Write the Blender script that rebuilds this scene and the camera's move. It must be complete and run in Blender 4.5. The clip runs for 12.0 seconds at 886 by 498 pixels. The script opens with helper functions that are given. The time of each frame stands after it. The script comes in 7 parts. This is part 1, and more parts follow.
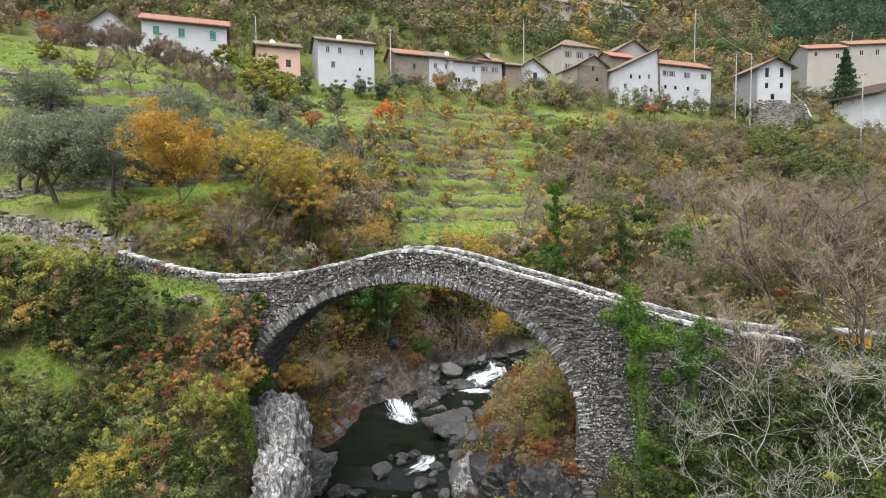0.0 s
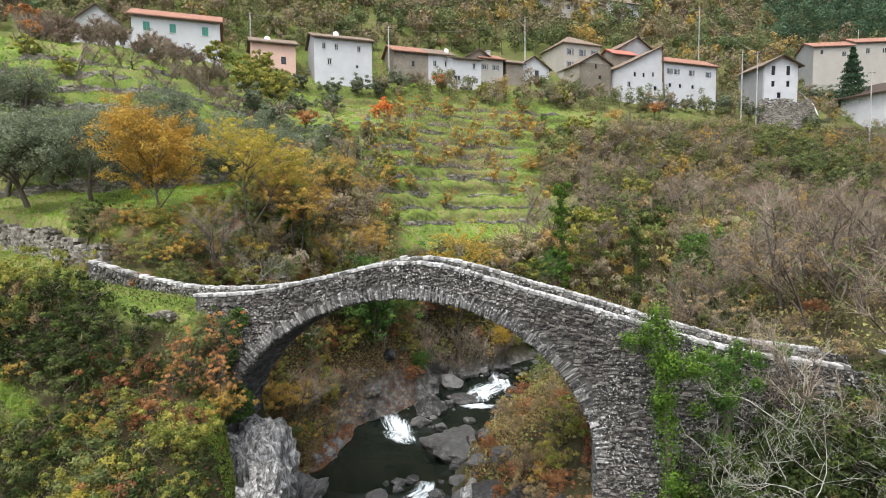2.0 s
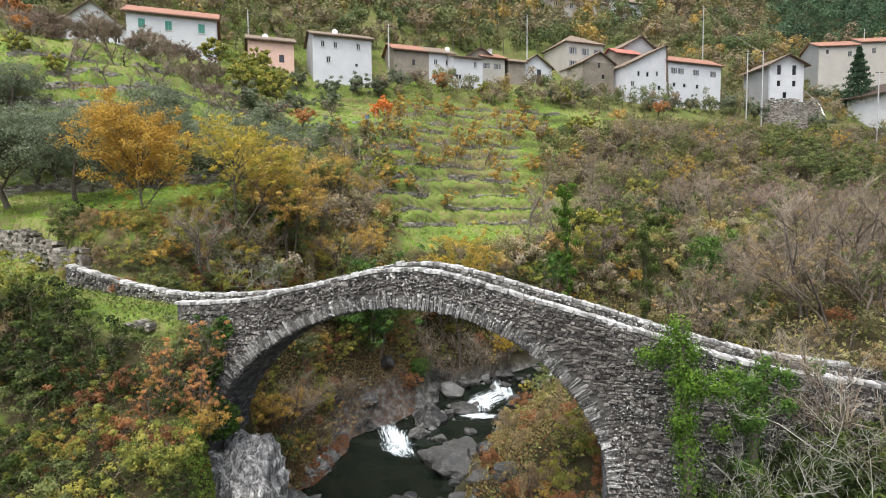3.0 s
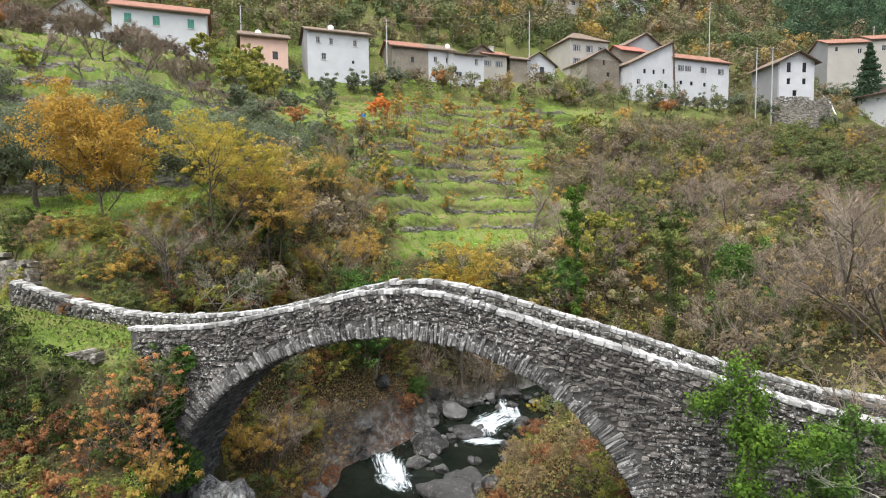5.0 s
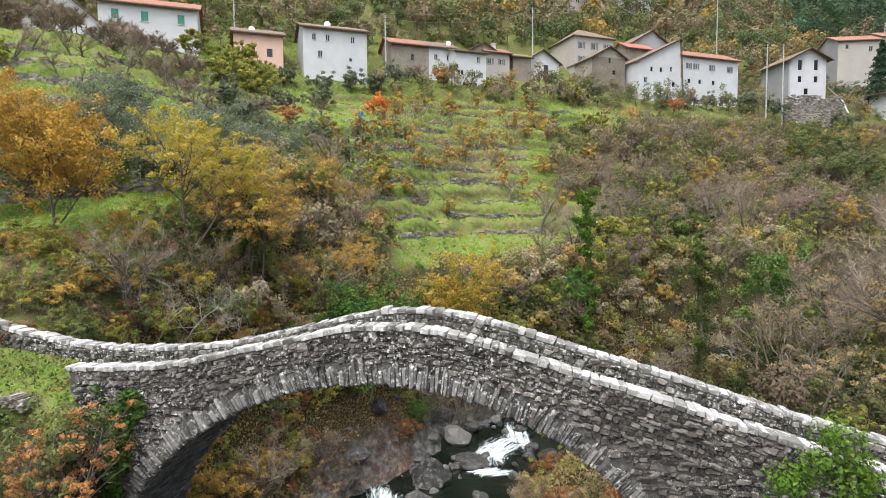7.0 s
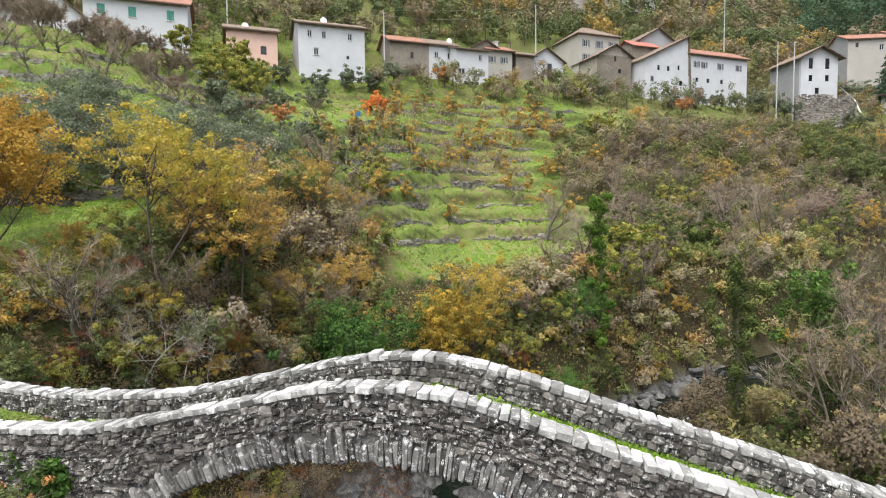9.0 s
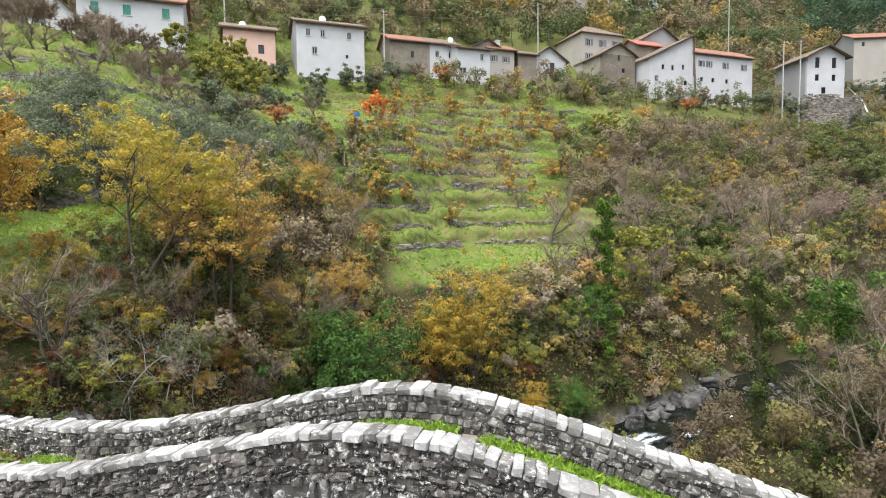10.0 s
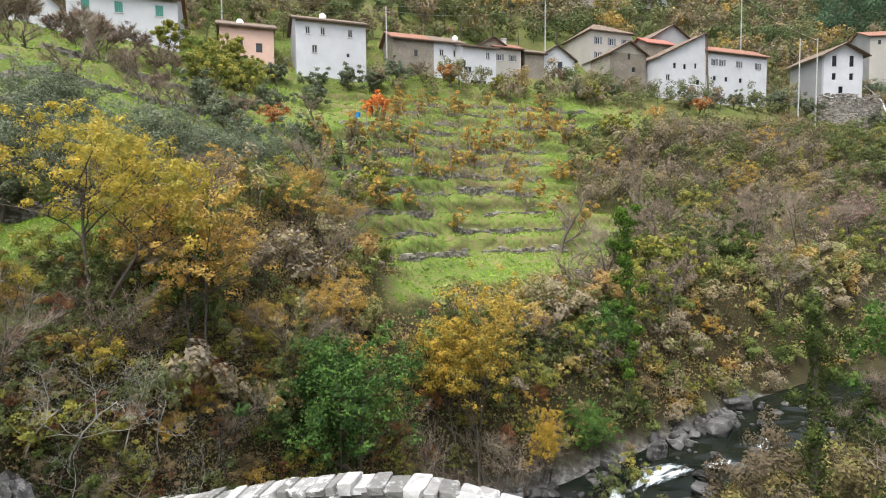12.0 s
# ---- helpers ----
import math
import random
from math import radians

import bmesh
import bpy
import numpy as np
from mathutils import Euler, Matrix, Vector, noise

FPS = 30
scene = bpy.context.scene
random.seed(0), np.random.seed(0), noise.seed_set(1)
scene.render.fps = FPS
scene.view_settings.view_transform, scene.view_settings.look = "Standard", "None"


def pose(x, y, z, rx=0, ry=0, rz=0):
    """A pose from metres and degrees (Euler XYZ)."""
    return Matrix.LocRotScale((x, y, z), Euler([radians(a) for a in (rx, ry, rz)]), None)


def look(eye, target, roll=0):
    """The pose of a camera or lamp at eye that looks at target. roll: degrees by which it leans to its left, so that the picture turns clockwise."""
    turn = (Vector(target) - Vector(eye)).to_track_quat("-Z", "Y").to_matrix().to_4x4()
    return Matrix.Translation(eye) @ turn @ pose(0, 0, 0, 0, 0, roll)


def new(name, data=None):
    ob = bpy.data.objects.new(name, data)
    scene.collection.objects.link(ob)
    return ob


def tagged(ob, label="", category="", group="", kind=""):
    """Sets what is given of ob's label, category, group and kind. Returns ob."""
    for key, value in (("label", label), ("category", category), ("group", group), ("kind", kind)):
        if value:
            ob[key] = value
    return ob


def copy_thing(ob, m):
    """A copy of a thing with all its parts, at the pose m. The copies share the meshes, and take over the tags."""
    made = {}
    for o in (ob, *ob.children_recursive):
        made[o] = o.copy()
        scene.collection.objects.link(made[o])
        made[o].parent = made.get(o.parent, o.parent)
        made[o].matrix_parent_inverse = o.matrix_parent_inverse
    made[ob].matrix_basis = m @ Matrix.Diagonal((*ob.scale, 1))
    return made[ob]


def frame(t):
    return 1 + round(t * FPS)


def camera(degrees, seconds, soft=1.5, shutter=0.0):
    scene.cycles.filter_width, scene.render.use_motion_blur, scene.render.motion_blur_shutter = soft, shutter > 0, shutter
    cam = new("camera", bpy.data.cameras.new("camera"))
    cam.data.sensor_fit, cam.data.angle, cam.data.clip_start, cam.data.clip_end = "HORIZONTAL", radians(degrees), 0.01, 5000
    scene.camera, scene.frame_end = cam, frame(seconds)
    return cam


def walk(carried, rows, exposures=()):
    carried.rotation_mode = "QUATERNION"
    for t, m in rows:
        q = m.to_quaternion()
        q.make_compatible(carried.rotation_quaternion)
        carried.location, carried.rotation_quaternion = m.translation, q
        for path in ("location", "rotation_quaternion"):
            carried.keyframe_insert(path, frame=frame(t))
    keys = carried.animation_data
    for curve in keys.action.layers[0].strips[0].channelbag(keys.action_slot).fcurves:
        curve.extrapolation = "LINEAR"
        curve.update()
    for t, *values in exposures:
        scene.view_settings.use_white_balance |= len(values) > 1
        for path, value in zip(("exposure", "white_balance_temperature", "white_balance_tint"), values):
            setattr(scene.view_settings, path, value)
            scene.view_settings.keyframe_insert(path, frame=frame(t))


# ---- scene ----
cam = camera(76.5, 12.0, soft=1.0)
PATH = [
    (0, (1.281, -0.172, 14.208), (1.061, 1.811, 14.075), -0.5),
    (0.5, (1.235, 0.469, 14.222), (1.014, 2.453, 14.09), -0.5),
    (1, (1.139, 1.143, 14.255), (0.921, 3.126, 14.123), -0.4),
    (1.5, (1.066, 1.775, 14.349), (0.847, 3.759, 14.217), -0.5),
    (2, (0.965, 2.381, 14.522), (0.747, 4.365, 14.387), -0.5),
    (2.5, (0.899, 3.133, 14.579), (0.679, 5.116, 14.445), -0.5),
    (3, (0.847, 3.998, 14.593), (0.626, 5.981, 14.46), -0.4),
    (5, (0.414, 7.443, 14.856), (0.193, 9.427, 14.726), -0.5),
    (5.5, (0.301, 8.28, 14.946), (0.08, 10.264, 14.817), -0.5),
    (6, (0.204, 9.092, 15.048), (-0.018, 11.075, 14.918), -0.5),
    (6.5, (0.103, 9.915, 15.146), (-0.119, 11.898, 15.017), -0.5),
    (7, (0.004, 10.701, 15.247), (-0.22, 12.684, 15.119), -0.6),
    (9, (-0.404, 13.846, 15.735), (-0.629, 15.829, 15.608), -0.6),
    (9.5, (-0.495, 14.59, 15.876), (-0.721, 16.573, 15.749), -0.6),
    (10, (-0.589, 15.344, 16.011), (-0.817, 17.327, 15.884), -0.6),
    (10.5, (-0.708, 16.129, 16.135), (-0.936, 18.112, 16.008), -0.5),
    (11, (-0.803, 16.938, 16.241), (-1.035, 18.921, 16.115), -0.6),
    (11.5, (-0.873, 17.611, 16.384), (-1.11, 19.593, 16.259), -0.6),
    (12, (-0.945, 18.309, 16.546), (-1.188, 20.29, 16.421), -0.6),
]
walk(cam, [(t, look(eye, target, roll)) for t, eye, target, roll in PATH], [(0, 1.5), (5, 1.55), (12, 1.56)])

# ---- light ----
W = bpy.data.worlds.new("overcast_sky")
scene.world = W
W.use_nodes = True
_n = W.node_tree.nodes
_sky = _n.new("ShaderNodeTexSky")
_sky.sky_type, _sky.sun_disc = "NISHITA", False
_sky.sun_elevation, _sky.sun_rotation = radians(66), radians(200)
_sky.air_density, _sky.dust_density, _sky.ozone_density = 1.0, 3.0, 1.0
_grey = _n.new("ShaderNodeHueSaturation")
_grey.inputs["Saturation"].default_value = 0.4
W.node_tree.links.new(_sky.outputs[0], _grey.inputs["Color"])
W.node_tree.links.new(_grey.outputs[0], _n["Background"].inputs[0])
_n["Background"].inputs[1].default_value = 0.135
sun = new("sun", bpy.data.lights.new("sun", "SUN"))
sun.data.energy, sun.data.angle, sun.data.color = 1.15, radians(40), (1.0, 0.985, 0.96)
sun.matrix_world = look((0, 0, 0), (0.15, 0.42, -1.0))

# ---- materials ----
def ss(v):
    v = np.clip(v, 0.0, 1.0)
    return v * v * (3 - 2 * v)


class Nodes:
    """A small wrapper that builds node materials."""

    def __init__(self, name, rough=0.9, spec=0.3):
        self.m = bpy.data.materials.new(name)
        self.m.use_nodes = True
        self.t = self.m.node_tree
        self.b = self.t.nodes["Principled BSDF"]
        self.b.inputs["Roughness"].default_value = rough
        self.b.inputs["Specular IOR Level"].default_value = spec

    def add(self, kind, **kw):
        n = self.t.nodes.new("ShaderNode" + kind)
        for k, v in kw.items():
            if k in n.inputs:
                n.inputs[k].default_value = v
        return n

    def link(self, a, b):
        self.t.links.new(a, b)

    def coords(self, kind="Object"):
        return self.t.nodes.new("ShaderNodeTexCoord").outputs[kind]

    def noise(self, vec, scale, detail=4.0, rough=0.6):
        n = self.add("TexNoise", Scale=scale, Detail=detail, Roughness=rough)
        self.link(vec, n.inputs["Vector"])
        return n.outputs["Fac"]

    def ramp(self, fac, stops):
        r = self.t.nodes.new("ShaderNodeValToRGB")
        e = r.color_ramp.elements
        while len(e) < len(stops):
            e.new(0.5)
        for i, (p, c) in enumerate(stops):
            e[i].position, e[i].color = p, (*c, 1) if len(c) == 3 else c
        self.link(fac, r.inputs[0])
        return r.outputs[0]

    def mix(self, fac, a, b, mode="MIX"):
        n = self.t.nodes.new("ShaderNodeMix")
        n.data_type, n.blend_type = "RGBA", mode
        for s, v in ((n.inputs[0], fac), (n.inputs[6], a), (n.inputs[7], b)):
            if isinstance(v, (int, float)):
                s.default_value = v
            elif isinstance(v, tuple):
                s.default_value = (*v, 1)
            else:
                self.link(v, s)
        return n.outputs[2]

    def math(self, op, a, b=0.0):
        n = self.t.nodes.new("ShaderNodeMath")
        n.operation = op
        for s, v in ((n.inputs[0], a), (n.inputs[1], b)):
            if isinstance(v, (int, float)):
                s.default_value = v
            else:
                self.link(v, s)
        return n.outputs[0]

    def bump(self, h, strength=0.4, dist=0.02):
        n = self.add("Bump", Strength=strength, Distance=dist)
        self.link(h, n.inputs["Height"])
        self.link(n.outputs[0], self.b.inputs["Normal"])

    def done(self, col):
        self.link(col, self.b.inputs["Base Color"])
        return self.m


G3 = lambda v: (v, v, v)


def stone_mat(name, dark, mid, light, lichen=0.5, lichen_col=(0.55, 0.55, 0.51), rough=0.92, scale=1.0, own=True):
    """Weathered stone: a tone per stone, grain, and pale lichen patches."""
    k = Nodes(name, rough, 0.25)
    v = k.coords("Object") if not own else None
    g = k.t.nodes.new("ShaderNodeNewGeometry")
    v = g.outputs["Position"]
    oi = k.t.nodes.new("ShaderNodeObjectInfo")
    tone = k.math("ADD", oi.outputs["Random"], g.outputs["Random Per Island"])
    tone = k.math("FRACT", tone)
    base = k.ramp(tone, [(0.0, dark), (0.5, mid), (1.0, light)])
    grain = k.noise(v, 9.0 * scale, 6.0, 0.7)
    base = k.mix(0.55, base, k.ramp(grain, [(0.3, G3(0.35)), (0.7, G3(1.0))]), "MULTIPLY")
    stain = k.noise(v, 0.7 * scale, 3.0)
    base = k.mix(k.ramp(stain, [(0.4, G3(0.0)), (0.7, G3(0.5))]), base, tuple(c * 0.5 for c in dark))
    patch = k.noise(v, 5.5 * scale, 5.0, 0.75)
    big = k.noise(v, 0.45, 2.0)
    f = k.math("MULTIPLY", k.ramp(patch, [(0.52, G3(0.0)), (0.62, G3(1.0))]), k.ramp(big, [(0.35, G3(0.15)), (0.65, G3(1.0))]))
    f = k.math("MULTIPLY", f, lichen)
    base = k.mix(f, base, lichen_col)
    k.bump(grain, 0.6, 0.03)
    return k.done(base)


M_STONE = stone_mat("schist_masonry", (0.026, 0.023, 0.021), (0.078, 0.069, 0.061), (0.23, 0.208, 0.185), 0.95, (0.54, 0.535, 0.51), scale=1.8)
M_RING = stone_mat("arch_ring_stone", (0.06, 0.057, 0.053), (0.16, 0.152, 0.143), (0.33, 0.32, 0.3), 0.95, (0.6, 0.595, 0.575), scale=1.6)
M_COPE = stone_mat("lichen_coping", (0.17, 0.165, 0.15), (0.36, 0.35, 0.33), (0.56, 0.55, 0.53), 0.95, (0.7, 0.7, 0.68))
M_MORTAR = stone_mat("old_mortar", (0.07, 0.066, 0.06), (0.09, 0.085, 0.078), (0.11, 0.104, 0.095), 0.5, (0.35, 0.345, 0.33))
# dark grey for vault and pier side: the arch's shade put into the stone
M_VAULT = stone_mat("shaded_vault_stone", (0.05, 0.05, 0.052), (0.09, 0.09, 0.09), (0.16, 0.16, 0.16), 0.3)
M_ROCK = stone_mat("river_rock", (0.03, 0.029, 0.028), (0.075, 0.073, 0.07), (0.17, 0.166, 0.158), 0.45, (0.36, 0.36, 0.34), rough=0.5, scale=0.8)
M_WALL = stone_mat("dry_stone", (0.12, 0.106, 0.085), (0.23, 0.205, 0.17), (0.38, 0.35, 0.3), 0.6)


def ground_mat():
    k = Nodes("hill_ground", 1.0, 0.1)
    g = k.t.nodes.new("ShaderNodeNewGeometry")
    v = g.outputs["Position"]
    sep = k.t.nodes.new("ShaderNodeSeparateXYZ")
    k.link(g.outputs["Normal"], sep.inputs[0])
    flat = sep.outputs["Z"]
    n1, n2, n3 = k.noise(v, 0.09, 3.0), k.noise(v, 1.3, 5.0), k.noise(v, 9.0, 4.0, 0.7)
    grass = k.ramp(k.math('ADD', k.math('MULTIPLY', n2, 0.6), k.math('MULTIPLY', n1, 0.4)), [(0.3, (0.07, 0.11, 0.028)), (0.44, (0.14, 0.2, 0.042)), (0.53, (0.18, 0.19, 0.065)), (0.62, (0.18, 0.14, 0.075))])
    litter = k.ramp(k.math('ADD', k.math('MULTIPLY', n3, 0.6), k.math('MULTIPLY', n2, 0.4)), [(0.32, (0.018, 0.016, 0.01)), (0.48, (0.05, 0.04, 0.022)), (0.58, (0.055, 0.06, 0.024)), (0.7, (0.1, 0.07, 0.035))])
    at = k.t.nodes.new("ShaderNodeAttribute")
    at.attribute_name = "meadow"
    f = k.math("MULTIPLY", k.ramp(flat, [(0.35, G3(0)), (0.6, G3(1))]), at.outputs["Fac"])
    f = k.math("MULTIPLY", f, k.ramp(n1, [(0.25, G3(0.6)), (0.45, G3(1))]))
    col = k.mix(f, litter, grass)
    rk = k.t.nodes.new("ShaderNodeAttribute")
    rk.attribute_name = "rock"
    rock = k.ramp(k.noise(v, 2.2, 8.0, 0.7), [(0.32, (0.04, 0.039, 0.037)), (0.48, (0.1, 0.097, 0.09)), (0.62, (0.24, 0.235, 0.22))])
    col = k.mix(rk.outputs["Fac"], col, rock)
    k.bump(k.math("ADD", n3, n2), 0.8, 0.12)
    return k.done(col)


M_GROUND = ground_mat()


def water_mat():
    k = Nodes("stream_water", 0.04, 0.5)
    g = k.t.nodes.new("ShaderNodeNewGeometry")
    v = g.outputs["Position"]
    k.b.inputs["IOR"].default_value = 1.33
    k.b.inputs["Specular IOR Level"].default_value = 0.3
    k.bump(k.noise(v, 3.0, 4.0), 0.25, 0.03)
    return k.done(k.ramp(k.noise(v, 0.6, 3.0), [(0.3, (0.005, 0.008, 0.006)), (0.7, (0.014, 0.017, 0.012))]))


def foam_mat():
    k = Nodes("white_water", 0.5, 0.4)
    v = k.t.nodes.new("ShaderNodeNewGeometry").outputs["Position"]
    at = k.t.nodes.new("ShaderNodeAttribute")
    at.attribute_name = "flow"
    n = k.noise(at.outputs["Vector"], 1.0, 6.0, 0.7)
    wh = k.t.nodes.new("ShaderNodeAttribute")
    wh.attribute_name = "white"
    f = k.math("ADD", n, wh.outputs["Fac"])
    k.bump(n, 0.8, 0.1)
    k.link(k.ramp(f, [(0.46, G3(0.0)), (0.66, G3(1.0))]), k.b.inputs["Alpha"])
    return k.done(k.ramp(k.math("ADD", f, k.math("MULTIPLY", k.noise(v, 14.0, 4.0), 0.25)), [(0.6, (0.2, 0.24, 0.25)), (0.78, (0.55, 0.6, 0.62)), (0.95, (0.82, 0.84, 0.85))]))


M_WATER, M_FOAM = water_mat(), foam_mat()


def plain_mat(name, c, rough=0.8, var=0.25, scale=3.0, bump=0.15, spec=0.3, metal=0.0, streak=False):
    k = Nodes(name, rough, spec)
    k.b.inputs["Metallic"].default_value = metal
    v = k.t.nodes.new("ShaderNodeNewGeometry").outputs["Position"]
    if streak:
        mp = k.add("Mapping", Scale=(1.0, 1.0, 0.25))
        k.link(v, mp.inputs[0])
        v = mp.outputs[0]
    n = k.noise(v, scale, 5.0, 0.65)
    n2 = k.noise(v, scale * 0.2, 3.0)
    col = k.ramp(n, [(0.25, tuple(q * (1 - var) for q in c)), (0.75, tuple(min(1, q * (1 + var * 0.6)) for q in c))])
    col = k.mix(k.ramp(n2, [(0.45, G3(0)), (0.75, G3(0.55))]), col, tuple(q * (1 - 1.2 * var) for q in c))
    k.bump(n, bump, 0.02)
    return k.done(col)


# ---- mesh helpers ----
def mesh_of(name, verts, faces, mat=None, smooth=False):
    me = bpy.data.meshes.new(name)
    me.from_pydata([tuple(map(float, v)) for v in verts], [], [tuple(map(int, f)) for f in faces])
    if mat:
        me.materials.append(mat)
    if smooth:
        me.polygons.foreach_set("use_smooth", [True] * len(me.polygons))
    me.update()
    return me


def part(name, bm, material, parent, label=""):
    """Links a bmesh, a mesh or (verts, faces) as one mesh object under a thing or a part."""
    if isinstance(bm, bmesh.types.BMesh):
        me = bpy.data.meshes.new(name)
        bm.to_mesh(me)
        bm.free()
        me.materials.append(material)
    elif isinstance(bm, tuple):
        me = mesh_of(name, bm[0], bm[1], material)
    else:
        me = bm
    ob = new(name, me)
    ob.parent = parent
    if label:
        ob["label"] = label
    return ob


def empty(name, m=None):
    e = new(name)
    e.empty_display_size = 0.2
    if m is not None:
        e.matrix_world = m
    return e


class Soup:
    """Collects many small pieces into one mesh."""

    def __init__(self):
        self.v, self.f, self.k = [], [], 0

    def add(self, verts, faces):
        verts = np.asarray(verts, float)
        self.v.append(verts)
        self.f.extend([tuple(int(i) + self.k for i in f) for f in faces])
        self.k += len(verts)

    def mesh(self, name, mat, smooth=False):
        return mesh_of(name, np.concatenate(self.v), self.f, mat, smooth)

    def pair(self):
        return (np.concatenate(self.v), self.f)


def box(bm, x0, x1, y0, y1, z0, z1):
    v = [bm.verts.new((x, y, z)) for x in (x0, x1) for y in (y0, y1) for z in (z0, z1)]
    for f in ((0, 1, 3, 2), (4, 6, 7, 5), (0, 4, 5, 1), (2, 3, 7, 6), (0, 2, 6, 4), (1, 5, 7, 3)):
        bm.faces.new([v[i] for i in f])


def boxes(*dims):
    bm = bmesh.new()
    for d in dims:
        box(bm, *d)
    return bm


def chamfered(seed, amount=0.16, jitter=0.07):
    """A unit block with worn, uneven edges: verts and faces."""
    r = random.Random(seed)
    bm = bmesh.new()
    bmesh.ops.create_cube(bm, size=1)
    for v in bm.verts:
        v.co += Vector([r.uniform(-jitter, jitter) for _ in range(3)])
    bmesh.ops.bevel(bm, geom=list(bm.edges), offset=amount, segments=1, affect="EDGES")
    for v in bm.verts:
        v.co += Vector([r.uniform(-jitter, jitter) * 0.4 for _ in range(3)])
    bm.verts.index_update()
    out = (np.array([v.co[:] for v in bm.verts]), [tuple(v.index for v in f.verts) for f in bm.faces])
    bm.free()
    return out


BLOCKS = [chamfered(i, 0.1, 0.07) for i in range(10)]
RUBBLE = [chamfered(30 + i, 0.17, 0.13) for i in range(14)]
SLABS = [chamfered(60 + i, 0.1, 0.12) for i in range(10)]


def rough_cube(seed):
    r = random.Random(seed)
    v = np.array([(x, y, z) for x in (-0.5, 0.5) for y in (-0.5, 0.5) for z in (-0.5, 0.5)]) + np.array([[r.uniform(-0.13, 0.13) for _ in range(3)] for _ in range(8)])
    return v, [(0, 1, 3, 2), (4, 6, 7, 5), (0, 4, 5, 1), (2, 3, 7, 6), (0, 2, 6, 4), (1, 5, 7, 3)]


CUBES = [rough_cube(i) for i in range(12)]


def tube(soup, pts, radii, sides=6):
    """A tapered tube along points."""
    pts = [Vector(p) for p in pts]
    rings = []
    for i, p in enumerate(pts):
        d = (pts[min(i + 1, len(pts) - 1)] - pts[max(i - 1, 0)]).normalized()
        a = d.orthogonal().normalized()
        b = d.cross(a)
        rings.extend([p + (a * math.cos(2 * math.pi * k / sides) + b * math.sin(2 * math.pi * k / sides)) * radii[i] for k in range(sides)])
    faces = []
    for i in range(len(pts) - 1):
        for k in range(sides):
            q = (k + 1) % sides
            faces.append((i * sides + k, i * sides + q, (i + 1) * sides + q, (i + 1) * sides + k))
    soup.add(rings, faces)


# ---- the lie of the land ----
BU, BN = Vector((math.cos(radians(-7)), math.sin(radians(-7)), 0)), Vector((-math.sin(radians(-7)), math.cos(radians(-7)), 0))
BO = Vector((-1.5, 25.0, 0))


def stream_x(y):
    return np.interp(y, [-60, 15, 21, 25, 30, 35, 37.5, 40, 43, 45, 46.5, 48.5, 53, 60, 100, 300], [2, -2.2, -4.0, -4.9, -5.5, -5.5, -5.0, -2.9, -0.9, 0.3, 2.4, 6.4, 12.6, 21, 84, 400])


def bed_z(y):
    return np.interp(y, [-60, 20, 28, 30, 36.5, 38.5, 40.5, 44, 46.5, 48, 50, 60, 100, 300], [-1.4, -0.6, -0.4, 0.0, 0.05, 0.4, 0.45, 0.75, 1.3, 1.7, 2.2, 3.2, 8, 40])


WAVES = {}


def wobble(x, y, a, seed):
    """Smooth irregular relief of about 1 / a metres."""
    if (a, seed) not in WAVES:
        r = np.random.RandomState(seed)
        WAVES[a, seed] = [(math.cos(th), math.sin(th), a * r.uniform(0.5, 2.2), r.uniform(0, 6.28), r.uniform(0, 6.28)) for th in r.uniform(0, 6.28, 7)]
    z = 0
    for c, s, f, p, q in WAVES[a, seed]:
        z = z + np.sin((x * c + y * s) * f + p + 1.3 * np.sin((y * c - x * s) * f * 0.7 + q))
    return z * 0.23


STEP = 1.8


def uphill(x, y):
    return -0.45 * x + 0.893 * y + 8 * ss((-x - 2) / 14) * (1 - ss((-0.45 * x + 0.893 * y - 70) / 20))


def rise(x, y):
    """Height of the valley side before its terraces are cut; the slope below the farmhouses is steeper."""
    s, s0 = uphill(x, y), -0.45 * x + 0.893 * y
    hill = np.interp(s, [0, 30, 36, 39, 43, 49.5, 53, 58, 62, 95, 101, 106, 140, 200, 320, 900], [-2, 0.8, 1.5, 5.5, 7.4, 9.8, 11.4, 12.2, 13.4, 35, 38, 41.5, 68, 108, 178, 420])
    hill = hill + 0.22 * np.maximum(0, y - 190) + 0.05 * np.maximum(0, x - 55)
    return hill + 8.0 * ss((-x - 12 - 0.9 * np.clip(s0 - 58, 0, 17)) / 18) * ss((s0 - 51) / 9) * (1 - ss((s0 - 64) / 55))


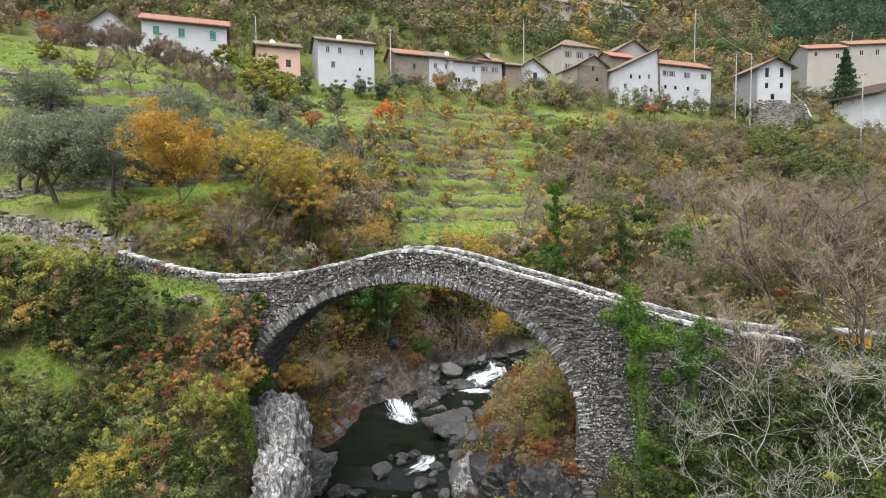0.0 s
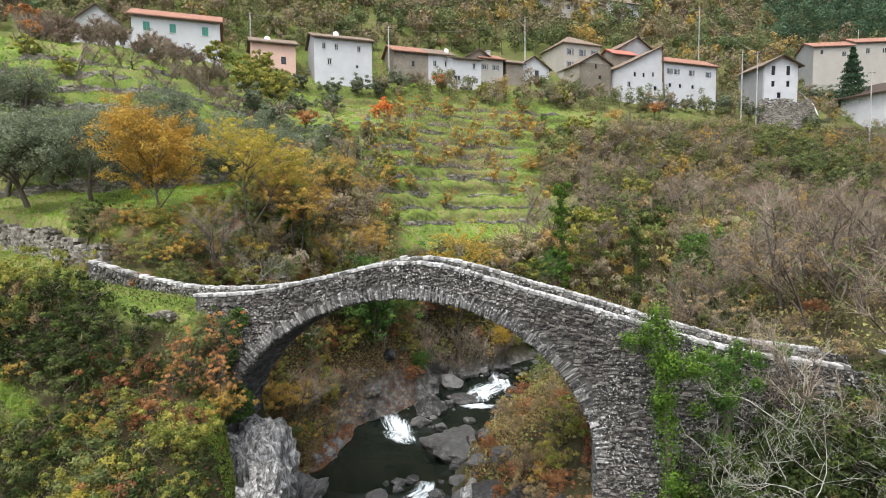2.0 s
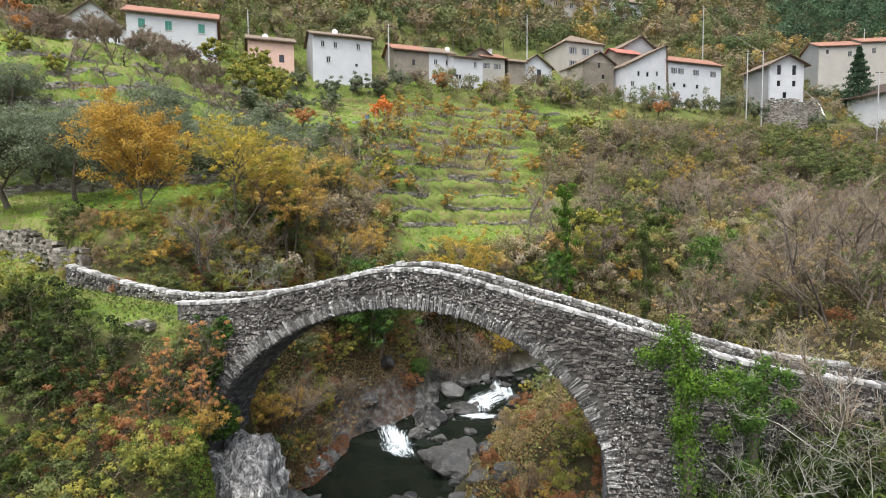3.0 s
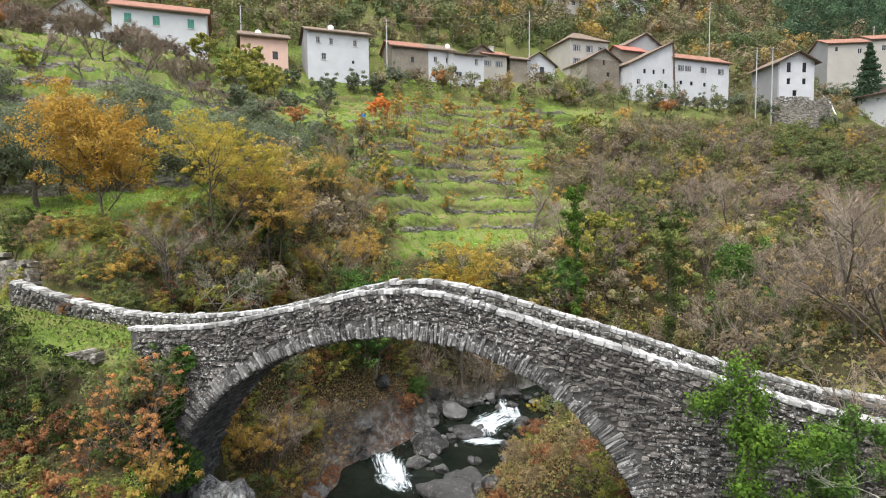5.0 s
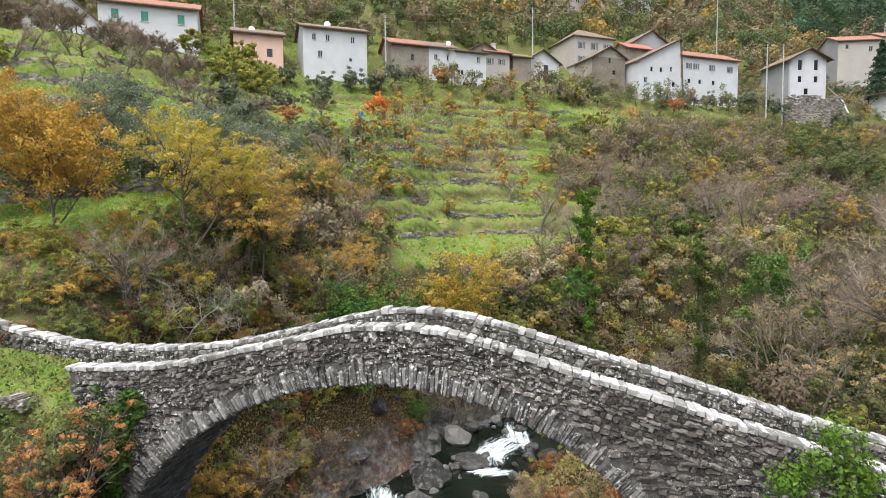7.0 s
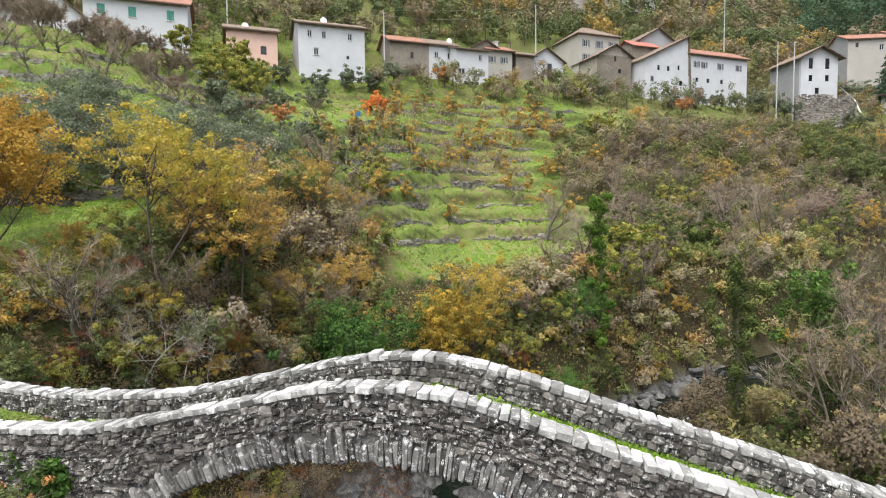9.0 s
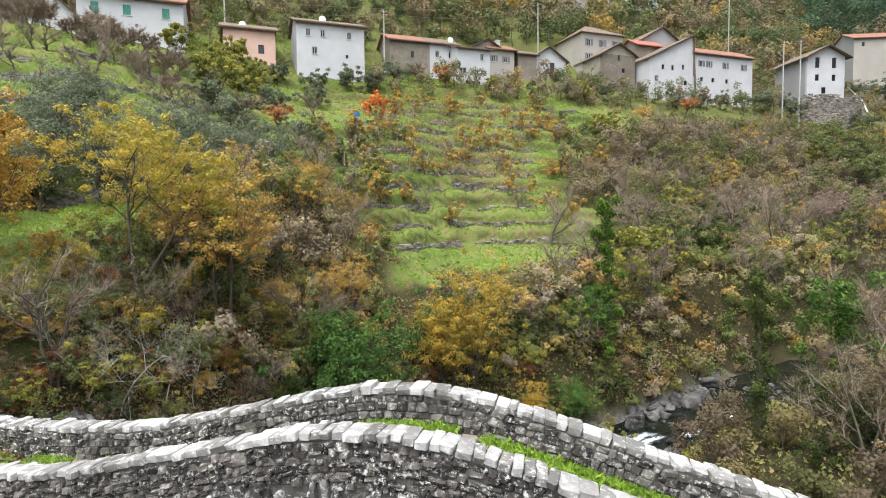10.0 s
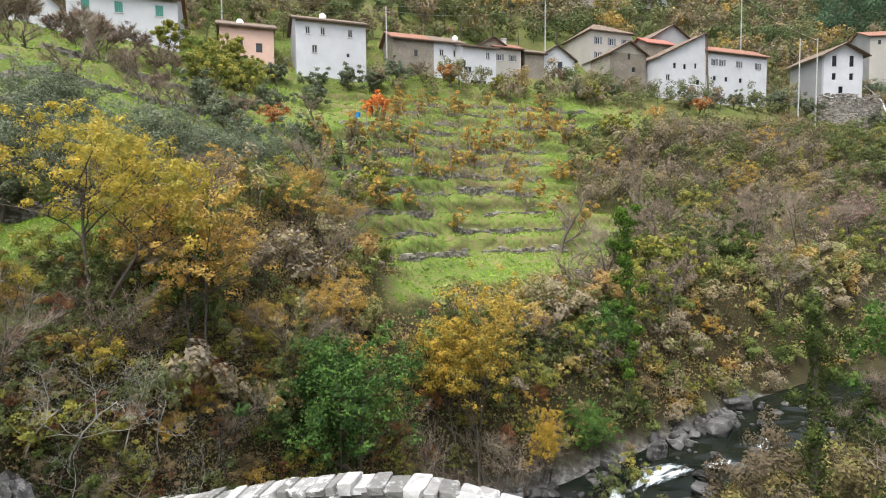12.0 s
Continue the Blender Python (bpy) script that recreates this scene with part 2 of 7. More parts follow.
def land(x, y, full=False):
    x, y = np.asarray(x, float), np.asarray(y, float)
    s = uphill(x, y)
    hill = rise(x, y)
    ter = ss((s - 58) / 3) * (1 - ss((s - 91) / 3)) * (1 - 0.6 * ss((x - 14) / 10))
    q = hill / STEP + 0.1 * wobble(x, y, 0.06, 3)
    fr = q - np.floor(q)
    hill = hill + ter * STEP * (ss((fr - 0.68) / 0.3) * 0.8 + 0.2 * fr - fr)
    u = (x - BO.x) * BU.x + (y - BO.y) * BU.y
    n = (x - BO.x) * BN.x + (y - BO.y) * BN.y
    flat = 13.7 + 0.19 * (y - 28)
    ye = 26.41 - 0.1228 * (x + 1.5) + 0.3 * np.maximum(0, -19.3 - x)
    xe = -14.2 + 0.2 * (y - 31)
    wp = ss((xe - x) / 6 + 0.5) * ss((y - ye) / 0.4 + 4.6 * ss((x + 21.5) / 5)) * (1 - ss((y - 47) / 10))
    back = np.where(flat > hill, hill + (flat - hill) * wp, hill)
    shelf = 10.25 + 0.13 * np.maximum(0, -10.5 - u)
    fall = np.interp(-n, [1.9, 3.2, 6, 12, 25, 60], [0, 2.0, 4.6, 6.4, 7.5, 8]) * (1 - 0.45 * ss((-14 - x) / 10))
    front = shelf - fall
    left = front + (back - front) * ss((y - ye) / np.where(x < -19.5, 0.7, 1.2))
    left = left + 0.35 * wobble(x, y, 0.9, 5) * ss((np.abs(n + 0.3) - 1.6) / 2)
    d = x - stream_x(y)
    k = 1 / np.sqrt(1 + ((stream_x(y + 1) - stream_x(y - 1)) / 2) ** 2)
    d = d * k
    bed = bed_z(y) - 0.5
    right = bed + np.interp(d - (4.4 - 2.0 * ss((x - 4.5) / 2)) * ss((-1.0 - n) / 1.0) * ss((u + 4) / 4), [2.5, 4.2, 6.5, 9, 14, 30, 80, 300], [0, 0.7, 2.6, 5.2, 7.8, 12, 34, 120]) + 0.4 * wobble(x, y, 0.6, 8) * ss((d - 4) / 3)
    upper = ss((y - 36.5) / 2.5) * (1 - ss((y - 45) / 4))
    bank = ss((-d - 3.4 + 1.0 * upper - 1.8 * np.exp(-((n + 0.6) / 2.6) ** 2)) / (np.where(y > 29, 3.6, 1.9) + upper))
    bank = bank ** (1 + 1.0 * ss((y - 28) / 3) * (1 - ss((y - 35) / 3)))
    bank = np.maximum(bank, 0.14 * ss((-d - 3.0) / 0.9) * ss((y - 30) / 2) * (1 - ss((y - 38) / 2)))
    lf = bed + (left - bed) * bank
    z = np.where(d > 0, right, lf)
    z = z + 0.25 * wobble(x, y, 1.7, 11) * ss((np.abs(d) - 3) / 2) * (1 - ss((np.abs(n) - 40) / 30)) * ss((np.abs(n + 0.3) - 1.6) / 1.5 + ss((u + 9) / 1.0) * 2)
    z = np.where((np.abs(n) < 1.6) & (u > 8), np.minimum(z, 8.3), z)
    if not full:
        return z
    field = ss((s - 51.5 - 0.35 * np.clip(x + 7, 0, 14)) / 1.5) * (1 - ss((s - 67) / 3)) * ss((x + 9.5) / 2) * (1 - ss((x - 10) / 3))
    left_of = 1 - ss((x - 2 - 0.05 * (y - 70) - 1.5 * np.clip(s - 74, 0, 18)) / 7)
    meadow = ter * left_of * ss((x + 34) / 6) + ter * (x < -30) + ss((flat - hill) / 2) * wp * ss((-13.8 - x) / 1.5) + ss((-9.5 - u) / 1.0) * (n > -2.3) * (y < ye + 0.3) + field
    meadow = meadow + (np.hypot((x + 18.9) / 2.1, (y - 21.3) / 0.75) < 1)
    meadow = np.clip(np.maximum(meadow, 0.6 * ss((s - 88) / 4) * (1 - ss((s - 125) / 10))), 0, 1)
    rock = np.clip((1 - ss((np.abs(d + 0.4) - np.where(y > 43, 3.0, 3.5)) / 1.0)) * (y < 62), 0, 1)
    return z, meadow, rock


def axis(*runs):
    return np.concatenate([np.arange(a, b, st) for a, b, st in runs])


gx = axis((-700, -160, 30), (-160, -70, 5), (-70, -26, 0.9), (-26, 20, 0.4), (20, 80, 1.0), (80, 200, 5), (200, 900, 35))
gy = axis((-80, -20, 10), (-20, 6, 1.5), (6, 62, 0.4), (62, 105, 0.4), (105, 112, 0.8), (112, 200, 4), (200, 900, 25))
X, Y = np.meshgrid(gx, gy)
Z, MEADOW, ROCK = land(X, Y, True)
nx, ny = len(gx), len(gy)
idx = np.arange(nx * ny).reshape(ny, nx)
quads = np.stack([idx[:-1, :-1], idx[:-1, 1:], idx[1:, 1:], idx[1:, :-1]], -1).reshape(-1, 4)
ground_me = mesh_of("ground", np.stack([X.ravel(), Y.ravel(), Z.ravel()], -1), quads, M_GROUND, True)
for nm, arr in (("meadow", MEADOW), ("rock", ROCK)):
    a = ground_me.attributes.new(nm, "FLOAT", "POINT")
    a.data.foreach_set("value", arr.ravel().astype(np.float32))
ground = tagged(new("ground", ground_me), "steep terraced valley side with grass, leaf litter and rock", "ground", kind="structure")

# ---- stone bridge ----
def crest_z(u):
    """Height of the coping along the bridge."""
    return np.interp(u, [-18.5, -15.5, -13, -11, -9, -7.2, -5.6, -4.4, -2.6, -1.8, -1.0, -0.2, 0.6, 1.7, 3.4, 5.4, 7.2, 8.9, 11.2, 16, 24], [12.35, 11.6, 11.12, 11.05, 11.15, 11.33, 11.72, 12.0, 12.44, 12.56, 12.61, 12.57, 12.42, 12.12, 11.65, 11.12, 10.6, 10.12, 9.58, 9.1, 9.0])


def crest(u):
    return float(crest_z(np.array([u - 0.5, u - 0.25, u, u + 0.25, u + 0.5])).mean())


def slope(u):
    return math.atan2(crest(u + 0.2) - crest(u - 0.2), 0.4)


ARC_U, ARC_TOP, ARC_Z = -1.3, 11.13, 4.9


def soffit(u):
    """Height of the arch's underside; None beyond the springings."""
    d = u - ARC_U
    a, p = (7.35, 2.0) if d > 0 else (8.15, 1.86)
    q = abs(d) / a
    return ARC_Z + (ARC_TOP - ARC_Z) * (1 - q ** p) ** (1 / p) if q < 1 else None


def at_bridge(u, n, z):
    return BO + BU * u + BN * n + Vector((0, 0, z))


BM = Matrix.Translation(BO) @ Matrix.Rotation(radians(-7), 4, "Z")
bridge = tagged(empty("stone_bridge", BM), "old humpbacked stone footbridge with one round arch and lichened parapets", "bridge")

us = np.unique(np.round(np.concatenate([np.arange(-10.6, 14.3, 0.25), ARC_U - 8.15 + np.array([-0.01, 0.004, 0.03, 0.08, 0.15, 0.25]), ARC_U + 7.35 - np.array([-0.01, 0.004, 0.03, 0.08, 0.15, 0.25])]), 4))
HW, PW = 1.36, 0.42
verts, faces = [], []
for u in us:
    zs = soffit(u)
    zb = zs if zs is not None else (3.4 if u < 0 else -1.0)
    c = crest(u)
    for n, z in ((-HW, zb), (-HW, c - 0.1), (-HW + PW, c - 0.1), (-HW + PW, c - 0.8), (HW - PW, c - 0.8), (HW - PW, c - 0.1), (HW, c - 0.1), (HW, zb)):
        verts.append((u, n, z))
for i in range(len(us) - 1):
    for k in range(8):
        q = (k + 1) % 8
        faces.append((i * 8 + k, i * 8 + q, (i + 1) * 8 + q, (i + 1) * 8 + k))
faces.append(tuple(range(7, -1, -1)))
faces.append(tuple(len(verts) - 8 + k for k in range(8)))
part("masonry_core", (verts, faces), M_MORTAR, bridge)
# the far parapet runs on along the path beyond the bridge's end
ul = np.arange(-18.2, -10.55, 0.25)
verts, faces = [], []
for u in ul:
    c, off = crest(u), 0.25 * float(ss((-12 - u) / 5)) 
    for n, z in ((HW - PW - off, c - 2.0), (HW - PW - off, c - 0.1), (HW - off, c - 0.1), (HW - off, c - 2.0)):
        verts.append((u, n, z))
for i in range(len(ul) - 1):
    for k in range(4):
        q = (k + 1) % 4
        faces.append((i * 4 + k, i * 4 + q, (i + 1) * 4 + q, (i + 1) * 4 + k))
faces += [(3, 2, 1, 0), tuple(len(verts) - 4 + k for k in range(4))]
part("path_parapet_core", (verts, faces), M_MORTAR, bridge)

M_PARA = stone_mat("parapet_rubble_stone", (0.032, 0.029, 0.026), (0.095, 0.087, 0.077), (0.25, 0.235, 0.21), 0.95, (0.56, 0.555, 0.53), scale=1.8)
BLOCK_ME = {}


def block_mesh(i, mat, kinds):
    key = (i, mat.name, id(kinds))
    if key not in BLOCK_ME:
        BLOCK_ME[key] = mesh_of("block", *kinds[i], mat)
    return BLOCK_ME[key]


def block_matrix(u, n, z, size, tilt=0.0, turn=0.0):
    return Matrix.Translation((u, n, z)) @ Matrix.Rotation(-tilt, 4, "Y") @ Matrix.Rotation(turn, 4, "Z") @ Matrix.Diagonal((*size, 1))


def put_block(name, m, mat, parent, r, kinds=BLOCKS):
    ob = new(name, block_mesh(r.randrange(len(kinds)), mat, kinds))
    ob.parent = parent
    ob.matrix_local = m
    return ob


def soup_block(soup, m, r, kinds=None):
    v, f = r.choice(kinds or BLOCKS)
    mm = np.array(m)
    soup.add(v @ mm[:3, :3].T + mm[:3, 3], f)


R = random.Random(7)
# coping stones along both parapets
for side, u0, u1 in ((-1, -10.7, 14.0), (1, -18.2, 14.0)):
    u = u0
    while u < u1:
        l = R.uniform(0.15, 0.34)
        off = 0.25 * float(ss((-12 - u) / 5)) if side > 0 else 0.0
        m = block_matrix(u + l / 2, side * (HW - PW / 2 + 0.02) - off + R.uniform(-0.02, 0.02), crest(u + l / 2) - 0.07 + R.uniform(-0.02, 0.02), (l * R.uniform(0.96, 1.04), 0.5 + R.uniform(-0.07, 0.07), R.uniform(0.12, 0.15)), slope(u + l / 2) + R.uniform(-0.06, 0.06), R.uniform(-0.12, 0.12))
        put_block("coping_stone", m, M_COPE, bridge, R)
        u += l
# the white boulder set into the far coping
put_block("coping_stone", block_matrix(-2.02, HW - 0.28, crest(-2.0) - 0.02, (0.24, 0.4, 0.2), 0.1), M_COPE, bridge, R)

# ring of thin voussoirs on the near face, and on the far face
ring_len = 0.0
prev = None
pts = []
for u in np.arange(ARC_U - 8.14, ARC_U + 7.345, 0.01):
    p = (u, soffit(u))
    if prev:
        ring_len += math.dist(p, prev)
    pts.append((ring_len, *p))
    prev = p
pts = np.array(pts)
far_ring, vault = Soup(), Soup()
sd = 0.05
while sd < ring_len - 0.1:
    l = R.uniform(0.05, 0.13)
    u, z = np.interp(sd + l / 2, pts[:, 0], pts[:, 1]), np.interp(sd + l / 2, pts[:, 0], pts[:, 2])
    ua, za = np.interp(sd, pts[:, 0], pts[:, 1]), np.interp(sd, pts[:, 0], pts[:, 2])
    ub, zb2 = np.interp(sd + l, pts[:, 0], pts[:, 1]), np.interp(sd + l, pts[:, 0], pts[:, 2])
    th = math.atan2(zb2 - za, ub - ua)
    nu, nz = -math.sin(th), math.cos(th)
    hgt = R.uniform(0.3, 0.62)
    m = block_matrix(u + nu * hgt / 2, -HW + 0.13 - R.uniform(0.0, 0.07), z + nz * hgt / 2 - 0.01, (l * R.uniform(0.94, 1.0), 0.36, hgt), th + R.uniform(-0.1, 0.1))
    put_block("voussoir", m, M_RING, bridge, R, SLABS)
    soup_block(far_ring, block_matrix(u + nu * hgt / 2, HW - 0.1, z + nz * hgt / 2 - 0.01, (l * 0.96, 0.36, hgt), th), R)
    n = -HW + 0.2
    while n < HW - 0.2:
        w = R.uniform(0.25, 0.55)
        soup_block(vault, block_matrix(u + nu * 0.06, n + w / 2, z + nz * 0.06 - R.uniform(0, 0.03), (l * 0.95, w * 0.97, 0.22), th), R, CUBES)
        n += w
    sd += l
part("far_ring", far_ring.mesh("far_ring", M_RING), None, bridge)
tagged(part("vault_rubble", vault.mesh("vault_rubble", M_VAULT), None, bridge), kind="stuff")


def ring_top(u):
    z = soffit(u)
    if z is None:
        return -9.0
    e = 0.05
    za, zb3 = soffit(u - e), soffit(u + e)
    if za is None or zb3 is None:
        return z + 1.5
    return z + 0.5 * min(3.5, math.hypot(zb3 - za, 2 * e) / (2 * e))


face_rest, far_rest, inner_rest = Soup(), Soup(), Soup()
single = 0


def inside(u, z, lo, hi):
    return lo(u) + 0.02 < z < hi(u)


# rubble of the near face: upper courses follow the parapet, lower ones lie level
row = 0.17
while row < 1.15:
    h = R.uniform(0.06, 0.125)
    u = -10.5 + R.uniform(0, 0.2)
    while u < 15:
        l = R.uniform(0.1, 0.3)
        uc = u + l / 2
        z = crest(uc) - row - h / 2 + R.uniform(-0.02, 0.02)
        if z - h * 0.3 > ring_top(uc):
            m = block_matrix(uc, -HW + 0.11 - R.uniform(0.0, 0.04), z + R.uniform(-0.03, 0.03), (l * R.uniform(0.95, 1.1), 0.28, h * R.uniform(0.85, 1.3)), slope(uc) + R.uniform(-0.12, 0.12), R.uniform(-0.05, 0.05))
            if -6.5 < uc < 5.5 and single < 300 and row < 0.8:
                put_block("face_stone", m, M_STONE, bridge, R, RUBBLE)
                single += 1
            else:
                soup_block(face_rest, m, R, RUBBLE)
            if uc > -10.5:
                soup_block(far_rest, block_matrix(uc, HW - 0.08 + R.uniform(0, 0.04), z, (l * 0.93, 0.28, h * 0.92), slope(uc)), R, CUBES)
        u += l
    row += h
zc = 11.6
while zc > 0.8:
    h = R.uniform(0.07, 0.15)
    u = -10.5 + R.uniform(0, 0.2)
    while u < 15:
        l = R.uniform(0.12, 0.4)
        uc = u + l / 2
        if zc < crest(uc) - 1.15 and zc - h * 0.4 > ring_top(uc) and (uc > -9.6 or zc > 4.5):
            s_in = soffit(uc)
            if s_in is None or zc > s_in + 0.3:
                soup_block(face_rest, block_matrix(uc, -HW + 0.11 - R.uniform(0.0, 0.05), zc + R.uniform(-0.03, 0.03), (l * R.uniform(0.95, 1.08), 0.28, h * R.uniform(0.9, 1.2)), R.uniform(-0.06, 0.06), R.uniform(-0.04, 0.04)), R, RUBBLE)
        u += l
    zc -= h
tagged(part("face_rubble", face_rest.mesh("face_rubble", M_STONE), None, bridge), kind="stuff")
tagged(part("far_face_rubble", far_rest.mesh("far_face_rubble", M_STONE), None, bridge), kind="stuff")
# side of the right-hand pier towards the water
pier = Soup()
zc = 5.2
while zc > 0.0:
    h = R.uniform(0.13, 0.24)
    n = -HW + 0.05
    while n < HW - 0.1:
        w = R.uniform(0.25, 0.6)
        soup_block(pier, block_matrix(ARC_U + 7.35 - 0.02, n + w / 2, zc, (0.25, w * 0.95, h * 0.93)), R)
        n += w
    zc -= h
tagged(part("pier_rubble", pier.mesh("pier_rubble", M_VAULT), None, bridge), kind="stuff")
# inner faces of both parapets
single = 0
for side in (-1, 1):
    row = 0.16
    while row < 0.95:
        h = R.uniform(0.1, 0.18)
        u = (-18.1 if side > 0 else -10.5) + R.uniform(0, 0.2)
        while u < 14:
            l = R.uniform(0.12, 0.32)
            uc = u + l / 2
            off = 0.25 * float(ss((-12 - uc) / 5)) if side > 0 else 0.0
            m = block_matrix(uc, side * (HW - PW + 0.1 - R.uniform(0, 0.04)) - off, crest(uc) - row - h / 2, (l * R.uniform(0.95, 1.08), 0.26, h * R.uniform(0.85, 1.2)), slope(uc) + R.uniform(-0.14, 0.14))
            if side > 0 and -9 < uc < 7 and single < 300:
                put_block("parapet_stone", m, M_PARA, bridge, R, RUBBLE)
                single += 1
            else:
                soup_block(inner_rest, m, R, RUBBLE)
            u += l
        row += h
tagged(part("parapet_rubble", inner_rest.mesh("parapet_rubble", M_PARA), None, bridge), kind="stuff")
# worn paving of the deck
pave = Soup()
u = -10.4
while u < 14:
    l = R.uniform(0.25, 0.5)
    n = -HW + PW + 0.05
    while n < HW - PW - 0.1:
        w = R.uniform(0.22, 0.5)
        soup_block(pave, block_matrix(u + l / 2, n + w / 2, crest(u + l / 2) - 0.81 + R.uniform(-0.02, 0.02), (l * 0.92, w * 0.92, 0.12), slope(u), R.uniform(-0.2, 0.2)), R)
        n += w
    u += l
tagged(part("deck_paving", pave.mesh("deck_paving", M_WALL), None, bridge), kind="stuff")

# ---- village ----
def plaster(name, c):
    return plain_mat(name, c, 0.9, 0.14, 0.5, 0.0)


P_WHITE, P_GREY, P_PINK = plaster("white_plaster", (0.5, 0.505, 0.515)), plaster("grey_render", (0.32, 0.32, 0.32)), plaster("salmon_plaster", (0.62, 0.42, 0.34))
P_CREAM, P_STONE = plaster("cream_plaster", (0.37, 0.35, 0.31)), stone_mat("house_rubble", (0.2, 0.17, 0.13), (0.3, 0.26, 0.21), (0.4, 0.36, 0.3), 0.3, scale=0.6)
M_TILE, M_SLATE = plain_mat("terracotta_tiles", (0.3, 0.15, 0.1), 0.85, 0.45, 5.0, 0.5), plain_mat("brown_old_tiles", (0.2, 0.15, 0.11), 0.9, 0.45, 5.0, 0.5)
M_REDT = plain_mat("new_red_tiles", (0.42, 0.14, 0.1), 0.8, 0.3, 5.0, 0.4)
M_EAVE, M_PANE = plain_mat("dark_eave_timber", (0.06, 0.04, 0.03), 0.8), plain_mat("window_glass", (0.02, 0.022, 0.025), 0.12, 0.2, 2.0, 0.0, 0.5)
M_FRAME, M_GREEN, M_SHUT = plain_mat("window_frame_paint", (0.5, 0.49, 0.46), 0.7), plain_mat("green_shutter_paint", (0.06, 0.22, 0.17), 0.7), plain_mat("grey_shutter_paint", (0.16, 0.17, 0.19), 0.7)
M_POLE, M_WOOD, M_WHITEP = plain_mat("concrete_pole", (0.42, 0.42, 0.4), 0.85), plain_mat("weathered_timber", (0.24, 0.2, 0.16), 0.9, 0.4), plain_mat("white_paint", (0.78, 0.78, 0.76), 0.6, 0.1)
HY = math.atan2(0.45, 0.893)


def house(label, x, y, base, w, d, h, wall, roof="side", rise=1.8, tile=None, windows=(), side_wall=None, apex=0.5, down=3.0, yaw=HY, over=0.45, name="house", doors=(), chimney=None, dish=None):
    """A house whose front-left foot is at x, y; windows: (along, sill, width, height, kind)."""
    tile = tile or M_TILE
    ob = tagged(empty(name, Matrix.Translation((x, y, base)) @ Matrix.Rotation(yaw, 4, "Z")), label, "house")
    t = 0.5
    down += 4.0
    wins = [(a, s, ww, hh, k) for a, s, ww, hh, k in windows]
    # front wall with real openings, cut as a grid
    xs = sorted({0.0, w, *[v for a, s, ww, hh, k in wins for v in (a - ww / 2, a + ww / 2)]})
    zs = sorted({-down, h, *[v for a, s, ww, hh, k in wins for v in (s, s + hh)]})
    bm = bmesh.new()
    for i in range(len(xs) - 1):
        for j in range(len(zs) - 1):
            cx, cz = (xs[i] + xs[i + 1]) / 2, (zs[j] + zs[j + 1]) / 2
            if any(abs(cx - a) < ww / 2 and s < cz < s + hh for a, s, ww, hh, k in wins):
                continue
            box(bm, xs[i], xs[i + 1], 0, t, zs[j], zs[j + 1])
    bmesh.ops.remove_doubles(bm, verts=bm.verts, dist=1e-4)
    part("front_wall", bm, wall, ob)
    sw = side_wall or wall
    gable = roof == "front"
    for x0, x1 in ((0, t), (w - t, w)):
        bm = bmesh.new()
        if roof == "side":
            v = [bm.verts.new((xx, yy, zz)) for xx in (x0, x1) for yy, zz in ((t + 0.003, -down), (d, -down), (d, h), (d / 2, h + rise - 0.02), (t + 0.003, h + 2 * t / d * rise - 0.02))]
            bm.faces.new(v[:5]), bm.faces.new(v[:4:-1])
            for k in range(5):
                bm.faces.new([v[k], v[5 + k], v[5 + (k + 1) % 5], v[(k + 1) % 5]])
        else:
            box(bm, x0, x1, t + 0.003, d, -down, h)
        part("side_wall", bm, sw, ob)
    part("back_wall", boxes((t, w - t, d - t, d, -down, h)), sw, ob)
    if gable:
        for y0, y1 in ((0.002, t), (d - t, d - 0.002)):
            bm = bmesh.new()
            v = [bm.verts.new((xx, yy, zz)) for yy in (y0, y1) for xx, zz in ((0, h), (w, h), (w * apex, h + rise))]
            bm.faces.new(v[:3]), bm.faces.new(v[:2:-1])
            for k in range(3):
                bm.faces.new([v[k], v[3 + k], v[3 + (k + 1) % 3], v[(k + 1) % 3]])
            part("gable_wall", bm, wall, ob)
    th, o = 0.16, over

    def slab(name, pts, mat, thick=th):
        bm = bmesh.new()
        lo = [bm.verts.new(p) for p in pts]
        hi = [bm.verts.new((p[0], p[1], p[2] + thick)) for p in pts]
        bm.faces.new(lo[::-1]), bm.faces.new(hi)
        for k in range(len(pts)):
            q = (k + 1) % len(pts)
            bm.faces.new([lo[k], lo[q], hi[q], hi[k]])
        return part(name, bm, mat, ob)

    if roof == "side":
        g = rise / (d / 2)
        slab("roof", [(-o, -o, h - g * o), (w + o, -o, h - g * o), (w + o, d / 2, h + rise), (-o, d / 2, h + rise)], tile)
        slab("roof", [(w + o, d + o, h - g * o), (-o, d + o, h - g * o), (-o, d / 2, h + rise), (w + o, d / 2, h + rise)], tile)
        slab("eave_board", [(-o, -o - 0.04, h - g * o - 0.12), (w + o, -o - 0.04, h - g * o - 0.12), (w + o, -o + 0.1, h - g * o - 0.12), (-o, -o + 0.1, h - g * o - 0.12)], M_EAVE, 0.16)
    elif roof == "front":
        ax = w * apex
        gl, gr = rise / ax, rise / (w - ax)
        slab("roof", [(-o, -o, h - gl * o), (ax, -o, h + rise), (ax, d + o, h + rise), (-o, d + o, h - gl * o)], tile)
        slab("roof", [(ax, -o, h + rise), (w + o, -o, h - gr * o), (w + o, d + o, h - gr * o), (ax, d + o, h + rise)], tile)
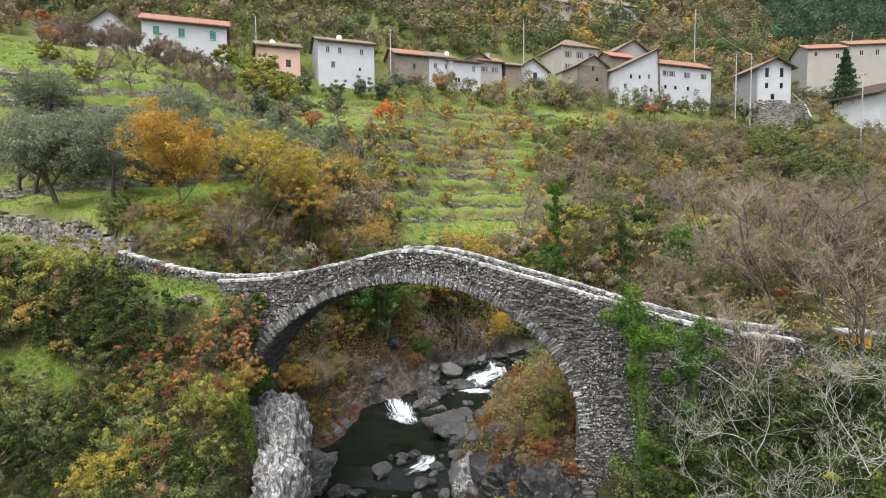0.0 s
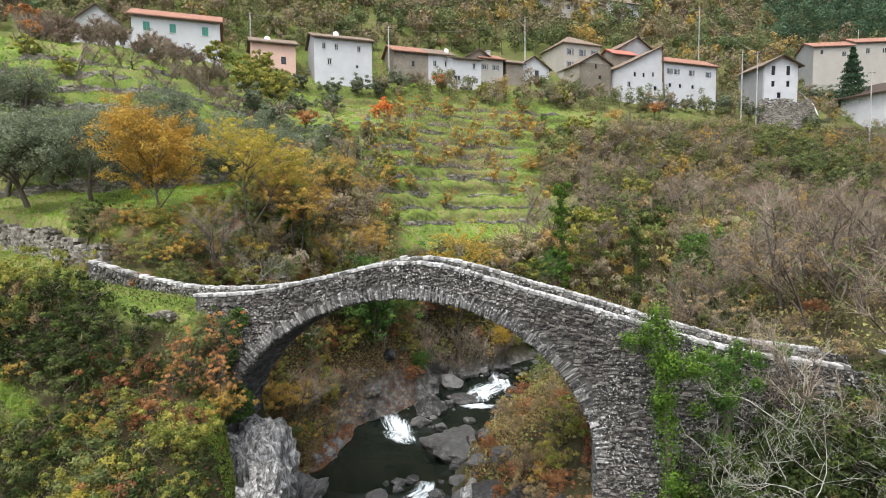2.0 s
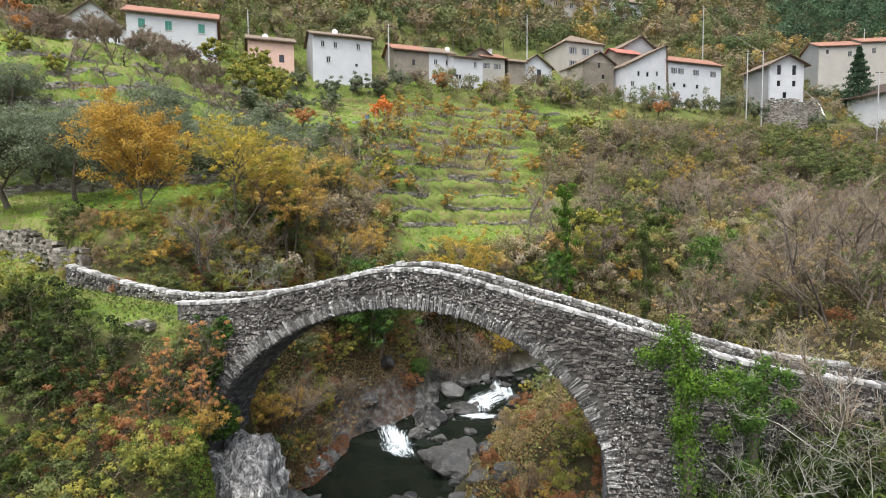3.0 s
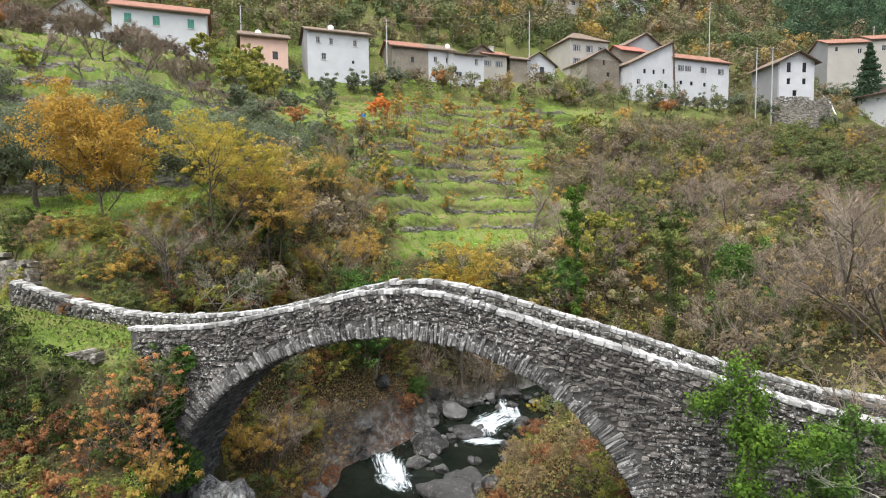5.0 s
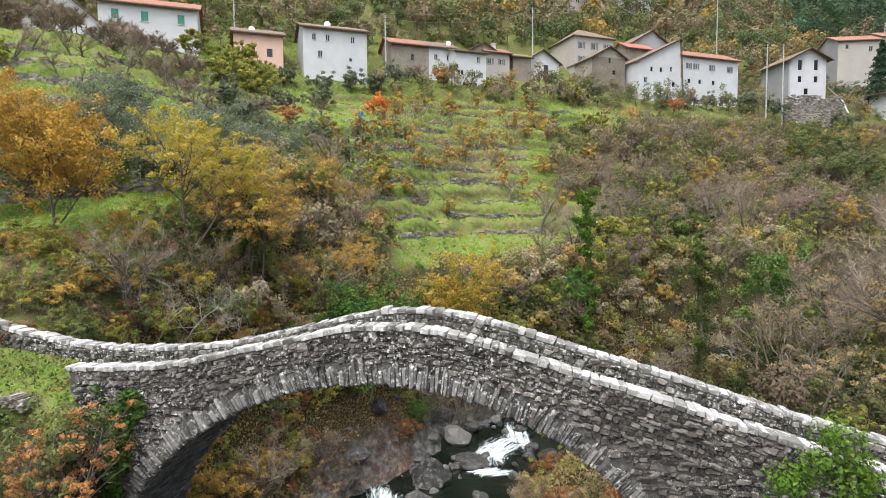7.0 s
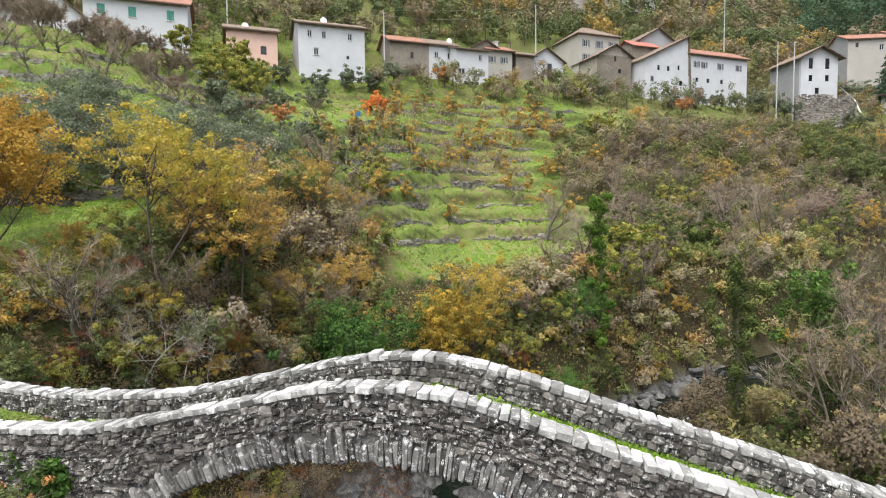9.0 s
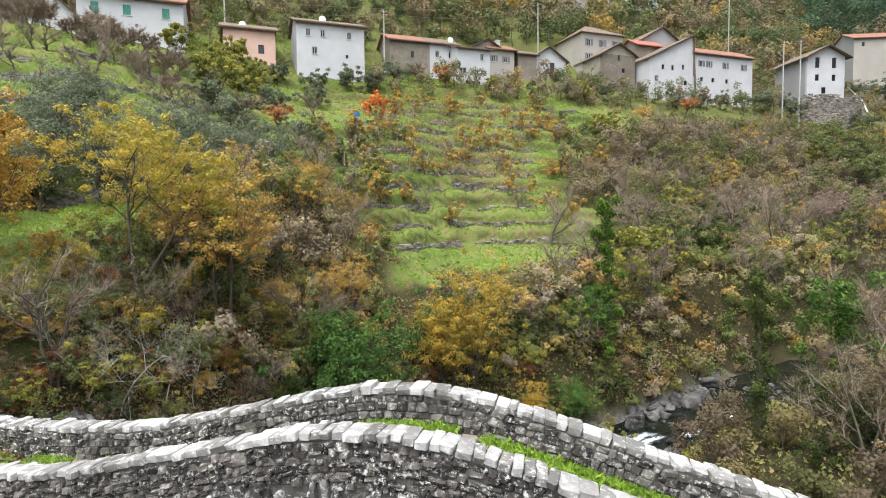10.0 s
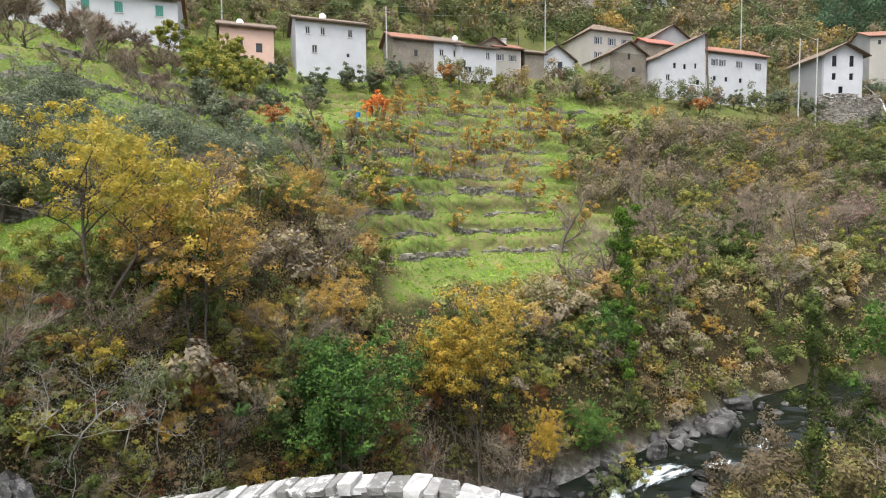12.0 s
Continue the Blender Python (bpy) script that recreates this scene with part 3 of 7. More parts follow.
        slab("eave_board", [(-o, -o - 0.05, h - gl * o - 0.1), (ax, -o - 0.05, h + rise - 0.1), (ax, -o + 0.06, h + rise - 0.1), (-o, -o + 0.06, h - gl * o - 0.1)], M_EAVE, 0.2)
        slab("eave_board", [(ax, -o - 0.05, h + rise - 0.1), (w + o, -o - 0.05, h - gr * o - 0.1), (w + o, -o + 0.06, h - gr * o - 0.1), (ax, -o + 0.06, h + rise - 0.1)], M_EAVE, 0.2)
    else:
        c = (w / 2, d / 2)
        e = [(-o, -o), (w + o, -o), (w + o, d + o), (-o, d + o)]
        r0, r1 = (w * 0.4, d / 2, h + rise), (w * 0.6, d / 2, h + rise)
        z0 = h - 0.1
        slab("roof", [(*e[0], z0), (*e[1], z0), r1, r0], tile)
        slab("roof", [(*e[2], z0), (*e[3], z0), r0, r1], tile)
        slab("roof", [(*e[1], z0), (*e[2], z0), r1], tile)
        slab("roof", [(*e[3], z0), (*e[0], z0), r0], tile)
    for a, s, ww, hh, k in wins:
        wob = part("window", boxes((a - ww / 2, a + ww / 2, 0.16, 0.2, s, s + hh)), M_PANE, ob)
        if k in "wgs":
            f = 0.07
            part("window_frame", boxes((a - ww / 2, a - ww / 2 + f, 0.08, 0.158, s, s + hh), (a + ww / 2 - f, a + ww / 2, 0.08, 0.158, s, s + hh), (a - f / 2, a + f / 2, 0.08, 0.158, s, s + hh), (a - ww / 2 + f, a - f / 2, 0.08, 0.158, s + hh - f, s + hh), (a + f / 2, a + ww / 2 - f, 0.08, 0.158, s + hh - f, s + hh)), M_FRAME, wob)
            part("window_sill", boxes((a - ww / 2 - 0.1, a + ww / 2 + 0.1, -0.08, 0.079, s - 0.09, s)), M_FRAME, wob)
        if k == "g":
            for q in (-1, 1):
                part("shutter", boxes((a + (q - 1) * ww / 4 + 0.01, a + (q + 1) * ww / 4 - 0.01, -0.03, 0.02, s + 0.02, s + hh - 0.02)), M_GREEN, wob, "closed green wooden shutter")
        if k == "s":
            for q in (-1, 1):
                part("shutter", boxes((a + q * ww * 0.76 - ww / 4, a + q * ww * 0.76 + ww / 4, -0.045, -0.005, s, s + hh)), M_SHUT, wob, "open grey shutter")
    if chimney:
        cx, cy, ch = chimney
        part("chimney", boxes((cx - 0.35, cx + 0.35, cy - 0.35, cy + 0.35, h, h + ch), (cx - 0.45, cx + 0.45, cy - 0.45, cy + 0.45, h + ch, h + ch + 0.12)), P_WHITE, ob)
    if dish:
        bm = bmesh.new()
        bmesh.ops.create_uvsphere(bm, u_segments=12, v_segments=8, radius=0.5)
        bmesh.ops.scale(bm, vec=(1, 0.3, 1), verts=bm.verts)
        bmesh.ops.translate(bm, vec=(dish[0], dish[1], h + dish[2]), verts=bm.verts)
        box(bm, dish[0] - 0.04, dish[0] + 0.04, dish[1], dish[1] + 0.08, h + dish[2] - 1.2, h + dish[2])
        part("satellite_dish", bm, M_WHITEP, ob)
    return ob


def row(xs, s, ww, hh, k):
    return [(x, s, ww, hh, k) for x in xs]


house("white plastered gable-end farmhouse with brown tiled roof", -60.6, 76.4, 36.2, 9.0, 11, 4.2, P_WHITE, "front", 3.8, M_SLATE, row((7.6,), 2.6, 0.8, 0.9, "w"))
house("large pale farmhouse with green shutters and terracotta roof", -51.3, 78.3, 36.2, 11.6, 9, 6.5, P_WHITE, "side", 2.0, M_TILE, row((1.9, 5.3, 9.6), 4.3, 0.85, 1.25, "g") + row((6.1,), 1.6, 0.7, 0.8, "n") + row((3.6,), -1.0, 0.9, 1.0, "n"))
house("salmon pink house with balcony and brown roof", -38.7, 89.1, 38.2, 6.8, 7, 3.4, P_PINK, "side", 1.4, M_SLATE, row((2.3,), 0.2, 1.1, 1.5, "n") + row((4.9,), 0.1, 0.8, 1.2, "n"), dish=(2.6, 2.0, 1.0))
house("tall three-storey white farmhouse with dark eaves on the slope", -29.3, 91.6, 35.4, 9.4, 8, 7.3, P_WHITE, "side", 1.5, M_SLATE, row((1.55, 3.55, 7.25), 5.4, 0.62, 0.95, "w") + row((2.4,), 3.0, 0.7, 0.95, "w") + row((6.9,), 2.7, 0.4, 0.5, "n") + row((7.3,), 0.6, 0.6, 0.8, "w"), P_GREY, dish=(3.8, 1.6, 1.0))
house("rubble stone house with terracotta roof", -18.7, 103.7, 36.6, 6.5, 8, 6.8, P_STONE, "side", 1.8, M_TILE, row((3.6,), 4.2, 0.55, 0.95, "n") + row((1.0,), 2.0, 0.4, 0.5, "n"), down=4)
house("white plastered house in a terrace with stone neighbour", -12.9, 106.6, 36.6, 4.8, 8, 6.8, P_WHITE, "side", 1.8, M_SLATE, row((1.3, 3.6), 4.6, 0.7, 1.0, "w") + row((1.3, 3.5), 2.4, 0.8, 1.0, "w"), down=4, dish=(3.9, 0.8, 0.9))
house("white three-storey house with open ground-floor porch", -8.3, 105.6, 35.2, 5.6, 7, 7.0, P_WHITE, "side", 1.0, M_SLATE, row((4.2,), 5.3, 0.6, 1.0, "w") + row((0.9,), 3.0, 1.2, 0.9, "w") + row((3.3,), 2.9, 0.7, 0.9, "w") + row((2.6,), 0.2, 2.6, 1.7, "n"), down=4)
house("small stone house gable behind the terrace", -6.4, 113.0, 39.0, 5.5, 6, 5.2, P_STONE, "front", 1.6, M_SLATE, (), down=4)
house("cream house with shuttered windows and chimney", -3.6, 113.5, 38.0, 4.8, 7, 6.1, P_CREAM, "side", 1.5, M_TILE, row((0.9, 3.2), 3.9, 0.7, 1.0, "s") + row((3.6,), 0.8, 1.0, 1.0, "n"), chimney=(3.0, 3.0, 2.2), down=4)
house("low brown-roofed shed between the houses", 1.4, 116.0, 39.5, 3.6, 5, 4.2, P_STONE, "side", 1.0, M_SLATE, (), down=4)
house("small white gable house with a window balcony", 3.7, 118.3, 40.3, 7.2, 8, 3.0, P_WHITE, "front", 2.3, M_SLATE, row((4.3,), 0.7, 1.0, 1.9, "n"), down=4)
house("big cream house with hipped roof and shutters", 13.4, 125.4, 42.4, 9.2, 9, 7.3, P_CREAM, "hip", 2.6, M_SLATE, row((1.6, 4.6, 7.6), 4.9, 0.85, 1.3, "s") + row((1.6, 4.6), 2.2, 0.85, 1.3, "s"), down=5)
house("bare stone gable house with slate-brown roof", 16.3, 120.2, 39.2, 7.2, 8, 5.0, P_STONE, "front", 2.0, M_SLATE, row((3.6,), 4.0, 0.5, 1.0, "n") + row((4.6,), 1.9, 0.7, 0.8, "n"), down=5)
house("grey gable house behind with dark roof edges", 27.0, 135.6, 45.0, 9.0, 8, 6.0, P_GREY, "front", 2.6, M_SLATE, row((6.4,), 3.2, 0.9, 1.5, "w"), down=5)
house("small house with a bright red tiled roof", 24.4, 129.5, 42.0, 6.0, 5, 6.2, P_STONE, "side", 1.4, M_REDT, row((2.2,), 1.6, 0.6, 0.7, "n"), down=4)
house("white gable wing of a long farmhouse", 24.7, 121.1, 38.4, 9.9, 8, 5.0, P_WHITE, "front", 4.6, M_SLATE, row((3.0, 5.2), 3.1, 0.6, 0.9, "n") + row((1.6,), 1.0, 0.8, 1.0, "w") + row((7.6,), 3.4, 0.5, 0.9, "n") + row((8.2,), 0.6, 0.8, 0.9, "n"), apex=0.97, down=4)
house("long white farmhouse wing with shuttered windows and red roof", 33.7, 125.6, 39.6, 14.4, 7.5, 5.6, P_WHITE, "side", 1.9, M_TILE, row((1.8, 3.6, 7.6, 12.2), 3.1, 0.75, 1.1, "s") + row((1.9, 4.6, 8.0), 0.4, 0.7, 0.8, "n"), down=4)
house("two-tone tall gable house above a stone terrace wall", 56.2, 131.4, 37.9, 7.6, 9, 7.2, P_WHITE, "front", 1.9, M_SLATE, row((2.0, 5.4), 5.0, 0.9, 2.0, "n") + row((2.0, 5.4), 2.6, 0.8, 1.2, "n") + row((3.4,), 0.2, 0.9, 1.2, "n"), P_GREY, apex=0.5, down=4, over=0.9, yaw=0.2)
house("pale house with red roof beside the fir tree", 80.3, 160.0, 50.6, 9.4, 9, 5.4, P_CREAM, "side", 2.0, M_TILE, row((7.4,), 2.6, 1.0, 1.3, "w") + row((2.0,), 3.4, 0.7, 1.0, "n"), P_GREY, down=6, yaw=0.0)
house("long pale house with bright terracotta roof", 93.3, 165.0, 52.0, 12, 9, 6.0, P_CREAM, "side", 2.0, M_TILE, row((3, 7, 11), 3.0, 1.0, 1.4, "w"), down=6, yaw=0.0)
house("low white house with wide dark timber roof", 85.2, 139.0, 37.6, 14.0, 10, 2.8, P_WHITE, "front", 4.0, M_EAVE, row((4.0, 9.0), 0.6, 1.2, 1.0, "n"), apex=0.85, down=4, over=1.2)
house("pale house high on the hillside above the village", 10.9, 162.3, 69.4, 20, 10, 3.6, P_CREAM, "side", 3.0, M_SLATE, row((4, 9, 14), 1.0, 1.1, 1.4, "w"), down=6)
house("white house high on the hillside", 31.2, 178.1, 73.6, 12, 10, 3.0, P_WHITE, "side", 3.0, M_SLATE, row((3, 7), 0.6, 1.1, 1.4, "w"), down=6)

# ---- plants ----
def leaf_mesh(name, c, size, tint, mat, seed, slim=0.55, flat=0.0, tri=False, upright=0.0, out=None, along=None):
    """Many small leaves as one mesh, each with its own tint; out: the way that they face, roughly."""
    r = np.random.RandomState(seed)
    n = len(c)
    a = r.normal(size=(n, 3))
    if out is not None:
        f = out / (np.linalg.norm(out, axis=1)[:, None] + 1e-9) + 0.42 * r.normal(size=(n, 3))
        a = np.cross(f, a)
    else:
        a[:, 2] = a[:, 2] * (1 - flat) + upright
    if along is not None:
        a = along.copy()
    a /= np.linalg.norm(a, axis=1)[:, None] + 1e-9
    b = np.cross(a, f if out is not None else r.normal(size=(n, 3)))
    b /= np.linalg.norm(b, axis=1)[:, None] + 1e-9
    L, Wd = (size * 0.5)[:, None], (size * 0.5 * slim)[:, None]
    k = 3 if tri else 4
    co = np.stack([c - a * L + b * Wd, c - a * L - b * Wd, c + a * L] if tri else [c - a * L, c + b * Wd, c + a * L, c - b * Wd], 1).reshape(-1, 3)
    me = bpy.data.meshes.new(name)
    me.vertices.add(k * n), me.loops.add(k * n), me.polygons.add(n)
    me.vertices.foreach_set("co", co.astype(np.float32).ravel())
    me.loops.foreach_set("vertex_index", np.arange(k * n, dtype=np.int32))
    me.polygons.foreach_set("loop_start", np.arange(0, k * n, k, dtype=np.int32))
    at = me.attributes.new("tint", "FLOAT", "FACE")
    at.data.foreach_set("value", np.clip(tint, 0, 1).astype(np.float32))
    me.materials.append(mat)
    me.update(calc_edges=True)
    me.validate()
    return me


def foliage(name, stops, rough=0.65, thin=0.35):
    """Leaf material: the tint runs through the given colours, with a shift for each plant."""
    k = Nodes(name, rough, 0.08)
    at = k.t.nodes.new("ShaderNodeAttribute")
    at.attribute_name = "tint"
    oi = k.t.nodes.new("ShaderNodeObjectInfo")
    f = k.math("ADD", k.math("MULTIPLY", at.outputs["Fac"], 0.75), k.math("MULTIPLY", oi.outputs["Random"], 0.25))
    col = k.ramp(f, [(i / (len(stops) - 1), tuple(min(0.7, q * 1.4) for q in c)) for i, c in enumerate(stops)])
    k.done(col)
    tr = k.t.nodes.new("ShaderNodeBsdfTranslucent")
    k.link(col, tr.inputs[0])
    mx = k.t.nodes.new("ShaderNodeMixShader")
    mx.inputs[0].default_value = thin
    k.link(k.b.outputs[0], mx.inputs[1])
    k.link(tr.outputs[0], mx.inputs[2])
    k.link(mx.outputs[0], k.t.nodes["Material Output"].inputs[0])
    return k.m


F_ORANGE = foliage("orange_oak_leaves", [(0.13, 0.1, 0.03), (0.26, 0.165, 0.035), (0.35, 0.21, 0.042), (0.36, 0.26, 0.055)])
F_MIXED = foliage("yellow_green_autumn_leaves", [(0.13, 0.14, 0.035), (0.25, 0.22, 0.045), (0.35, 0.28, 0.05), (0.38, 0.26, 0.05)])
F_OCHRE = foliage("ochre_leaves", [(0.16, 0.13, 0.04), (0.28, 0.2, 0.055), (0.36, 0.22, 0.06), (0.33, 0.27, 0.06)])
F_YELLOW = foliage("yellow_leaves", [(0.11, 0.1, 0.03), (0.23, 0.18, 0.035), (0.35, 0.235, 0.04), (0.42, 0.28, 0.05)])
F_YGREEN = foliage("yellow_green_leaves", [(0.06, 0.075, 0.02), (0.13, 0.15, 0.035), (0.22, 0.21, 0.05), (0.28, 0.24, 0.05)])
F_GREEN = foliage("green_leaves", [(0.018, 0.04, 0.01), (0.035, 0.075, 0.017), (0.065, 0.12, 0.025), (0.13, 0.19, 0.04)])
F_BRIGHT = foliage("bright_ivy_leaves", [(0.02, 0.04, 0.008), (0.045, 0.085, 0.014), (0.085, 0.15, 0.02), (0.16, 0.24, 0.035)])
F_OLIVE = foliage("olive_leaves", [(0.05, 0.06, 0.038), (0.09, 0.106, 0.064), (0.13, 0.15, 0.095), (0.19, 0.21, 0.145)])
F_DULL = foliage("dull_green_leaves", [(0.04, 0.055, 0.022), (0.08, 0.1, 0.038), (0.13, 0.15, 0.055), (0.17, 0.17, 0.06)])
F_BROWN = foliage("withered_brown_leaves", [(0.09, 0.07, 0.04), (0.17, 0.13, 0.07), (0.24, 0.175, 0.09), (0.28, 0.22, 0.11)])
F_RUST = foliage("rust_red_leaves", [(0.08, 0.042, 0.022), (0.15, 0.072, 0.035), (0.24, 0.11, 0.05), (0.27, 0.15, 0.06)])
# dark olive leaves, darkened further to carry the shade inside the tangle
F_SHADE = foliage("shade_darkened_leaves", [(0.014, 0.02, 0.008), (0.028, 0.04, 0.013), (0.052, 0.07, 0.02), (0.1, 0.13, 0.028)])
F_EVER = foliage("evergreen_leaves", [(0.02, 0.042, 0.014), (0.045, 0.09, 0.024), (0.085, 0.155, 0.034), (0.14, 0.22, 0.055)])
F_RUSSET = foliage("russet_leaves", [(0.16, 0.08, 0.04), (0.27, 0.14, 0.06), (0.36, 0.18, 0.07), (0.4, 0.22, 0.08)])
F_RED = foliage("red_orange_leaves", [(0.3, 0.1, 0.03), (0.5, 0.16, 0.045), (0.6, 0.22, 0.06), (0.55, 0.27, 0.08)])
F_PURPLE = foliage("plum_brown_leaves", [(0.09, 0.06, 0.055), (0.15, 0.1, 0.085), (0.2, 0.14, 0.115), (0.25, 0.18, 0.14)])
F_SCRUB = foliage("brown_and_olive_scrub", [(0.025, 0.04, 0.016), (0.07, 0.09, 0.03), (0.14, 0.14, 0.05), (0.16, 0.13, 0.085), (0.14, 0.115, 0.09), (0.2, 0.16, 0.055), (0.16, 0.095, 0.055)], 0.75, 0.2)
F_DARK = foliage("dark_fir_needles", [(0.02, 0.04, 0.025), (0.035, 0.06, 0.035), (0.05, 0.085, 0.045), (0.07, 0.11, 0.06)])
F_GRASS = foliage("grass_blades", [(0.16, 0.12, 0.05), (0.12, 0.14, 0.04), (0.14, 0.22, 0.032), (0.19, 0.3, 0.04), (0.22, 0.26, 0.07)])
F_TWIG = foliage("bare_twigs", [(0.08, 0.06, 0.045), (0.14, 0.11, 0.08), (0.2, 0.165, 0.125), (0.28, 0.235, 0.18)], 0.9, 0.0)
F_PALE = foliage("pale_lichened_twigs", [(0.14, 0.13, 0.1), (0.2, 0.19, 0.15), (0.28, 0.265, 0.22), (0.36, 0.34, 0.28)], 0.9, 0.0)
F_BANK = foliage("mixed_bank_scrub", [(0.04, 0.065, 0.022), (0.11, 0.145, 0.045), (0.19, 0.2, 0.065), (0.22, 0.18, 0.11), (0.21, 0.18, 0.14), (0.29, 0.23, 0.07), (0.26, 0.14, 0.07)], 0.75, 0.25)
F_TANGLE = foliage("dark_brown_and_olive_tangle", [(0.014, 0.022, 0.009), (0.035, 0.048, 0.016), (0.07, 0.075, 0.028), (0.1, 0.078, 0.046), (0.09, 0.07, 0.05), (0.13, 0.11, 0.04)], 0.75, 0.2)
F_WOODS = foliage("autumn_woodland", [(0.03, 0.05, 0.028), (0.07, 0.095, 0.04), (0.12, 0.13, 0.055), (0.16, 0.14, 0.075), (0.16, 0.125, 0.095), (0.27, 0.2, 0.055), (0.34, 0.16, 0.05)], 0.7, 0.2)
M_BARK = plain_mat("grey_brown_bark", (0.12, 0.1, 0.08), 0.95, 0.45, 7.0, 0.5)
M_BARKP = plain_mat("pale_lichened_bark", (0.4, 0.39, 0.32), 0.95, 0.45, 7.0, 0.4)


def skeleton(seed, height, levels, spread=0.55, kids=4, lean=0.08, first=0.3, stems=1, thick=0.02, bend=0.13):
    """Branches of a tree as lists of points and radii, and the tips of the last ones."""
    r = random.Random(seed)
    limbs, tips = [], []

    def grow(p, d, length, rad, lev):
        steps = 4
        pts, rr = [p.copy()], [rad]
        for i in range(steps):
            d = (d + Vector((r.gauss(0, bend), r.gauss(0, bend), r.gauss(0.04, bend * 0.8)))).normalized()
            p = p + d * (length / steps)
            pts.append(p.copy())
            rr.append(rad * (1 - 0.62 * (i + 1) / steps))
        limbs.append((pts, rr, lev))
        if lev >= levels:
            tips.extend(pts[2:])
            return
        for k in range(kids):
            f = first + (1 - first) * (k + r.random()) / kids if lev == 0 else 0.3 + 0.7 * (k + r.random()) / kids
            j = min(int(f * steps), steps - 1)
            q = pts[j].lerp(pts[j + 1], f * steps - j)
            ang, up = r.uniform(0, 6.283), r.uniform(0.35, 1.0)
            side = Vector((math.cos(ang), math.sin(ang), 0))
            nd = (d * (1 - spread) + side * spread * 1.3 + Vector((0, 0, 0.25 * up))).normalized()
            grow(q, nd, length * r.uniform(0.5, 0.72) * (1.15 - 0.4 * f), rad * (0.62 - 0.22 * f), lev + 1)
        tips.append(pts[-1])

    for k in range(stems):
        a = r.uniform(0, 6.283)
        o = Vector((math.cos(a), math.sin(a), 0)) * (0.0 if stems == 1 else r.uniform(0.1, 0.5))
        grow(o + Vector((0, 0, -0.3)), (Vector((0, 0, 1)) + o * 0.5 + Vector((r.gauss(0, lean), r.gauss(0, lean), 0))).normalized(), height * r.uniform(0.55, 0.7), height * thick, 0)
    return limbs, tips


def limbs_mesh(name, limbs, mat, least=0.016):
    s = Soup()
    for pts, rr, lev in limbs:
        if rr[0] > least:
            tube(s, pts, [max(q, 0.0035) for q in rr], 5 if lev == 0 else 3)
    return s.mesh(name, mat, True)


def crown_points(tips, n, puff, seed, squash=0.8):
    """Leaves gathered in clumps about the branch tips, with gaps between."""
    r = np.random.RandomState(seed)
    t = np.array([p[:] for p in tips])
    k = max(14, n // 56)
    mid = t[r.randint(0, len(t), k)] + r.normal(size=(k, 3)) * puff * 0.75 * np.array([1, 1, squash])
    rad = puff * r.uniform(0.25, 0.7, k)
    w = r.randint(0, k, n)
    v = r.normal(size=(n, 3))
    v[:, 2] += 0.35
    v /= np.linalg.norm(v, axis=1)[:, None]
    c = mid[w] + v * (rad[w] * r.uniform(0.3, 1.2, n))[:, None] * np.array([1, 1, 0.75])
    tint = np.clip(0.52 + 0.24 * r.normal(size=k)[w] + 0.2 * r.normal(size=n), 0, 1)
    away = (c - t.mean(0)) / (np.linalg.norm(c - t.mean(0), axis=1)[:, None] + 1e-9)
    return c, tint, v + 0.5 * away + np.array([0, 0, 0.2])


def twig_mesh(name, limbs, n, length, mat, seed, slim=0.035):
    """Fine twigs that spring from the outer branches, each along its branch and a little aside."""
    r = np.random.RandomState(seed)
    top = max(q[2] for q in limbs)
    base, way = [], []
    for pts, rr, lev in limbs:
        if lev >= top - 1 and lev > 0:
            for p, q in zip(pts, pts[1:]):
                base.append(p[:]), way.append((q - p)[:])
    base, way = np.array(base), np.array(way)
    k = r.randint(0, len(base), n)
    d = way[k] / (np.linalg.norm(way[k], axis=1)[:, None] + 1e-9) + 0.62 * r.normal(size=(n, 3)) + np.array([0, 0, 0.18])
    d /= np.linalg.norm(d, axis=1)[:, None]
    size = length * r.uniform(0.35, 1.4, n)
    c = base[k] + way[k] * r.uniform(0, 1, n)[:, None] + d * (size * 0.5)[:, None]
    return leaf_mesh(name, c, size, r.uniform(0, 1, n), mat, seed, slim, tri=True, along=d)


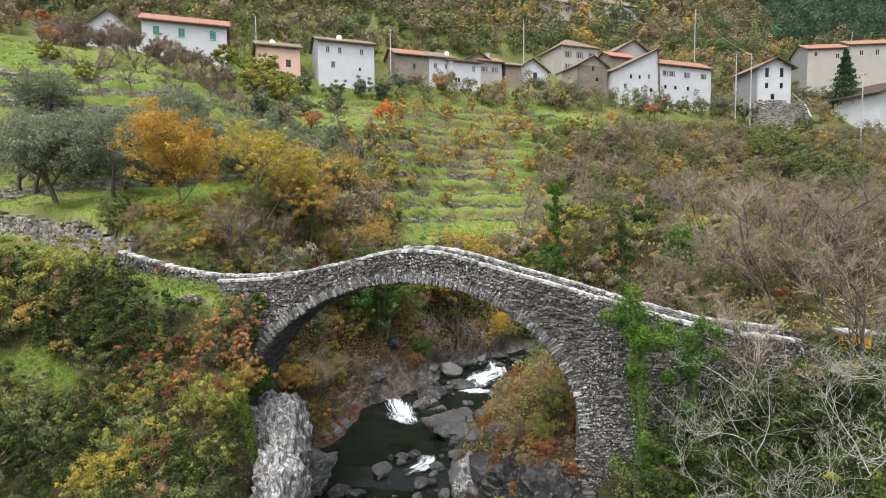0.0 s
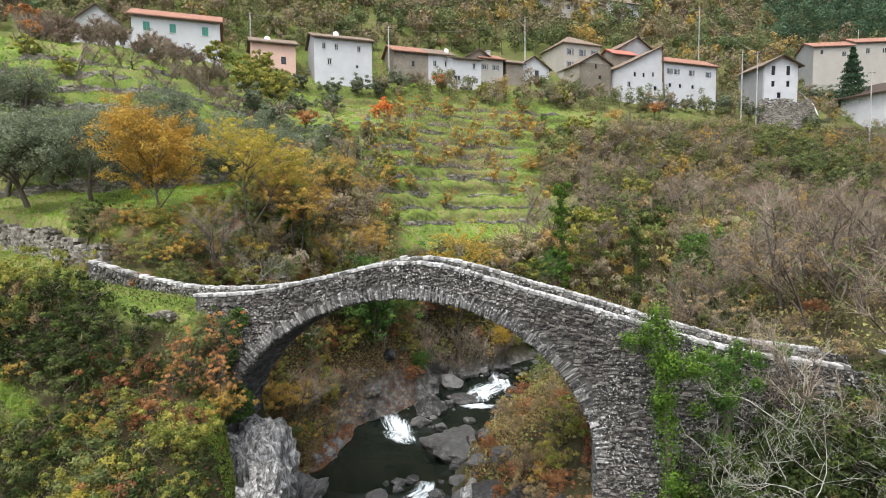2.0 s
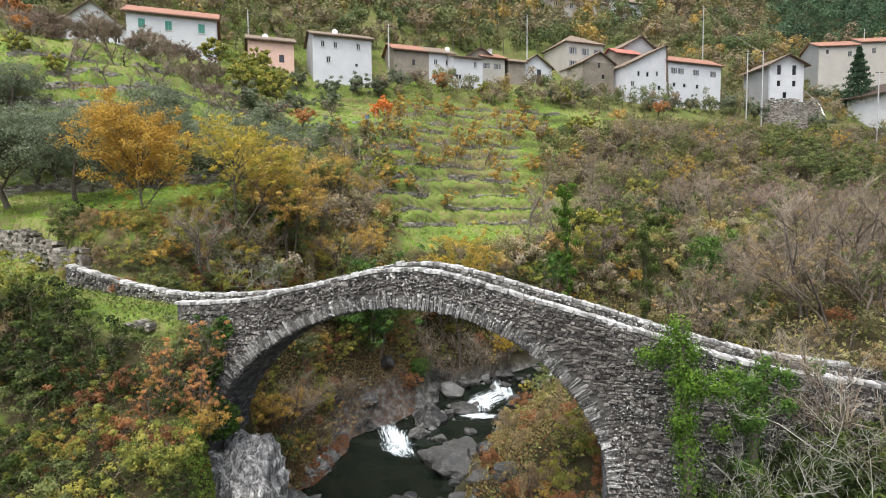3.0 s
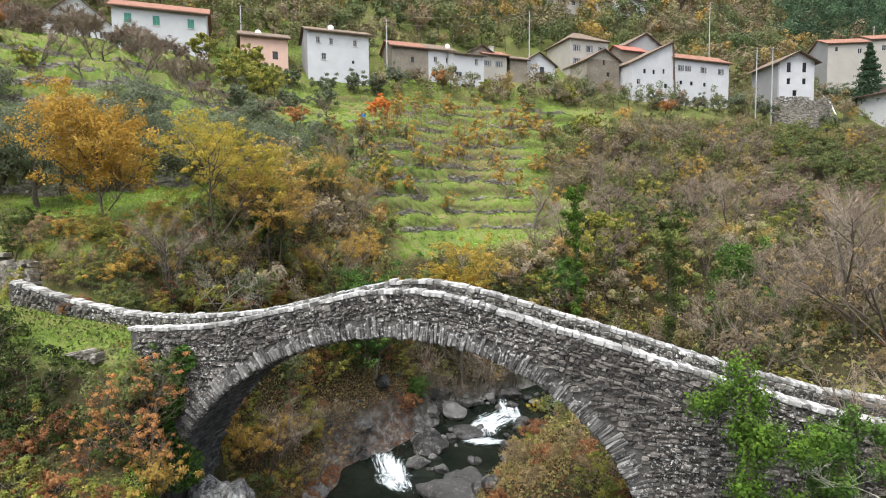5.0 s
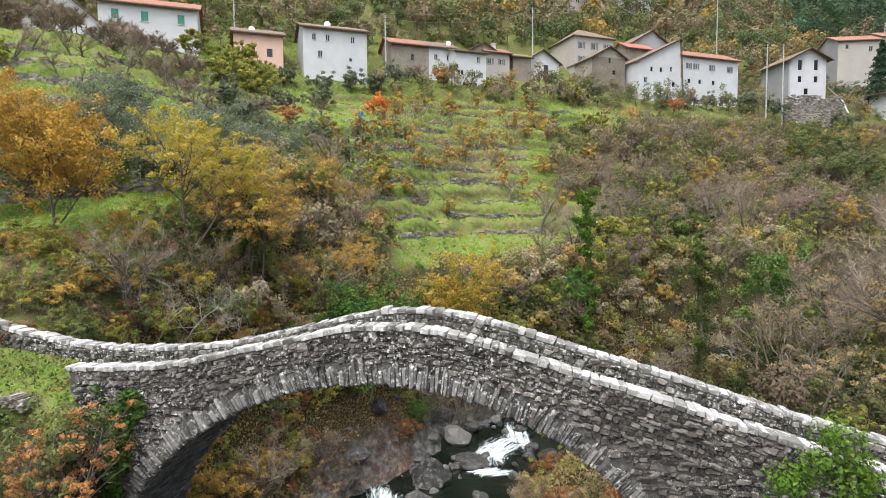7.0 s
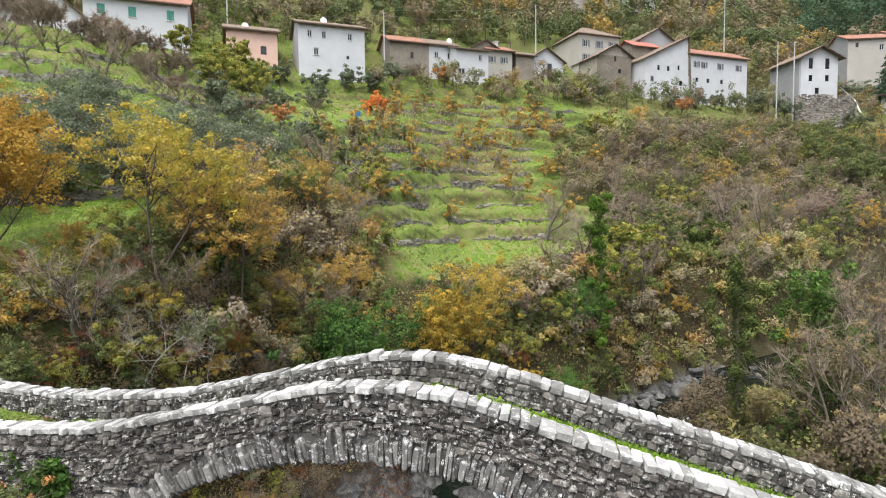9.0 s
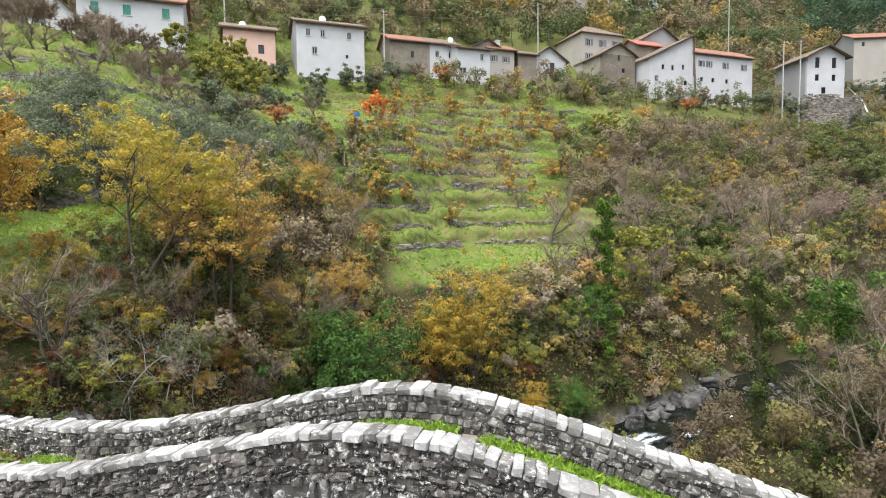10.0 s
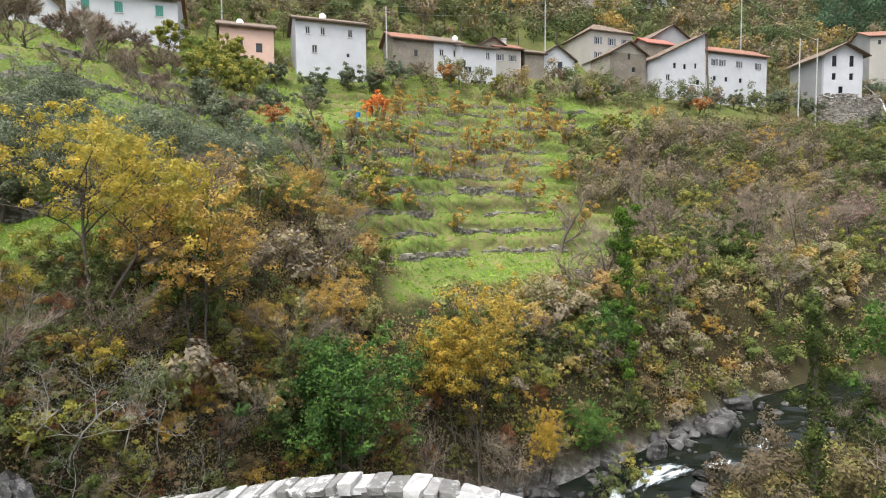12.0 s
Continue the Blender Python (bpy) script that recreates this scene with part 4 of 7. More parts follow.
def tree(label, seed, height, leaves, leaf, foliage_mat, puff=0.35, levels=2, kids=5, bark=None, name="tree", category="tree", stems=1, twigs=0, twig_mat=None, first=0.3, spread=0.55, thick=0.02, twig_len=0.5, tri=False, least=0.016, bend=0.13, twig_slim=0.024):
    """A tree standing at the origin: trunk with limbs, and a crown of leaves or twigs."""
    limbs, tips = skeleton(seed, height, levels, spread, kids, 0.08, first, stems, thick, bend)
    top = max(p.z for p in tips)
    ob = tagged(empty(name), label, category)
    bare = not leaves and not twigs
    if stems > 1:
        tagged(part("stem_mass", limbs_mesh("stem_mass", limbs, bark or M_BARK, least), None, ob), kind="stuff")
    else:
        part("trunk", limbs_mesh("trunk", [q for q in limbs if q[2] < 2] if bare else limbs, bark or M_BARK, least), None, ob)
    if bare:
        tagged(part("branch_mass", limbs_mesh("branch_mass", [q for q in limbs if q[2] > 1], bark or M_BARK, least), None, ob), kind="stuff")
    if leaves:
        c, tint, out = crown_points(tips, leaves, puff, seed)
        c[:, 2] = np.maximum(c[:, 2], 0.05)
        r = np.random.RandomState(seed)
        part("crown", leaf_mesh("crown", c, leaf * r.uniform(0.6, 1.3, leaves), tint, foliage_mat, seed, 0.75 if tri else 0.55, tri=tri, out=out), None, ob)
    if twigs:
        tagged(part("twig_mass", twig_mesh("twig_mass", limbs, twigs, twig_len, twig_mat or F_TWIG, seed, twig_slim), None, ob), kind="stuff")
    return ob


def place(proto, spots, group, seed, lo=0.8, hi=1.25, sink=0.1):
    """Copies of a plant on the land at the given spots."""
    r = random.Random(seed)
    for i, sp in enumerate(spots):
        x, y = sp[0], sp[1]
        sc = sp[2] if len(sp) > 2 else r.uniform(lo, hi)
        z = float(land(x, y)) - sink
        m = Matrix.Translation((x, y, z)) @ Matrix.Rotation(r.uniform(0, 6.283), 4, "Z")
        ob = copy_thing(proto, m)
        ob.scale = (sc, sc, sc * r.uniform(0.9, 1.1))
        ob["group"] = group


def bare_of(seed, h, label, mat=None, bark=None, twigs=1800, leaves=0, fol=None, name="bare_tree", levels=3, kids=4, stems=1, thick=0.016, twig_len=0.6, leaf=0.16, least=0.016, bend=0.13):
    return tree(label, seed, h, leaves, leaf, fol, 0.4, levels, kids, bark, name, "tree", stems, twigs, mat, 0.25, 0.5, thick, twig_len, True, least, bend)


def shrub(label, seed, h, leaves, leaf, fol, puff=0.3, twigs=200, name="shrub"):
    return tree(label, seed, h, leaves, leaf, fol, puff, 1, 7, None, name, "bush", 4, twigs, F_TWIG, 0.05, 0.62, 0.012, 0.4, True)


def put_all(ob, spots, group, seed, **kw):
    """Plants of one kind: the first spot takes the plant itself, the rest take copies."""
    if len(spots) == 0:
        for o in (*ob.children_recursive, ob):
            bpy.data.objects.remove(o)
        return
    place(ob, spots[1:], group, seed, **kw)
    x, y = spots[0][0], spots[0][1]
    ob.matrix_basis = Matrix.Translation((x, y, float(land(x, y)) - 0.1)) @ Matrix.Diagonal((spots[0][2], spots[0][2], spots[0][2], 1) if len(spots[0]) > 2 else (1, 1, 1, 1))
    ob["group"] = group


HOUSES = [(o.location.x, o.location.y) for o in scene.objects if o.get("category") == "house"]


def scatter(n, x0, x1, y0, y1, test, seed, gap=1.2):
    """Up to n spots in a stretch of the plan that pass the test, no two closer than the gap."""
    r = random.Random(seed)
    out = []
    cell = {}
    for _ in range(n * 30):
        if len(out) >= n:
            break
        x, y = r.uniform(x0, x1), r.uniform(y0, y1)
        if not test(x, y):
            continue
        i, j = int(x // gap), int(y // gap)
        if any(math.dist((x, y), p) < gap for a in (-1, 0, 1) for b in (-1, 0, 1) for p in cell.get((i + a, j + b), ())):
            continue
        cell.setdefault((i, j), []).append((x, y))
        out.append((x, y))
    return out


def off_stream(x, y):
    k = 1 / math.sqrt(1 + float(stream_x(y + 1) - stream_x(y - 1)) ** 2 / 4)
    return (x - float(stream_x(y))) * k


def by_bridge(x, y):
    p = Vector((x, y, 0)) - BO
    return p.dot(BU), p.dot(BN)


def free(x, y):
    """Clear of houses, of the bridge and of the stream."""
    u, n = by_bridge(x, y)
    if abs(n) < 2.6 and -19.5 < u < 16:
        return False
    if -5.2 < off_stream(x, y) < 4.6 and y < 70:
        return False
    for hx, hy in HOUSES:
        p = ((x - hx) * 0.893 + (y - hy) * 0.45, -(x - hx) * 0.45 + (y - hy) * 0.893)
        if -1.5 < p[0] < 16 and -2.0 < p[1] < 10:
            return False
    return True


up = lambda x, y: float(uphill(x, y))


# woods above and round the village: one mass of many crowns
def woods(n, seed, label, x0, x1, y0, y1, test, h0, h1, leaves, leaf, name="far_woods", fol=None, gap=3.0, dark=0.0, wide=0.2):
    r = np.random.RandomState(seed)
    cs, sz, tn, nm = [], [], [], []
    trunks = Soup()
    found = np.array(scatter(n, x0, x1, y0, y1, test, seed, gap))
    for (x, y), z in zip(found, land(found[:, 0], found[:, 1])):
        h = r.uniform(h0, h1)
        away = max(1.0, up(x, y) / 112) if h1 > 6 else 1.0
        k = int(leaves * r.uniform(0.7, 1.2) * (h / h1) ** 1.5 / away ** 2)
        lobes = r.normal(size=(9, 3)) * np.array([wide, wide, 0.2]) * h + np.array([0, 0, h * 0.58])
        lt = r.normal(size=9) * 0.05
        w = r.randint(0, 9, k)
        v = r.normal(size=(k, 3))
        v *= (r.uniform(0.5, 1.0, k) / np.linalg.norm(v, axis=1))[:, None] * h * 0.18
        c = lobes[w] + v
        c[:, 2] = np.maximum(c[:, 2], 0.1)
        cs.append(c + np.array([x, y, z]))
        nm.append(v / np.linalg.norm(v, axis=1)[:, None] + 0.8 * (lobes[w] - np.array([0, 0, h * 0.58])) / h / 0.3 + np.array([0, 0, 0.3]))
        sz.append(leaf * away * r.uniform(0.6, 1.4, k))
        tn.append(np.clip(r.beta(1.0, 1.25) * (1 - dark) + 0.7 * lt[w] + 0.07 * r.normal(size=k), 0, 1))
        tube(trunks, [(x, y, z - 0.3), (x + r.normal() * 0.2, y, z + h * 0.6)], [0.02 * h, 0.006 * h], 3)
    ob = tagged(new(name, leaf_mesh(name, np.concatenate(cs), np.concatenate(sz), np.concatenate(tn), fol or F_WOODS, seed, 0.8, tri=True, out=np.concatenate(nm))), label, "woods", kind="stuff")
    tagged(part("trunk_mass", trunks.mesh("trunk_mass", M_BARK), None, ob), kind="stuff")


def carpet(name, label, n, x0, x1, y0, y1, test, size, high, fol, seed, slim=0.7, upright=0.0, category="undergrowth", flat=0.0):
    """Low plants strewn over a stretch of the land as one mass; test works on arrays."""
    r = np.random.RandomState(seed)
    x, y = r.uniform(x0, x1, n), r.uniform(y0, y1, n)
    z, mead, rock = land(x, y, True)
    ok = test(x, y, mead, rock)
    x, y, z = x[ok], y[ok], z[ok]
    k = len(x)
    tone = np.clip(0.5 + 0.35 * wobble(x, y, 0.35, seed) + 0.18 * r.normal(size=k), 0, 1)
    c = np.stack([x, y, z + high * r.uniform(0, 1, k) ** 1.5], -1)
    tagged(new(name, leaf_mesh(name, c, size * r.uniform(0.5, 1.4, k), tone, fol, seed, slim, flat, True, upright)), label, category, kind="stuff")


def off_mid(x, y):
    return (x - stream_x(y)) / np.sqrt(1 + ((stream_x(y + 1) - stream_x(y - 1)) / 2) ** 2)


def clear(x, y):
    """Array test: off the bridge and out of the water."""
    u, n = (x - BO.x) * BU.x + (y - BO.y) * BU.y, (x - BO.x) * BN.x + (y - BO.y) * BN.y
    d = off_mid(x, y)
    return ~((np.abs(n) < 1.5) & (u > -10.6) & (u < 15)) & ((d < -4.4) | (d > 4.4))


woods(1000, 1, "autumn woodland of green, yellow and brown crowns on the hillside", -110, 190, 75, 240, lambda x, y: 112 < up(x, y) < 215 and free(x, y) and abs(x) < 0.9 * y + 5 and not (x > 0.43 * y and up(x, y) > 128), 4.5, 9.0, 820, 0.46, gap=3.4)
woods(90, 9, "autumn trees on the slope beside the farmhouses", -115, -66, 66, 120, lambda x, y: up(x, y) > 98 and free(x, y) and math.dist((x, y), (-58, 80)) > 11, 4.0, 8.0, 900, 0.4, gap=2.6)
woods(420, 2, "dark distant forest on the mountain", 60, 240, 165, 330, lambda x, y: up(x, y) > 128 and 0.43 * y < x < 0.9 * y, 8.0, 13.0, 560, 0.6, fol=F_DARK, gap=4.2)
woods(420, 3, "distant brown and green forest on the upper slope", -260, 140, 180, 420, lambda x, y: up(x, y) > 205 and abs(x) < 0.9 * y, 7.0, 12.0, 360, 0.8, gap=5.0)
woods(300, 4, "garden trees and hedges between the village houses", -75, 105, 60, 165, lambda x, y: (92 if x > -20 else 96) < up(x, y) < 114 and free(x, y) and abs(x) < 0.85 * y, 2.0, 4.8, 800, 0.25, name="village_hedge", gap=1.9, dark=0.25)
woods(330, 5, "thicket of brown and yellow-green scrub on the hillside", 5, 110, 50, 150, lambda x, y: 60 < up(x, y) < 85 and free(x, y) and off_stream(x, y) < -5 and x < 0.75 * y + 14 and x > max(11.0 if up(x, y) < 67 else 0.0, 5.5 + 0.05 * (y - 60) + 1.6 * min(18, max(0, up(x, y) - 75))), 2.0, 5.0, 1000, 0.23, name="hillside_scrub", gap=2.1, fol=F_SCRUB)
woods(190, 7, "dense mixed scrub covering the bank above the stream", -15, 6, 36, 63, lambda x, y: free(x, y) and off_stream(x, y) < -5.5 and up(x, y) < 60 and math.dist((x, y), (-8.2, 41.2)) > 2.6 and math.dist((x, y), (-2.6, 46)) > 2.2 and not (x > -9 and up(x, y) > 47.5 + 0.35 * (x + 7)), 1.4, 2.8, 1000, 0.17, name="bank_scrub", gap=1.3, fol=F_BANK)
woods(110, 11, "low olive and brown scrub on the slope beside the rapids", 2, 30, 48, 76, lambda x, y: free(x, y) and off_stream(x, y) < -4.6 and 38 < up(x, y) < 58 and not (x < 9.5 and up(x, y) > 48 + 0.35 * (x + 7)), 1.0, 2.8, 700, 0.2, name="bank_scrub", gap=1.5, fol=F_BANK)
woods(130, 12, "tangled grey-green scrub above the rapids", 6, 34, 51, 80, lambda x, y: -15 < off_stream(x, y) < -3.4 and not (x < 9.5 and up(x, y) > 48 + 0.35 * (x + 7)), 1.2, 3.0, 900, 0.15, name="bank_scrub", gap=1.2, fol=F_BANK)
woods(150, 8, "dark scrub and brambles along the right bank of the stream", 5, 40, 29, 70, lambda x, y: free(x, y) and off_stream(x, y) > 4.8 and x < 0.62 * y + 10, 1.2, 2.8, 1500, 0.11, name="bank_scrub", gap=1.4, fol=F_TANGLE)
woods(26, 6, "scrub of green and yellow leaves beside the terraces", -20, -12, 52, 80, lambda x, y: 64 < up(x, y) < 79 and free(x, y), 1.2, 2.8, 800, 0.2, name="hillside_scrub", gap=2.0, fol=F_WOODS)
woods(60, 10, "bushes and small trees on the grassy terraces", 4, 50, 72, 130, lambda x, y: 74 < up(x, y) < 90 and free(x, y) and x < 6 + 1.6 * (up(x, y) - 73), 1.2, 3.4, 700, 0.23, name="terrace_bushes", gap=3.0)
soil = lambda x, y, m, k: clear(x, y) & (m < 0.5) & (k < 0.5)
F_LITTER = foliage("dead_leaves_and_herbs", [(0.08, 0.06, 0.035), (0.2, 0.135, 0.07), (0.2, 0.18, 0.065), (0.14, 0.16, 0.05), (0.28, 0.18, 0.085)], 0.8, 0.15)
carpet("undergrowth", "low herbs, brambles and fallen leaves on the far bank", 80000, -22, 40, 27, 75, soil, 0.17, 0.5, F_LITTER, 91)
carpet("undergrowth", "dry herbs and brambles on the upper slope", 50000, -60, 110, 60, 135, lambda x, y, m, k: soil(x, y, m, k) & (np.abs(x) < 0.8 * y + 5), 0.5, 0.9, F_LITTER, 92)
# the next two carpets use near-black leaves as painted shade between the bushes
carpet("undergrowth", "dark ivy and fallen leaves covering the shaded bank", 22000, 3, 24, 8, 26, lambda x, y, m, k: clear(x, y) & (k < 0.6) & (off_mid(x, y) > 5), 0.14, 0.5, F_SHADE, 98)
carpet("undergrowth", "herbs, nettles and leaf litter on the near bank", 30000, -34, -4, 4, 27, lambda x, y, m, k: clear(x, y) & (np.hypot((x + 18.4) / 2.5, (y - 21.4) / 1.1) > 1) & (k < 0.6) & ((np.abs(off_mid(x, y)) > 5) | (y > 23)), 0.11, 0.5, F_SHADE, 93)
carpet("undergrowth", "fallen leaves and small herbs on the bank behind the path", 120000, -16, -5, 28, 46, soil, 0.085, 0.5, F_LITTER, 96)
carpet("undergrowth", "dead leaves and thin herbs on the bank by the rapids", 30000, -5, 16, 41, 60, soil, 0.16, 0.4, F_LITTER, 101)
carpet("undergrowth", "herbs, ivy and russet leaves on the steep bank", 75000, -12, 4, 30, 50, lambda x, y, m, k: clear(x, y) & (m < 0.5), 0.09, 0.5, F_LITTER, 103)
carpet("leaf_litter", "rust-brown fallen leaves on the rocks by the stream", 80000, -13, 24, 19, 66, lambda x, y, m, k: (np.abs(off_mid(x, y)) > 3.6) & (np.abs(off_mid(x, y)) < 8.5) & (wobble(x, y, 0.9, 50) > -0.5) & clear(x, y), 0.13, 0.08, F_RUST, 97, flat=0.7)
carpet("leaf_litter", "damp russet leaves strewn over the rock shelf by the pool", 42000, -12.5, -5.5, 30.5, 46, lambda x, y, m, k: (off_mid(x, y) < -3.2) & (land(x, y) < 4.6) & (wobble(x, y, 1.1, 53) > -0.75), 0.11, 0.06, F_RUST, 104, flat=0.75)
carpet("meadow_grass", "short green grass on the path and near meadow", 90000, -46, -10, 23, 50, lambda x, y, m, k: clear(x, y) & (m > 0.55), 0.2, 0.12, F_GRASS, 94, 0.2, 1.2, "grass")
carpet("meadow_grass", "bright grass clearing among the bushes", 12000, -21, -14.5, 19.4, 23.4, lambda x, y, m, k: np.hypot((x + 18.9) / 2.2, (y - 21.3) / 0.8) < 1, 0.2, 0.12, F_GRASS, 99, 0.2, 1.2, "grass")
carpet("meadow_grass", "mossy grass on the rock knoll", 5000, -10.4, -8.0, 20.6, 22.6, lambda x, y, m, k: x < 99, 0.14, 0.1, F_GRASS, 100, 0.25, 1.0, "grass")
carpet("meadow_grass", "green grass of the orchard terraces", 100000, -60, 34, 50, 112, lambda x, y, m, k: (m > 0.55), 0.34, 0.12, F_GRASS, 95, 0.35, 0.9, "grass")

# olive trees on the upper meadow
olive = tree("old olive tree with grey-green crown on grass", 11, 5.6, 11000, 0.12, F_OLIVE, 1.0, 2, 8, M_BARK, "olive_tree", thick=0.03, first=0.3, tri=True)
slope_olives = [(x, y, 0.85 + 0.3 * abs(math.sin(x * 3 + y))) for x, y in scatter(26, -46, -17, 36, 58, lambda x, y: 49 < -0.45 * x + 0.893 * y < 57.5 and x > -0.82 * y - 2, 15, 2.9)]
put_all(olive, [(-27.8, 33.8, 1.15), (-26.1, 36.9, 1.0), (-33.7, 38.4, 1.25), (-24.6, 41.5, 0.9), (-30.6, 41.2, 1.1), (-36.4, 40.2, 1.2), (-19.6, 44.0, 0.85), (-16.4, 47.5, 0.8), (-18.4, 51.5, 0.9), (-14.6, 55.0, 0.7)] + slope_olives, "olive trees on the meadow", 3)
olive2 = tree("olive tree with silvery leaves beside the houses", 12, 4.4, 2600, 0.22, F_OLIVE, 0.7, 2, 5, M_BARK, "olive_tree", thick=0.03, tri=True)
put_all(olive2, [(76, 152, 1.3), (80.5, 154.5, 1.4), (86, 156, 1.5), (92, 157.5, 1.5), (83, 150, 1.3), (98, 160, 1.5), (80, 131, 1.2), (84.5, 132.5, 1.3), (89, 134, 1.3), (52, 128.5, 1.2), (66, 131, 1.2), (38, 124.3, 0.9), (43, 126.8, 0.9), (-46, 74.5, 1.1), (-22, 91.5, 1.0), (-19, 93, 1.1), (-25.5, 88.5, 1.0), (-17, 97, 1.0), (47.5, 129, 1.3), (34, 122.5, 0.8), (-27, 78, 0.9), (29, 119, 0.8), (-25, 64, 1), (-28.5, 66, 1.1), (-22, 62, 0.9), (-19.5, 66, 0.9), (-24.5, 84, 1.0), (-30.5, 87.5, 1.0), (9, 110, 0.8), (15.5, 113.5, 0.9)], "olive trees near the village", 4)
# the orange oak and its neighbours behind the bridge end
oak = tree("tall oak with orange autumn leaves", 21, 10.5, 24000, 0.15, F_ORANGE, 1.2, 2, 11, M_BARK, "oak_tree", thick=0.01, first=0.18, spread=0.5, tri=True, twigs=500)
put_all(oak, [(-17.6, 30.8, 0.66)], "autumn trees behind the bridge", 5)
yel = tree("broad tree with yellow and green autumn leaves", 22, 6.0, 12000, 0.09, F_MIXED, 0.5, 2, 9, M_BARK, "autumn_tree", stems=2, thick=0.011, first=0.5, tri=True, twigs=700)
put_all(yel, [(-14.6, 35.4, 1.12), (-17.2, 40.5, 0.9)], "autumn trees behind the bridge", 6)
och = tree("broad tree with ochre-brown thinning leaves", 23, 6.0, 14000, 0.08, F_OCHRE, 0.5, 2, 9, M_BARK, "autumn_tree", stems=3, thick=0.009, first=0.45, twigs=900, tri=True)
put_all(och, [(-12.6, 37.6, 1.15), (-9.6, 44.0, 0.8), (-11.6, 52.5, 0.7), (-12.6, 49.0, 0.6)], "autumn trees behind the bridge", 7)
gold = tree("slender tree with golden yellow leaves above the stream", 24, 10.5, 22000, 0.1, F_YELLOW, 0.55, 2, 9, M_BARK, "autumn_tree", stems=3, thick=0.006, first=0.55, spread=0.26, tri=True)
put_all(gold, [(-2.6, 47.4, 1.12), (0.6, 48.0, 0.45)], "autumn trees behind the bridge", 8)
green = tree("dense evergreen shrub with deep green leaves", 25, 5.0, 22000, 0.09, F_EVER, 0.62, 1, 9, M_BARK, "evergreen_bush", "bush", stems=5, first=0.05, thick=0.01, tri=True)
put_all(green, [(-8.2, 41.4, 1.5), (3.4, 51.5, 0.7), (5.0, 54.5, 0.75), (-13.4, 37.5, 0.5), (-5.4, 43.6, 0.4)], "green bushes on the bank", 9)
red = tree("small tree with red-orange leaves on the terrace", 26, 4.2, 1800, 0.26, F_RED, 0.45, 1, 6, M_BARK, "red_leaved_tree", tri=True)
put_all(red, [(-17.5, 83.0, 1.0), (-15.2, 82.0, 0.9)], "coloured fruit trees", 10)
rb = tree("fruit tree with russet autumn leaves", 27, 5.0, 3200, 0.2, F_RUSSET, 0.5, 1, 8, M_BARK, "fruit_tree", tri=True, thick=0.03)
put_all(rb, [(-23.0, 68.6, 0.85), (-9.6, 100.5, 1.0), (29.6, 116.5, 1.0), (-52, 61.5, 1.0), (-47, 56, 0.6)], "coloured fruit trees", 11)
plum = tree("small plum tree with purple-brown leaves", 28, 4.8, 700, 0.16, F_PURPLE, 0.5, 2, 5, M_BARK, "fruit_tree", twigs=1700, tri=True, twig_len=0.7, twig_mat=F_TWIG, twig_slim=0.06, thick=0.018)
plum_spots = [(x, y, 0.6 + 0.4 * abs(math.sin(x * 5 + y))) for x, y in scatter(26, -58, -36, 52, 76, lambda x, y: free(x, y) and 73 < -0.45 * x + 0.893 * y < 84 and x > -0.86 * y, 16, 2.2)]
put_all(plum, plum_spots + [(-13.5, 100, 0.9), (-32, 66, 0.7), (-29.6, 68, 0.7), (-34, 64.5, 0.7), (-27, 70.5, 0.8)], "coloured fruit trees", 12)
ygt = tree("broad garden tree with yellow-green leaves", 29, 5.4, 3000, 0.26, F_YGREEN, 0.6, 2, 6, M_BARK, "garden_tree", tri=True, stems=2, thick=0.014)
put_all(ygt, [(-34.5, 81, 1.0), (-31.5, 84, 0.9), (-36, 85, 1.0), (-31.5, 73.5, 1.1), (-29.0, 77.0, 1.1), (-33.5, 77.5, 1.1), (-40, 79, 1.0), (-3, 103, 0.6), (12, 110, 0.9), (-44, 53, 0.6), (-39, 51.5, 0.5), (-13, 60, 0.6), (-12, 63.5, 0.7), (9.6, 60.6, 1.0), (10.8, 62.0, 0.9), (11, 95, 0.9), (13, 98, 0.9)], "garden trees below the houses", 13)
fir = empty("fir_tree")
tagged(fir, "dark green conical fir tree beside the red-roofed house", "tree")
_s = Soup()
tube(_s, [(0, 0, -2.5), (0, 0, 14)], [0.35, 0.04], 6)
part("trunk", _s.mesh("trunk", M_BARK), None, fir)
_r = np.random.RandomState(5)
_h = _r.uniform(0.06, 1, 6000) ** 0.8
_a, _q = _r.uniform(0, 6.283, 6000), _r.uniform(0.3, 1, 6000) * (1.04 - _h) * 6.0 * (0.75 + 0.25 * np.sin(_h * 60))
part("crown", leaf_mesh("crown", np.stack([np.cos(_a) * _q, np.sin(_a) * _q, _h * 14.5 - 0.15 * _q], -1), _r.uniform(0.4, 0.8, 6000), _r.uniform(0, 1, 6000), F_DARK, 5, 0.4, tri=True), None, fir)
fir.matrix_world = Matrix.Translation((83, 148, float(land(83, 148)) + 1.5))

# bare and half-bare trees of the valley woods
b1 = bare_of(31, 8.0, "bare grey-brown tree with fine twigs", twigs=2000, kids=4, levels=2, twig_len=0.75)
b2 = bare_of(32, 7.0, "leafless many-stemmed tree with brown twigs", twigs=1900, stems=3, kids=4, levels=2, thick=0.011, twig_len=0.7)
b3 = bare_of(33, 7.0, "tree with the last withered brown leaves", twigs=1100, leaves=2600, fol=F_BROWN, stems=2, kids=4, levels=2, thick=0.012, leaf=0.095)
